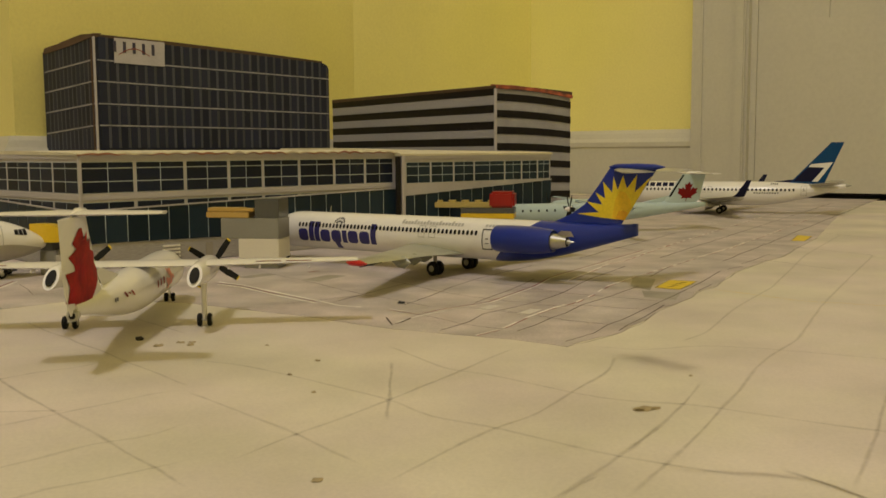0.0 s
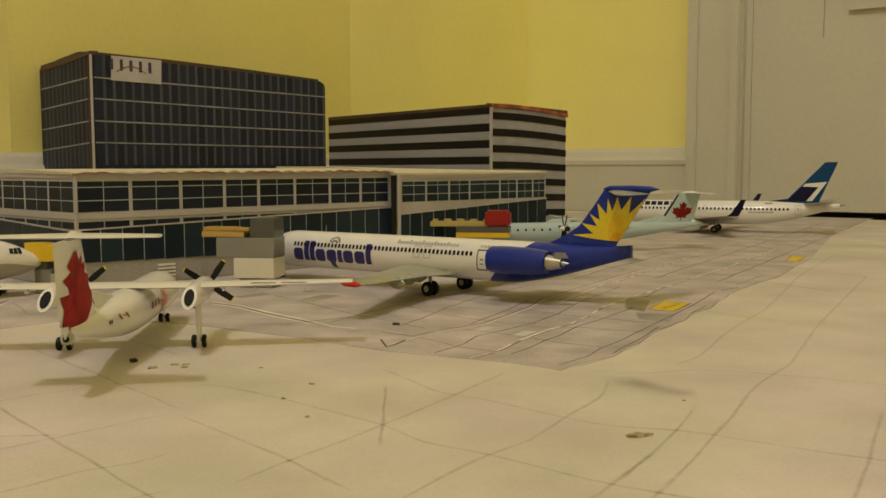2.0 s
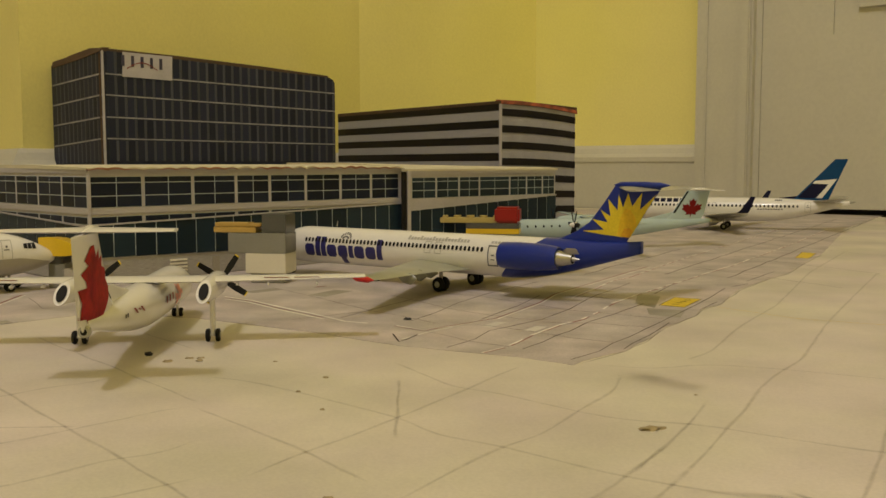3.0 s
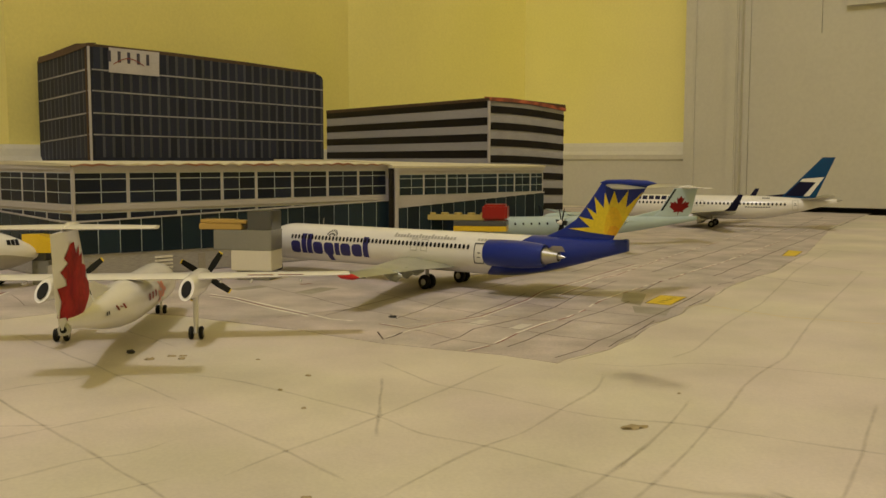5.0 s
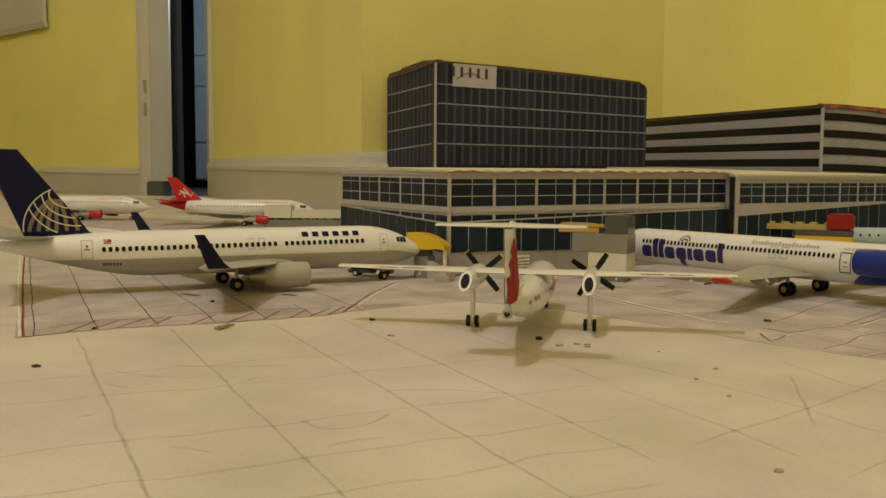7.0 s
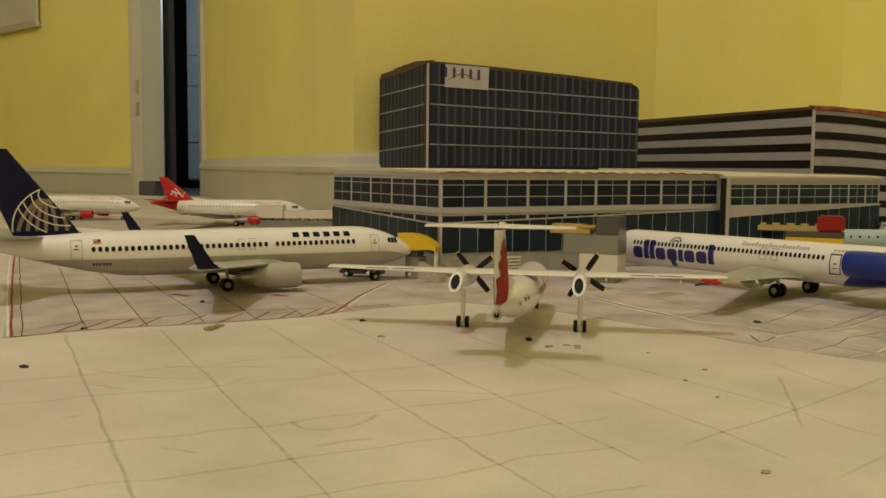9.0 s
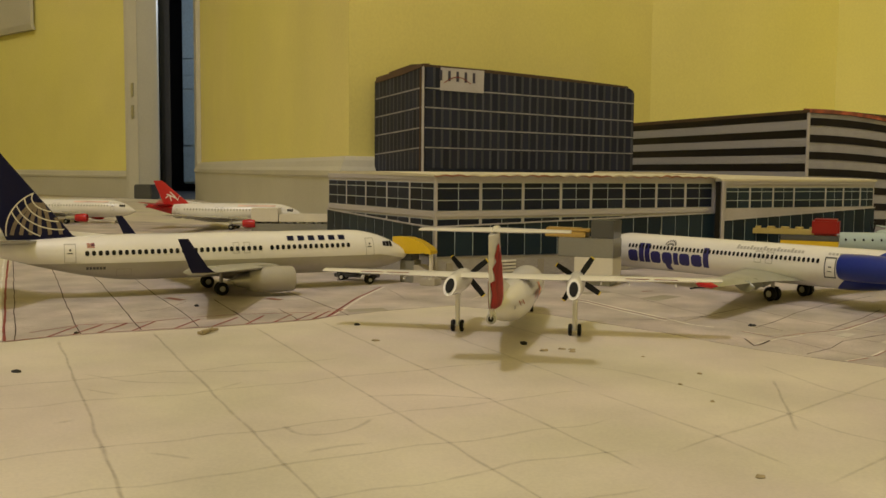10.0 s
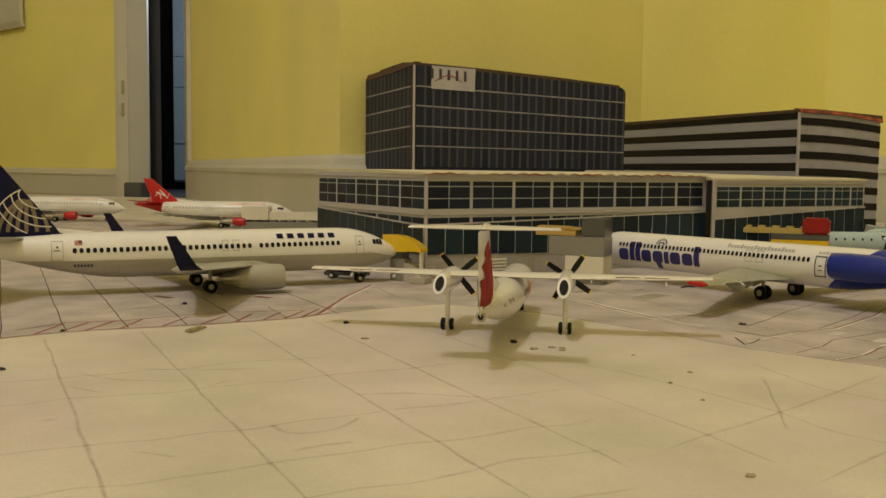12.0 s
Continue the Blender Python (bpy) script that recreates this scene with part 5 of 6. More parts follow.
def title_blocks(body, plane, mat, x0, x1, base, mid, top, low, kinds, side, label, s=SC):
    """A title as plain blocks, one a letter: w wide, n narrow, t tall and narrow, d wide with a tail below."""
    sizes = {"w": 1.15, "d": 1.15, "n": 0.55, "t": 0.60}
    if side > 0:
        kinds = kinds[::-1]
    unit = (x1 - x0) / sum(sizes[k] for k in kinds)
    x = x0
    for k in kinds:
        w = sizes[k] * unit
        a, b = x + w * 0.07, x + w * 0.93
        bm = bmesh.new()
        if k in "wd":
            r = (b - a) * 0.24
            for f0, f1, inset in ((0.0, 0.28, 0.60), (0.28, 0.62, 0.22), (0.62, 1.0, 0.05)):
                body.rect(bm, a + r * f0, a + r * f1, base + r * inset, mid - r * inset, side, 0.035)
                body.rect(bm, b - r * f1, b - r * f0, base + r * inset, mid - r * inset, side, 0.035)
            body.rect(bm, a + r, b - r, base, mid, side, 0.035)
            if k == "d":
                body.rect(bm, a + r, b - r, low, base, side, 0.035)
        else:
            body.rect(bm, a, b, base, top if k == "t" else mid, side, 0.035)
        air("title_block", bm, mat, plane, label, False, s)
        x += w


LEAF = [(0, -1.0), (0.06, -0.55), (0.50, -0.62), (0.42, -0.42), (0.95, -0.02), (0.80, 0.06), (0.90, 0.42), (0.58, 0.36), (0.50, 0.52), (0.24, 0.26), (0.36, 0.86), (0.18, 0.76), (0, 1.05)]
LEAF = LEAF + [(-x, y) for x, y in LEAF[-2:0:-1]]


def nacelle(plane, x0, x1, y, z, r, mat, s=SC, lip="silver", flat=1.0, tail_len=0.9, cowl_label="", nozzle=1.0):
    """A jet engine pod: cowl with a rounded lip, dark intake, and a metal exhaust with its cone."""
    L = x1 - x0
    prof = [(0.30, r * 0.70), (0.10, r * 0.74), (0.0, r * 0.82), (0.04, r * 0.90), (0.20, r * 0.96), (L * 0.3, r), (L * 0.65, r * 0.97), (L * 0.9, r * 0.86), (L, r * 0.78), (L - 0.1, r * 0.72)]
    e = air("engine", turned([(p + x0, q) for p, q in prof], (0, y, z), "x", 26, flat), mat, plane, cowl_label, s=s)
    air("intake", turned([(x0 + 0.32, r * 0.69), (x0 + 0.34, 0.02)], (0, y, z), "x", 20, flat), "black", e, "dark intake", s=s)
    air("spinner", turned([(x0 + 0.1, 0.03), (x0 + 0.2, r * 0.16), (x0 + 0.33, r * 0.22)], (0, y, z), "x", 12, flat), "grey_paint", e, s=s)
    air("exhaust", turned([(x1 - 0.12, r * 0.70 * nozzle), (x1 + tail_len * 0.5, r * 0.54 * nozzle), (x1 + tail_len, r * 0.40 * nozzle), (x1 + tail_len - 0.05, r * 0.38 * nozzle), (x1 + tail_len * 0.6, r * 0.30 * nozzle)], (0, y, z), "x", 20, flat), "silver", e, "bare metal exhaust", s=s)
    air("exhaust_cone", turned([(x1 + tail_len * 0.5, r * 0.24), (x1 + tail_len * 1.1, r * 0.16), (x1 + tail_len * 1.5, 0.02)], (0, y, z), "x", 12, flat), "silver", e, s=s)
    return e


def cockpit(body, plane, x0, x1, z0, z1, s=SC):
    """Dark windscreen band wrapped round the nose, on both sides."""
    bm = bmesh.new()
    for side in (-1, 1):
        for k in range(3):
            a, b = x0 + (x1 - x0) * k / 3, x0 + (x1 - x0) * (k + 0.86) / 3
            def at(u, v, a=a, b=b, side=side):
                x = a + (b - a) * u
                lo = z0 + (z1 - z0) * 0.25 * (x - x0) / (x1 - x0)
                return x, body.phi(x, lo + (z1 - lo) * v, side)
            body.shell(bm, at, 3, 3, 0.035)
    air("windscreen", bm, "glass", plane, "dark cockpit windows", s=s)


def plane_at(name, spot, station, fwd, label, group="model aircraft", z=0.0, s=SC):
    aft = -Vector((fwd[0], fwd[1], 0)).normalized()
    nose = Vector((spot[0], spot[1], z)) - aft * station * s
    return thing(name, pose(nose.x, nose.y, z, 0, 0, math.degrees(math.atan2(aft.y, aft.x))), label, "model airplane", group)


GZ = -0.0001  # top of the aprons
CZ = -0.00025  # top of the cream paper

# --- rear-engined airliner in white and royal blue ---
jet = plane_at("model_airliner", (-0.0039, 0.4070), 24.4 * 0.91, (-0.870, 0.492), "white and royal blue model jet with a yellow sunburst tail", z=GZ)
jet.matrix_world = jet.matrix_world @ Matrix.Diagonal((0.91, 1, 1, 1))
fb = Body(42.9, 1.70, 1.74, 3.03, 5.4, 12.5, 0.40, 1.30, 0.22, 0.46, start=0.9)
air("fuselage", fb.mesh(), "white", jet, "glossy white fuselage")
bm = bmesh.new()
fb.shell(bm, lambda u, v: (min(42.85, (29.4 + 4.6 * (0.5 + 0.5 * math.cos((v - 0.5) * 2 * math.pi)) * 1.0) * (1 - u) + 42.85 * u), (v - 0.5) * 2 * math.pi), 14, 32, 0.025)
air("tail_paint", bm, "blue", jet, "royal blue rear fuselage")
bm = bmesh.new()
add_box(bm, (42.6, -0.23, 3.86), (43.0, 0.23, 4.82), 0.05)
air("tail_end", bm, "blue", jet, s=SC)
for sd, nm in ((-1, "wing"), (1, "wing")):
    bm = add_wing(bmesh.new(), [(19.4, sd * 0.4, 1.98, 7.4, 0.12), (20.2, sd * 1.7, 2.05, 6.3, 0.12), (22.2, sd * 6.2, 2.22, 4.2, 0.11), (26.9, sd * 16.3, 2.62, 1.7, 0.10), (27.5, sd * 16.7, 2.64, 0.9, 0.08)], tilt=0.06)
    w = air("wing", bm, "wing_dull", jet, "dull grey swept wing")
    for y, l in ((4.6, 2.6), (7.4, 2.2), (10.2, 1.9)):
        x = 22.9 + (y - 4.6) * 0.50
        air("flap_fairing", turned([(0, 0.03), (l * 0.3, 0.24), (l * 0.7, 0.30), (l, 0.05)], (x, sd * y, 1.62 + y * 0.035), "x", 8, 1.6), "wing_dull", w)
    bm = bmesh.new()
    bm = turned([(0, 0.03), (0.4, 0.20), (1.5, 0.22), (2.1, 0.03)], (26.7, sd * 16.7, 2.62), "x", 8)
    air("tip_light", bm, "bright_red" if sd < 0 else "teal", w, "coloured wing-tip light")
fin = [(34.6, 0, 4.7, 6.5, 0.07), (36.33, 0, 5.37, 5.2, 0.08), (37.64, 0, 6.17, 4.5, 0.085), (38.91, 0, 7.64, 4.3, 0.085), (39.95, 0, 9.0, 4.25, 0.08), (40.5, 0, 9.3, 3.1, 0.06)]
f = air("fin", add_wing(bmesh.new(), fin, True), "blue", jet, "royal blue fin with a yellow sunburst")
f.matrix_basis = Matrix.Translation((0.45 * SC, 0, 0))
# sunburst: seven slim spikes fanning out of a heart low on the rear edge
SPIKES = [(37.03, 5.46), (39.09, 5.62), (37.92, 6.42), (39.43, 6.21), (38.70, 7.18), (39.68, 6.69), (39.42, 8.02), (40.32, 7.17), (40.41, 8.40), (40.81, 7.40), (41.28, 8.50), (41.63, 7.50), (42.52, 8.56), (42.31, 7.23), (43.75, 8.45), (41.38, 5.05), (39.09, 5.22)]
for sd in (-1, 1):
    bm = bmesh.new()
    fin_patch(bm, fin, SPIKES, sd, 0.03, 3)
    air("sunburst", bm, "sun", f, "yellow sunburst", False)
    bm = bmesh.new()
    fin_patch(bm, fin, [(40.3, 5.12), (40.6, 6.6), (41.0, 7.3), (41.5, 7.2), (41.9, 6.6), (42.0, 6.05), (41.38, 5.06)], sd, 0.045, 3)
    air("sunburst_core", bm, "sun2", f, "orange heart of the sunburst", False)
    bm = bmesh.new()
    fin_patch(bm, fin, [(40.6, 5.12), (40.9, 5.75), (41.4, 5.8), (41.7, 5.6), (41.36, 5.07)], sd, 0.06, 2)
    air("sunburst_core", bm, "sun3", f, "deep orange foot of the sunburst", False)
bm = bmesh.new()
add_wing(bm, [(44.15, -5.7, 8.85, 1.3, 0.11), (40.95, -0.3, 8.85, 3.7, 0.10), (40.95, 0.3, 8.85, 3.7, 0.10), (44.15, 5.7, 8.85, 1.3, 0.11)], tilt=0.05)
air("tailplane", bm, "wing_grey", jet, "pale grey tailplane on top of the fin")
air("tail_bullet", turned([(0, 0.03), (0.6, 0.24), (2.6, 0.28), (4.2, 0.22), (5.0, 0.03)], (40.35, 0, 9.12), "x", 12, 1.0), "blue", jet)
for sd in (-1, 1):
    e = nacelle(jet, 31.2, 36.9, sd * 3.05, 3.46, 1.10, "blue", tail_len=1.3, cowl_label="royal blue engine cowl", nozzle=0.85)
    bm = bmesh.new()
    add_wing(bm, [(31.6, sd * 1.0, 3.46, 4.6, 0.10), (31.7, sd * 2.2, 3.46, 4.4, 0.10)])
    air("pylon", bm, "white", e)
    air("exhaust_end", turned([(37.95, 0.37), (38.15, 0.38), (38.17, 0.02)], (0, sd * 3.05, 3.46), "x", 16), "black", e, "dark exhaust end")
    bm = bmesh.new()
    for k in (1,):
        add_wing(bm, [(36.9, sd * 3.05, 3.46 + k * 0.40, 1.9, 0.08), (37.7, sd * 3.05 + sd * 0.2, 3.46 + k * 0.85, 0.9, 0.08)], True)
    air("reverser", bm, "silver", e, "bare metal reverser flaps")
gear(jet, "nose_gear", 2.35, 0, 2.0, 0.42, 0.28, 0.26)
gear(jet, "main_gear", 24.4, -2.75, 2.1, 0.62, 0.44, 0.38)
gear(jet, "main_gear", 24.4, 2.60, 2.1, 0.62, 0.44, 0.38)
cockpit(fb, jet, 1.7, 3.0, 3.35, 4.2)
for sd in (-1, 1):
    window_row(fb, jet, 6.3, 28.1, 48, 3.63, 0.27, 0.38, sd)
    title_blocks(fb, jet, "title_blue", 6.1, 16.5, 2.14, 3.26, 3.94, 1.58, "wttwdnwwt", sd, "violet-blue title in plain blocks")
    bm = bmesh.new()
    for k in range(7):
        a = radians(15 + 25 * k)
        x, z = 11.6 + 0.62 * math.cos(a), 3.91 + 0.42 * math.sin(a)
        fb.rect(bm, x - 0.07, x + 0.07, z - 0.10, z + 0.10, sd, 0.035)
    for k in range(6):
        a = radians(20 + 28 * k)
        fb.rect(bm, 11.6 + 0.36 * math.cos(a) - 0.1, 11.6 + 0.36 * math.cos(a) + 0.1, 3.85 + 0.2 * math.sin(a) - 0.06, 3.85 + 0.2 * math.sin(a) + 0.06, sd, 0.035)
    air("sun_mark", bm, "outline", jet, "small dark half-sun mark", False)
    bars(fb, jet, "soft_outline", 19.4, 26.6, [(4.11, 4.33 if i % 4 else 4.45) for i in range(20)], sd, fill=0.72, name="small_print")
    bars(fb, jet, "soft_outline", 28.9, 31.0, [(4.15, 4.33)] * 6, sd, fill=0.7, name="small_print")
    bm = bmesh.new()
    fb.outline(bm, 28.75, 29.85, 2.30, 4.00, sd, 0.10)
    fb.rect(bm, 29.15, 29.45, 3.15, 3.25, sd)
    fb.rect(bm, 29.1, 29.5, 2.8, 2.87, sd)
    air("door_outline", bm, "outline", jet, "dark outlined door", False)
    bm = bmesh.new()
    fb.outline(bm, 3.5, 4.4, 2.5, 4.2, sd, 0.07)
    air("door_outline", bm, "outline", jet, "dark outlined door", False)
    for x in (21.6, 22.8):
        bm = bmesh.new()
        fb.outline(bm, x, x + 0.75, 3.05, 4.05, sd, 0.06)
        air("exit_outline", bm, "soft_outline", jet, "outlined overwing exit", False)
bm = bmesh.new()
add_rod(bm, (9.0, 0, 4.85), (9.1, 0, 5.35), 0.05, 0.03, 6)
air("aerial", bm, "grey_paint", jet)


def twin_jet(name, spot, station, fwd, label, paint, s=SC, z=GZ, length=38.6, fin_top=12.4, tip=2.65):
    """An under-wing twin jet; paint says which colours its parts take."""
    p = plane_at(name, spot, station, fwd, label, z=z, s=s)
    b = Body(length, 1.88, 1.95, 3.28, 6.4, 13.5, 0.55, 1.25, 0.16, 0.30, 0.74)
    air("fuselage", b.mesh(), paint["body"], p, paint["body_label"], s=s)
    dx = length - 38.6
    if paint.get("belly"):
        bm = bmesh.new()
        def at(u, v):
            x = 0.05 + (length - 4.0) * u
            a = b.phi(x, 2.95 - 0.62 * max(0, 1 - x / 3.2), 1)
            return x, a + (2 * math.pi - 2 * a) * v
        b.shell(bm, at, 40, 18, 0.02)
        air("belly_paint", bm, paint["belly"], p, "grey painted belly", s=s)
    for sd in (-1, 1):
        bm = add_wing(bmesh.new(), [(12.4, sd * 0.5, 2.15, 8.6, 0.12), (13.4, sd * 1.9, 2.2, 7.4, 0.12), (16.4, sd * 6.2, 2.55, 4.9, 0.11), (22.0, sd * 16.6, 3.45, 1.9, 0.10)])
        w = air("wing", bm, "wing_grey", p, "pale grey swept wing", s=s)
        if paint.get("winglet"):
            bm = add_wing(bmesh.new(), [(22.2, sd * 16.6, 3.45, 1.6, 0.09), (22.8, sd * 17.1, 3.9, 1.3, 0.08), (24.2, sd * 17.45, 5.95, 0.7, 0.07)], True)
            air("winglet", bm, paint["winglet"], w, paint["winglet"] + " blended winglet", s=s)
        for y, l in ((4.2, 3.0), (7.6, 2.6), (10.8, 2.2)):
            air("flap_fairing", turned([(0, 0.03), (l * 0.3, 0.22), (l * 0.75, 0.22), (l, 0.03)], (18.4 + (y - 4.2) * 0.42, sd * y, 2.0 + y * 0.085), "x", 8, 1.5), "wing_grey", w, s=s)
        px = paint.get("pod_x", 12.9)
        e = nacelle(p, px, px + 4.0 * paint.get("pod", 1), sd * 4.85, 1.42, 1.12 * paint.get("pod", 1) ** 0.5, paint["engine"], s=s, tail_len=1.2 + 2 * (1 - paint.get("pod", 1)), cowl_label=paint["engine_label"])
        bm = add_wing(bmesh.new(), [(px + 1.0, sd * 4.85, 2.3, 4.4, 0.07), (px + 2.0, sd * 4.85, 2.7, 3.4, 0.07)], True)
        air("pylon", bm, "wing_grey", e, s=s)
        bm = add_wing(bmesh.new(), [(33.0 + dx, sd * 0.4, 4.75, 4.4, 0.09), (36.9 + dx, sd * 7.1, 5.4, 1.5, 0.08)])
        air("tailplane", bm, "wing_grey" if not paint.get("tailplane") else paint["tailplane"], p, s=s)
        gear(p, "main_gear", station, sd * 2.86, 2.2, 0.56, 0.40, 0.34, s=s)
        n = paint.get("windows", 44)
        window_row(b, p, *paint.get("rows", (5.6, 30.8 + dx)), n, 3.92, 0.31, 0.40, sd, s, paint.get("skip", ()), paint.get("window", "glass"), paint.get("droop", 0.0))
        for x0, x1, z0, z1 in ((4.15, 5.0, 2.9, 4.5), (paint.get("aft_door", 31.9 + dx), paint.get("aft_door", 31.9 + dx) + 0.9, 3.0, 4.55), (15.9, 16.45, 3.45, 4.4), (16.85, 17.40, 3.45, 4.4)):
            bm = bmesh.new()
            b.outline(bm, x0, x1, z0, z1, sd, 0.055)
            outlined = air("door_outline", bm, "soft_outline", p, "outlined door", False, s=s)
            if x1 - x0 > 0.7:
                bm = bmesh.new()
                b.rect(bm, x0 + 0.24, x0 + 0.68, (z0 + z1) / 2 - 0.02, (z0 + z1) / 2 + 0.06, sd)
                b.rect(bm, x0 + 0.36, x0 + 0.52, (z0 + z1) / 2 + 0.20, (z0 + z1) / 2 + 0.36, sd)
                air("door_handle", bm, "outline", outlined, "dark printed door handle and porthole", False, s=s)
    lead = 35.45 + (fin_top - 5.2) * 0.42 - tip
    fin_s = [(29.4 + dx, 0, 4.9, 5.9, 0.07), (30.3 + dx, 0, 5.2, 5.15, 0.08), (lead + dx, 0, fin_top, tip, 0.075)]
    f = air("fin", add_wing(bmesh.new(), fin_s, True), paint["fin"], p, paint["fin_label"], s=s)
    bm = add_wing(bmesh.new(), [(26.4 + dx, 0, 5.05, 4.4, 0.03), (30.4 + dx, 0, 5.55, 1.2, 0.05)], True)
    air("dorsal_fin", bm, paint.get("dorsal", "white"), p, s=s)
    cockpit(b, p, 2.05, 3.2, 3.62, 4.12, s)
    gear(p, "nose_gear", 4.0, 0, 2.0, 0.40, 0.26, 0.24, s=s)
    air("tail_cone", turned([(0, 0.30), (0.5, 0.22), (0.9, 0.05)], (length - 0.1, 0, 4.70), "x", 12), "wing_grey", p, s=s)
    return p, b, f, fin_s


def fin_lines(f, fin_s, mat, strokes, width, s=SC, name="fin_lines", off=0.04, label=""):
    """Thin painted lines on both sides of a fin."""
    bm = bmesh.new()
    for sd in (-1, 1):
        for pts in strokes:
            rows = []
            for i, (x, z) in enumerate(pts):
                p, q = pts[max(i - 1, 0)], pts[min(i + 1, len(pts) - 1)]
                nrm = Vector((p[1] - q[1], q[0] - p[0])).normalized() * width / 2
                rows.append([bm.verts.new((a, sd * (fin_half(fin_s, a, b) + off), b)) for a, b in ((x + nrm.x, z + nrm.y), (x - nrm.x, z - nrm.y))])
            for (a, b), (c, d) in zip(rows, rows[1:]):
                bm.faces.new((a, c, d, b))
    return air(name, bm, mat, f, label, False, s)


def clip_fin(fin_s, pts, low, margin=0.08):
    """Only those runs of a line that lie on the fin."""
    out, run = [], []
    zs = [q[2] for q in fin_s]
    for x, z in pts:
        le = np.interp(z, zs, [q[0] for q in fin_s]) + margin
        te = np.interp(z, zs, [q[0] + q[3] for q in fin_s]) - margin
        if le <= x <= te and low <= z <= zs[-1] - margin:
            run.append((x, z))
        else:
            if len(run) > 1:
                out.append(run)
            run = []
    if len(run) > 1:
        out.append(run)
    return out


# --- twin jet in white and grey with a navy globe tail ---
union, ub, uf, ufs = twin_jet("model_airliner", (-0.2425, 0.3230), 18.7, (0.685, 0.727), "white model jet with grey belly and navy globe tail", dict(body="white", body_label="glossy white fuselage", belly="grey_paint", winglet="navy", engine="grey_paint", engine_label="pale grey engine cowl", fin="navy", fin_label="dark navy fin with a gold globe grid", windows=45, skip=(15,), rows=(6.75, 29.35), aft_door=30.2, droop=0.14), fin_top=11.95)
# a tilted globe: circles of latitude round a pole on the fin's front edge, bands of meridians running down from it
POLE = Vector((32.75, 8.25))
rounds = [(31.2, 8.3, 2.17, 1.2), (31.2, 8.3, 2.7, 1.95), (31.2, 8.3, 3.4, 2.6), (31.2, 8.3, 3.9, 3.4)]
circles = [[(x + a * math.cos(radians(t)), z + b * math.sin(radians(t))) for t in range(22, -121, -4)] for x, z, a, b in rounds]
circles.append([(31.7 + 3.65 * math.cos(radians(t)), 5.6 + 3.40 * math.sin(radians(t))) for t in range(74, -30, -4)])
for c in circles:
    c = [(x, z) for x, z in c if ((x - 31.7) / 3.7) ** 2 + ((z - 5.6) / 3.45) ** 2 < 1]
    for run in clip_fin(ufs, c, 5.15):
        fin_lines(uf, ufs, "gold", [run], 0.10, name="globe_line")
for end in (34.95, 34.25, 33.55, 32.85, 32.05, 31.2):
    mid = Vector((POLE.x + (end - POLE.x) * 0.95, 6.9))
    curve = [tuple(POLE * (1 - t) ** 2 + mid * 2 * t * (1 - t) + Vector((end, 5.0)) * t * t) for t in np.linspace(0.12, 1, 12)]
    for run in clip_fin(ufs, curve, 5.1):
        fin_lines(uf, ufs, "gold2", [run], 0.30, name="globe_band", off=0.03)
for sd in (-1, 1):
    bars(ub, union, "navy", 7.0, 12.8, [(4.42, 4.82)] * 6, sd, fill=0.62, label="navy title in plain bars")
    bars(ub, union, "outline", 27.95, 29.5, [(2.42, 2.66)] * 6, sd, fill=0.75, name="small_print", hollow=False)
    for k in range(4):
        bars(ub, union, "faded_red", 28.75, 29.35, [(4.22 + 0.10 * k, 4.27 + 0.10 * k)], sd, fill=1.0, name="flag_stripe", hollow=False)
    bars(ub, union, "navy", 28.75, 29.02, [(4.38, 4.58)], sd, fill=1.0, name="flag_corner", hollow=False)
    panel = bmesh.new()
    ub.outline(panel, 25.9, 27.1, 1.85, 2.45, sd, 0.04)
    air("hatch_outline", panel, "belly_outline", union, "faint outline of a belly hatch", False)
    bars(ub, union, "outline", 33.6, 34.3, [(4.85, 5.0)] * 3, sd, fill=0.8, name="small_print", hollow=False)

# --- twin jet in white with a teal and navy tail ---
western, wb, wf, wfs = twin_jet("model_airliner", (0.1885, 0.8060), 18.9, (-0.955, 0.297), "white model jet with a teal and navy tail", dict(body="white", body_label="glossy white fuselage", winglet="navy", engine="white", engine_label="white engine cowl", fin="teal", fin_label="teal fin with navy and white chevrons", dorsal="navy", windows=40), length=37.9, fin_top=11.5, tip=1.9)
DX = -0.7
for sd in (-1, 1):
    bm = bmesh.new()
    fin_patch(bm, wfs, [(x + DX, z) for x, z in ((30.6, 5.25), (32.6, 7.3), (32.9, 7.6), (33.2, 7.7), (35.4, 7.4), (33.3, 5.25))], sd, 0.03, 3)
    air("fin_panel", bm, "navy", wf, "dark navy lower fin", False)
    bm = bmesh.new()
    fin_patch(bm, wfs, [(x + DX, z) for x, z in ((32.9, 7.6), (33.3, 8.05), (36.55, 8.35), (34.4, 5.25), (33.5, 5.25), (35.3, 7.5))], sd, 0.05, 3)
    air("fin_chevron", bm, "white", wf, "white chevron", False)
    bars(wb, western, "navy", 6.2, 13.6, [(4.4, 5.0)] * 7, sd, fill=0.78, label="dark title in plain bars")
    bars(wb, western, "outline", 24.0, 28.0, [(3.35, 3.50)] * 10, sd, fill=0.75, name="small_print", hollow=False)
    bars(wb, western, "outline", 26.6, 27.8, [(4.75, 4.95)] * 4, sd, fill=0.75, name="small_print", hollow=False)

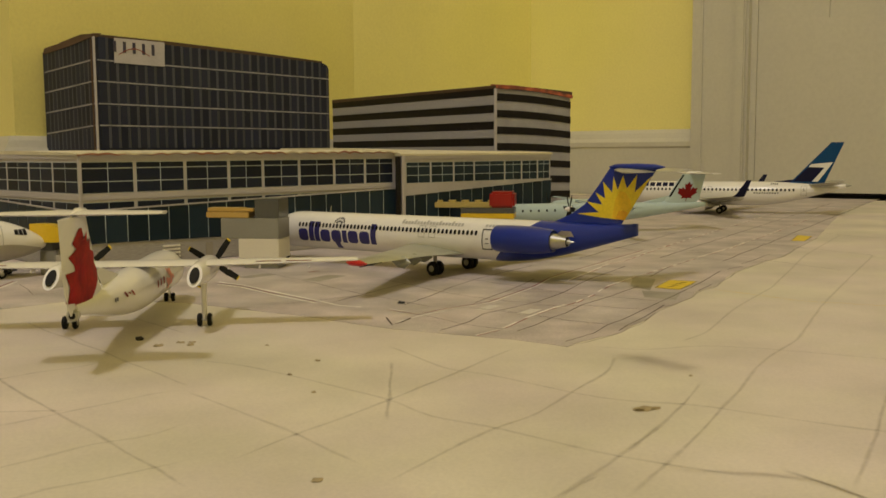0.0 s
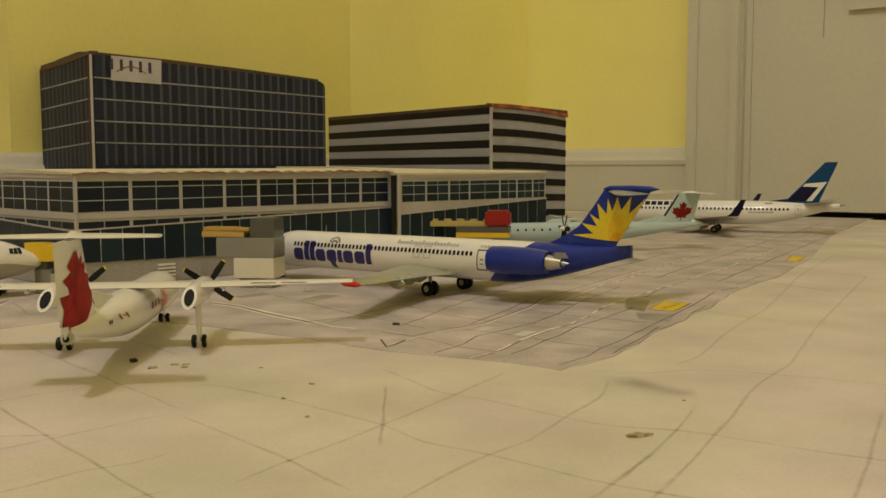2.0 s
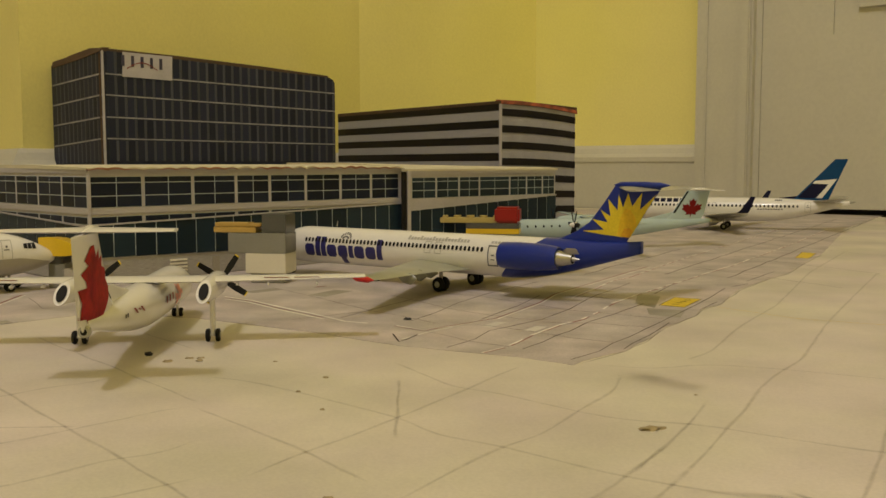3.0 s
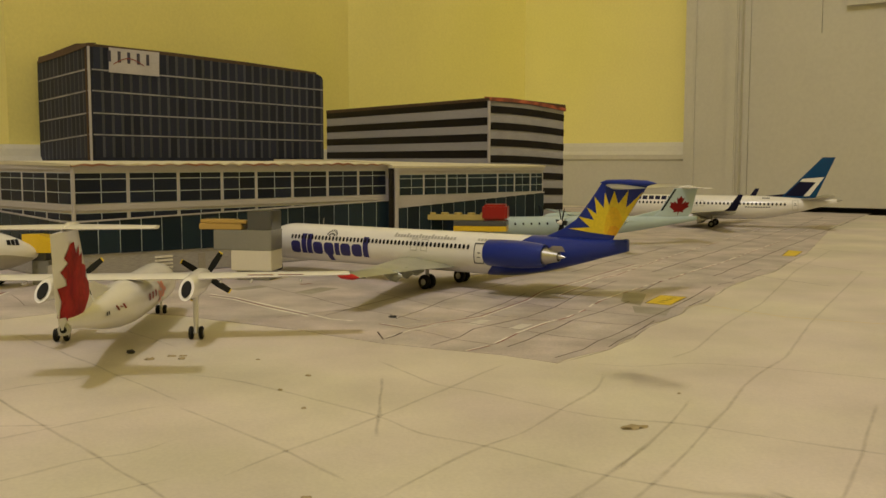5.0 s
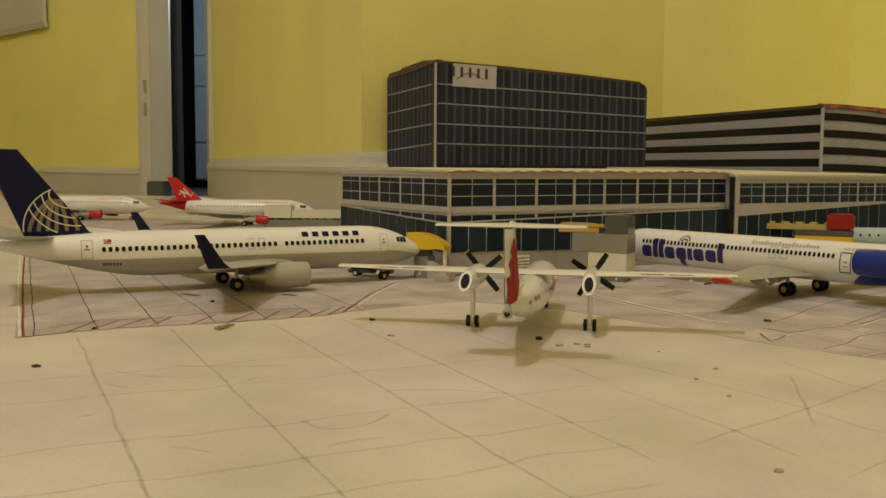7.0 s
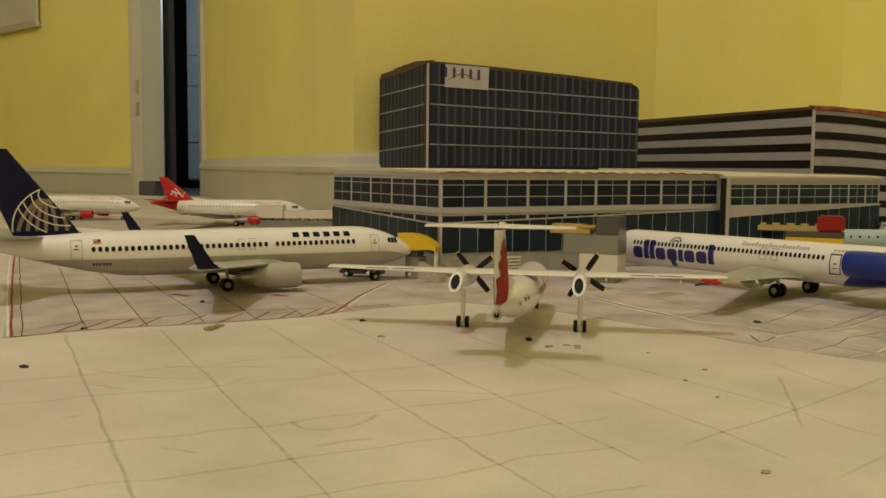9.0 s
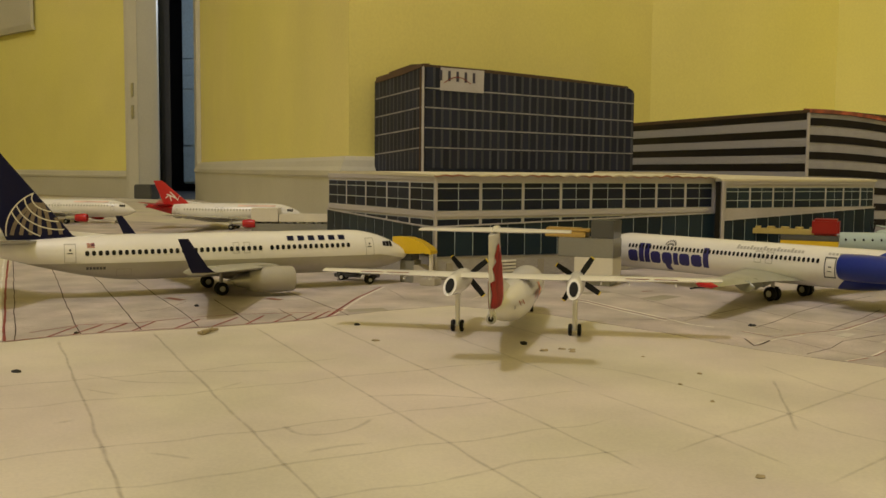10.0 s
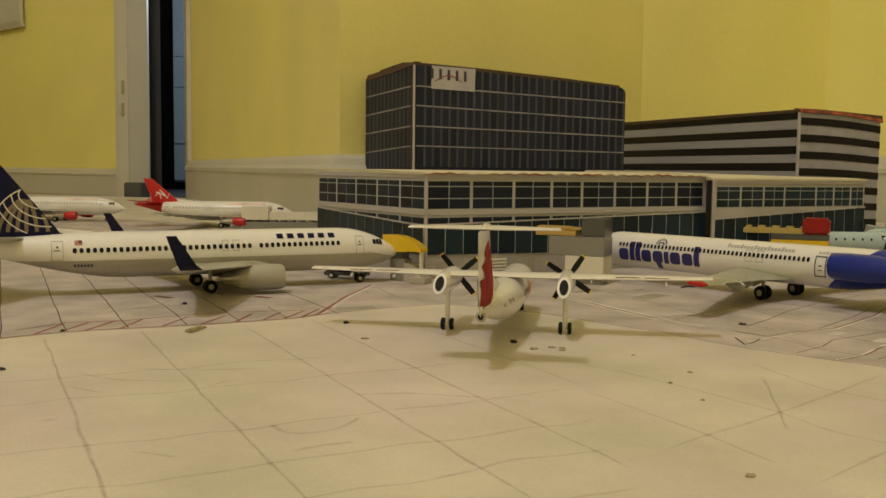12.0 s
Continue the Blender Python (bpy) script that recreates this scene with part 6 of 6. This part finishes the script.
# --- two far jets in white with red tails and engines ---
FAR = 1 / 222
for spot, lab in (((-0.4830, 0.7050), "white model jet with a red tail and red engines"), ((-0.6720, 0.7080), "white model jet with red engines by the wall")):
    v, vb, vf, vfs = twin_jet("model_airliner", spot, 14.0, (0.93, 0.36), lab, dict(body="white", body_label="white fuselage with faded pink print", engine="bright_red", engine_label="red engine cowl", fin="bright_red", fin_label="bright red fin with a pale scrawl", windows=30, window="soft_outline", tailplane="bright_red", pod=0.62, pod_x=8.8), s=FAR, length=31.5, fin_top=9.6, tip=1.7)
    bm = bmesh.new()
    for sd in (-1, 1):
        vb.rect(bm, 5.5, 13.0, 4.55, 4.9, sd, 0.03)
    air("title_bars", bm, "pale_pink", v, "faded pink bars", False, s=FAR)
    fin_lines(vf, vfs, "white", [[(24.9, 6.6), (25.4, 5.7), (25.9, 6.4), (26.9, 7.4)], [(25.6, 6.1), (27.6, 6.9)], [(26.6, 5.6), (27.0, 6.8), (27.8, 6.1)]], 0.24, s=FAR, name="fin_scrawl", label="pale scrawled mark")
    bm = bmesh.new()
    vb.shell(bm, lambda u, v_: (26.0 + 5.4 * u + 1.2 * abs(v_ - 0.5), (v_ - 0.5) * 2 * math.pi), 6, 24, 0.025)
    air("tail_paint", bm, "bright_red", v, "red rear fuselage", s=FAR)


def prop(plane, x, y, z, r, start, s=SC, blades=4, tip="tip_yellow", wide=1.0):
    """A propeller at rest: spinner, blades and their yellow tips."""
    hub = air("propeller", turned([(-0.75, 0.03), (-0.55, 0.20), (-0.2, 0.32), (0.2, 0.36)], (x, y, z), "x", 14), "white", plane, s=s)
    for k in range(blades):
        a = radians(start + 360 / blades * k)
        c, sn = math.cos(a), math.sin(a)
        for nm, r0, r1, w0, w1, mat in (("blade", 0.30, r * 0.955, 0.19 * wide, 0.21 * wide, "black"), ("blade_tip", r * 0.955, r, 0.21 * wide, 0.17 * wide, tip)):
            bm = bmesh.new()
            rings = []
            for rr, w in ((r0, w0), ((r0 + r1) / 2, (w0 + w1) / 2 + (0.06 if nm == "blade" else 0)), (r1, w1)):
                pts = []
                for u, t in ((-w, 0.10), (w, -0.03), (w, -0.10), (-w, 0.03)):
                    # u across the blade, t through it
                    pts.append(Vector((x - 0.1 + t, y + rr * c - u * 0.8 * sn, z + rr * sn + u * 0.8 * c)))
                rings.append(pts)
            add_loft(bm, rings)
            air(nm, bm, mat, hub, s=s, smooth=False)
    return hub


def turboprop(spot, station, fwd, label, paint, z, length, wing_x, tail_h, long_nose=0.0, span=13.7, tp=3.96, fin_shape=None, windows=True, cone=0.0):
    p = plane_at("model_turboprop", spot, station, fwd, label, z=z)
    b = Body(length - 0.4, 1.30, 1.33, 2.52, 4.2, length * 0.50, 0.45, 0.72 if cone else 0.85, 0.22, 0.28)
    air("fuselage", b.mesh(), paint["body"], p, paint["body_label"])
    top = 3.86
    bm = add_wing(bmesh.new(), [(wing_x + 0.95, -span, top + 0.10, 1.3, 0.20), (wing_x + 0.35, -4.0, top - 0.02, 2.4, 0.19), (wing_x + 0.35, 4.0, top - 0.02, 2.4, 0.19), (wing_x + 0.95, span, top + 0.10, 1.3, 0.20)])
    w = air("wing", bm, paint["wing"], p, "long straight wing across the top")
    for y in (-10.3, -7.4, -5.6, 5.6, 7.4, 10.3):
        air("flap_hinge", turned([(0, 0.03), (0.4, 0.09), (0.9, 0.03)], (wing_x + 1.9, y, top - 0.20), "x", 7, 1.5), paint["wing"], w)
    for sd in (-1, 1):
        for y in (7.9, 9.7):
            air("flap_mark", box((wing_x + 2.1, sd * y - 0.75, top + 0.11), (wing_x + 2.22, sd * y + 0.75, top + 0.145)), "brown_mark", w, "thin red-brown flap mark", False)
    bm = bmesh.new()
    add_turned(bm, [(0, 0.05), (0.8, 0.60), (2.2, 0.86), (4.4, 0.70), (6.4, 0.05)], (wing_x - 1.2, 0, 3.08), "x", 16, 0.9)
    air("wing_fairing", bm, paint["body"], p)
    for sd in (-1, 1):
        bm = bmesh.new()
        rings = []
        # the pod's end is cut at a slant, its top further forward
        for x, zc, hw, hh, cut in ((-2.7, 3.32, 0.36, 0.40, 0), (-2.2, 3.32, 0.52, 0.62, 0), (-0.8, 3.34, 0.60, 0.76, 0), (1.4, 3.36, 0.60, 0.76, 0.1), (3.0, 3.42, 0.54, 0.66, 0.4), (4.1, 3.46, 0.48, 0.62, 0.6), (4.5, 3.46, 0.43, 0.57, 0.7)):
            rings.append([Vector((wing_x + x - cut * math.cos(2 * math.pi * i / 18), sd * 3.94 + hw * math.sin(2 * math.pi * i / 18), zc + hh * math.cos(2 * math.pi * i / 18))) for i in range(18)])
        add_loft(bm, rings)
        nac = air("engine", bm, paint["engine"], p, "slim engine pod under the wing")
        bm = bmesh.new()
        add_loft(bm, [[Vector((wing_x + 4.52 + k * 0.02 - 0.56 * math.cos(2 * math.pi * i / 18), sd * 3.94 + (0.28 - k * 0.03) * math.sin(2 * math.pi * i / 18), 3.49 + (0.41 - k * 0.03) * math.cos(2 * math.pi * i / 18))) for i in range(18)] for k in (0, 1)])
        air("exhaust", bm, "black", nac, "dark oval opening at the rear of the pod", False)
        prop(p, wing_x - 3.0, sd * 3.94, 3.30, paint.get("reach", 1.98), paint["prop"][0 if sd < 0 else 1], blades=paint.get("blades", 4), tip=paint.get("tip", "tip_yellow"), wide=paint.get("wide", 1.0))
        gear(p, "main_gear", station, sd * 3.94, 3.1, 0.40, 0.24, 0.30, strut_mat=paint["strut"], thick=0.50)
    gear(p, "nose_gear", station - 10.0 if length < 28 else station - 13.9, 0, 1.6, 0.32, 0.24, 0.24, strut_mat=paint["strut"])
    fx = length - 5.6
    fs = [(fx - 1.6, 0, 3.2, 5.3, 0.10), (fx - 0.2, 0, 4.3, 4.6, 0.10), (fx + 1.9, 0, tail_h, 3.3, 0.10)]
    fs = fin_shape or fs
    f = air("fin", add_wing(bmesh.new(), fs, True), paint["fin"], p, paint["fin_label"])
    bm = add_wing(bmesh.new(), [(fx - 4.6, 0, 3.55, 4.6, 0.04), (fx + 0.2, 0, 4.6, 1.0, 0.10)], True)
    air("dorsal_fin", bm, paint["body"], p)
    bm = add_wing(bmesh.new(), [(fx + 3.5, -tp, tail_h + 0.12, 1.5, 0.13), (fx + 2.9, -0.3, tail_h + 0.12, 2.3, 0.14), (fx + 2.9, 0.3, tail_h + 0.12, 2.3, 0.14), (fx + 3.5, tp, tail_h + 0.12, 1.5, 0.13)])
    air("tailplane", bm, paint["tailplane"], p, "straight tailplane on top of the fin")
    air("tail_bullet", turned([(0, 0.03), (0.4, 0.18), (1.6, 0.22), (2.7, 0.04)], (fx + 2.4, 0, tail_h + 0.12), "x", 10, 1.2), paint["tailplane"], p)
    bm = turned([(0, 0.30), (0.30, 0.28), (0.34, 0.14)], (length - 0.45, 0, 3.32 - cone), "x", 12)
    air("tail_cone", bm, "wing_grey", p)
    air("tail_light", turned([(0, 0.16), (0.06, 0.14)], (length - 0.12, 0, 3.32 - cone), "x", 10), "black", p, "dark tail light")
    cockpit(b, p, 1.0, 2.4, 2.65, 3.35)
    for sd in (-1, 1):
        if windows:
            window_row(b, p, 4.6, length * 0.66, 17, 2.98, 0.24, 0.30, sd, skip=(7, 8, 9))
    return p, b, f, fs


def leaf_on_fin(f, fs, c, size, tall, mat, lean=0.0):
    for sd in (-1, 1):
        bm = bmesh.new()
        pts = []
        zs = [q[2] for q in fs]
        for x, z in LEAF:
            pz = min(max(c[1] + z * tall, zs[0] + 0.2), zs[-1] - 0.25)
            px = c[0] + x * size + lean * z
            le = np.interp(pz, zs, [q[0] for q in fs]) + 0.05
            te = np.interp(pz, zs, [q[0] + q[3] for q in fs]) - 0.05
            pts.append((min(max(px, le), te), pz))
        fin_patch(bm, fs, pts, sd, 0.03, 2)
        air("leaf_mark", bm, mat, f, "red leaf shape", False)


dash, db, df, dfs = turboprop((-0.0883, 0.2720), 11.9, (-0.1857, 0.9826), "white model turboprop with a red leaf on its tail", dict(body="white", body_label="white fuselage", wing="white", engine="white", fin="white", fin_label="white fin with a large red leaf", tailplane="white", strut="white", prop=(40, 57), reach=1.86), CZ, 25.2, 10.6, 7.50, span=13.2, tp=4.08, fin_shape=[(19.4, 0, 3.0, 6.0, 0.10), (20.6, 0, 4.2, 5.6, 0.10), (22.3, 0, 7.50, 4.3, 0.10)], windows=False, cone=0.35)
# the leaf runs over the fin's edges, so that only its ragged rear half shows whole
RAGGED = [(24.2, 6.90), (25.1, 6.30), (24.6, 6.02), (25.6, 5.70), (24.95, 5.30), (24.85, 5.02), (26.0, 5.00), (25.55, 4.35), (25.75, 3.62), (25.0, 3.55), (24.6, 3.12), (24.0, 3.28), (23.4, 3.05), (22.6, 3.40), (21.3, 4.15), (21.1, 4.65), (21.9, 5.10), (21.6, 5.60), (22.5, 5.80), (22.3, 6.35), (22.9, 6.20), (22.9, 6.75), (23.4, 6.35), (23.7, 6.95)]
for sd in (-1, 1):
    bm = bmesh.new()
    fin_patch(bm, dfs, RAGGED, sd, 0.03, 2)
    air("leaf_mark", bm, "red", df, "ragged red leaf shape", False)
for sd in (-1, 1):
    bm = bmesh.new()
    for x0, x1, z0, z1 in ((7.6, 8.3, 2.1, 3.1), (8.3, 9.0, 1.9, 2.6), (9.0, 9.4, 2.3, 2.7), (7.1, 7.5, 2.4, 2.7), (8.5, 8.75, 2.7, 3.2)):
        db.rect(bm, x0, x1, z0, z1, sd, 0.03, 0.3)
    air("side_print", bm, "dim_red", dash, "faded red leaf print on the side", False)
    bm = bmesh.new()
    for k in range(3):
        db.rect(bm, 10.2 + k * 0.9, 10.55 + k * 0.9, 2.45, 2.85, sd, 0.03, -0.1)
    air("side_bars", bm, "redink", dash, "small dark red bars", False)
    bars(db, dash, "redink", 17.0, 18.6, [(2.75, 3.05), (2.9, 3.0), (2.8, 3.1)], sd, fill=0.5, name="small_print", hollow=False, lean=0.3)
    bars(db, dash, "outline", 19.6, 20.2, [(2.8, 3.0)] * 2, sd, fill=0.6, name="small_print", hollow=False)

ice, ib, jf, jfs = turboprop((-0.009, 0.585), 0.0, (-0.95, -0.30), "ice-blue model turboprop with a red leaf on its tail", dict(body="ice", body_label="ice-blue fuselage", wing="ice", engine="ice", fin="ice", fin_label="ice-blue fin with a red leaf", tailplane="white", strut="wing_grey", prop=(60, 60), blades=6, reach=1.9, tip="black", wide=1.5), GZ, 32.4, 14.9, 7.3, span=14.2, tp=4.6)
leaf_on_fin(jf, jfs, (29.35, 4.95), 1.55, 1.30, "dark_red", 0.25)
for sd in (-1, 1):
    bm = bmesh.new()
    fin_patch(bm, jfs, [(26.75, 4.4), (27.05, 4.4), (28.95, 7.2), (28.70, 7.2)], sd, 0.02, 3)
    air("deicing_boot", bm, "black", jf, "black strip along the fin's front edge", False)

# ---- toy-brick jetways and small fittings ----
STUD, PLATE, BRICK = 0.008, 0.0032, 0.0096
STUD_MESH = {}


def toy_brick(parent, mat, nx, ny, high, at, turn=0.0, studs=True, slope=0.0, soft=0.0003):
    """A studded building brick of nx by ny studs whose lower corner stands at the given place of its thing."""
    bm = bmesh.new()
    if slope:
        rings = [[Vector((x, 0.0001, 0)), Vector((x, ny * STUD - 0.0001, 0)), Vector((x, ny * STUD - 0.0001, h)), Vector((x, 0.0001, h))] for x, h in ((0.0001, high), (nx * STUD * 0.3, high), (nx * STUD * 0.75, high * 0.72), (nx * STUD, high * (1 - slope)))]
        add_loft(bm, rings)
    else:
        add_box(bm, (0.0001, 0.0001, 0), (nx * STUD - 0.0001, ny * STUD - 0.0001, high), soft)
    b = part("brick", bm, M[mat], parent)
    b.matrix_basis = pose(*at, 0, 0, turn)
    if studs:
        if mat not in STUD_MESH:
            STUD_MESH[mat] = mesh_of("stud_" + mat, turned([(0, 0.0024), (0.0011, 0.0024), (0.0013, 0.0022)], axis="x", n=12), M[mat], True)
        for i in range(nx):
            for j in range(ny):
                s = new("stud", STUD_MESH[mat])
                s.parent = b
                s.matrix_basis = pose((i + 0.5) * STUD, (j + 0.5) * STUD, high, 0, -90, 0)
    return b


TOY = "toy-brick jetways"
jw = thing("toy_jetway", pose(-0.1108, 0.4150, GZ, 0, 0, -5.0), "toy-brick jetway, white foot with grey and ochre bricks", "jetway", TOY)
toy_brick(jw, "b_grey", 2.0, 1.5, 0.0045, (0.0108, 0.0022, 0), studs=False)
toy_brick(jw, "b_white", 2.4, 1.9, 0.0091, (0.0092, 0.0, 0.0045), studs=False)
toy_brick(jw, "b_grey", 3.44, 1.85, 0.0092, (0.0009, 0.0003, 0.0136), studs=False)
toy_brick(jw, "b_dark", 1.43, 1.7, 0.0086, (0.0168, 0.0012, 0.0228), studs=False)
toy_brick(jw, "b_tan", 2.56, 1, 0.0027, (-0.0061, 0.0006, 0.0229), studs=False)
toy_brick(jw, "b_tan", 2.07, 0.9, 0.0017, (-0.0056, 0.0010, 0.0257), studs=False)
toy_brick(jw, "b_tan", 0.95, 1, 0.0013, (0.0092, 0.0004, 0.0257), studs=False)

jr = thing("toy_jetway", pose(-0.0290, 0.5640, GZ, 0, 0, -4.0), "toy-brick jetway, yellow plates with a red brick", "jetway", TOY)
toy_brick(jr, "b_red", 1.9, 2, BRICK, (0.0340, 0.001, 0.0185), studs=False, soft=0.0013)
toy_brick(jr, "b_yellow", 4, 2, PLATE, (0.0170, 0.0, 0.0121), studs=False)
toy_brick(jr, "b_dark", 4, 2, PLATE, (0.0170, 0.0, 0.0153), studs=False)
toy_brick(jr, "b_straw", 5, 1, PLATE, (-0.0010, 0.003, 0.0185), studs=True)
toy_brick(jr, "b_grey", 2, 2, 0.0121, (0.0230, 0.0, 0), studs=False)

jy = thing("toy_jetway", pose(-0.1850, 0.3881, GZ, 0, 0, -4.0), "toy-brick jetway with a curved yellow canopy", "jetway", TOY)
CANOPY = [(0.0, 0.0150, 0.0222), (0.0036, 0.0145, 0.0225), (0.0080, 0.0142, 0.0222), (0.0122, 0.0143, 0.0211), (0.0160, 0.0147, 0.0194), (0.0190, 0.0145, 0.0176), (0.0204, 0.0141, 0.0160)]
bm = bmesh.new()
add_loft(bm, [[Vector((x, 0.0, z0)), Vector((x * 0.94, 0.0100, z0)), Vector((x * 0.94, 0.0100, z1 - 0.0006)), Vector((x, 0.0, z1))] for x, z0, z1 in CANOPY])
part("canopy", bm, M["b_yellow"], jy, "curved yellow canopy", True)
part("post", box((0.0190, 0.0010, 0.0), (0.0205, 0.0032, 0.0143), 0.0003), M["b_white"], jy, "thin white post")
toy_brick(jy, "b_dark", 1, 1, 0.0032, (0.0020, 0.0012, 0.0108), studs=False)
toy_brick(jy, "b_grey", 1, 1, 0.0108, (0.0030, 0.0016, 0), studs=False)
toy_brick(jy, "b_stone", 1.25, 1, 0.0086, (0.0098, 0.0016, 0), studs=False, slope=0.45)
toy_brick(jy, "b_stone", 1, 1, PLATE, (0.0175, -0.0060, 0.0), studs=True)

jv = thing("toy_jetway", pose(-0.4560, 0.6900, GZ, 0, 0, 21.0), "toy-brick jetway of white bricks on grey plates", "jetway", TOY)
toy_brick(jv, "b_grey", 9, 2, PLATE, (0.0, 0.0, 0), studs=False)
toy_brick(jv, "b_grey", 9, 2, PLATE, (0.0, 0.0, PLATE), studs=True)
toy_brick(jv, "b_white", 3, 2, 0.0118, (0.0, 0.0, 2 * PLATE + 0.0017), studs=False)
toy_brick(jv, "b_white", 6, 2, 0.0070, (0.0242, 0.001, 2 * PLATE + 0.0017), studs=False)

# a dark baggage tug with pale wheels by the wing
tug = thing("toy_tug", pose(-0.2040, 0.3880, GZ, 0, 0, 6.0), "small dark toy baggage tug on the apron", "toy vehicle")
part("bed", box((-0.011, -0.0030, 0.0016), (0.011, 0.0030, 0.0034), 0.0003), M["b_dark"], tug)
part("cab", box((-0.010, -0.0028, 0.0034), (0.002, 0.0028, 0.0054), 0.0004), M["black"], tug)
for x in (-0.007, 0.007):
    for y in (-0.0030, 0.0030):
        w = part("wheel", turned([(-0.0006, 0.0010), (-0.0006, 0.0016), (0.0006, 0.0016), (0.0006, 0.0010)], (x, y, 0.0016), "y", 14), M["black"], tug, "", True)
        part("hub", turned([(-0.0008, 0.0009), (0.0008, 0.0009)], (x, y, 0.0016), "y", 10), M["b_white"], w, "pale hub", True)
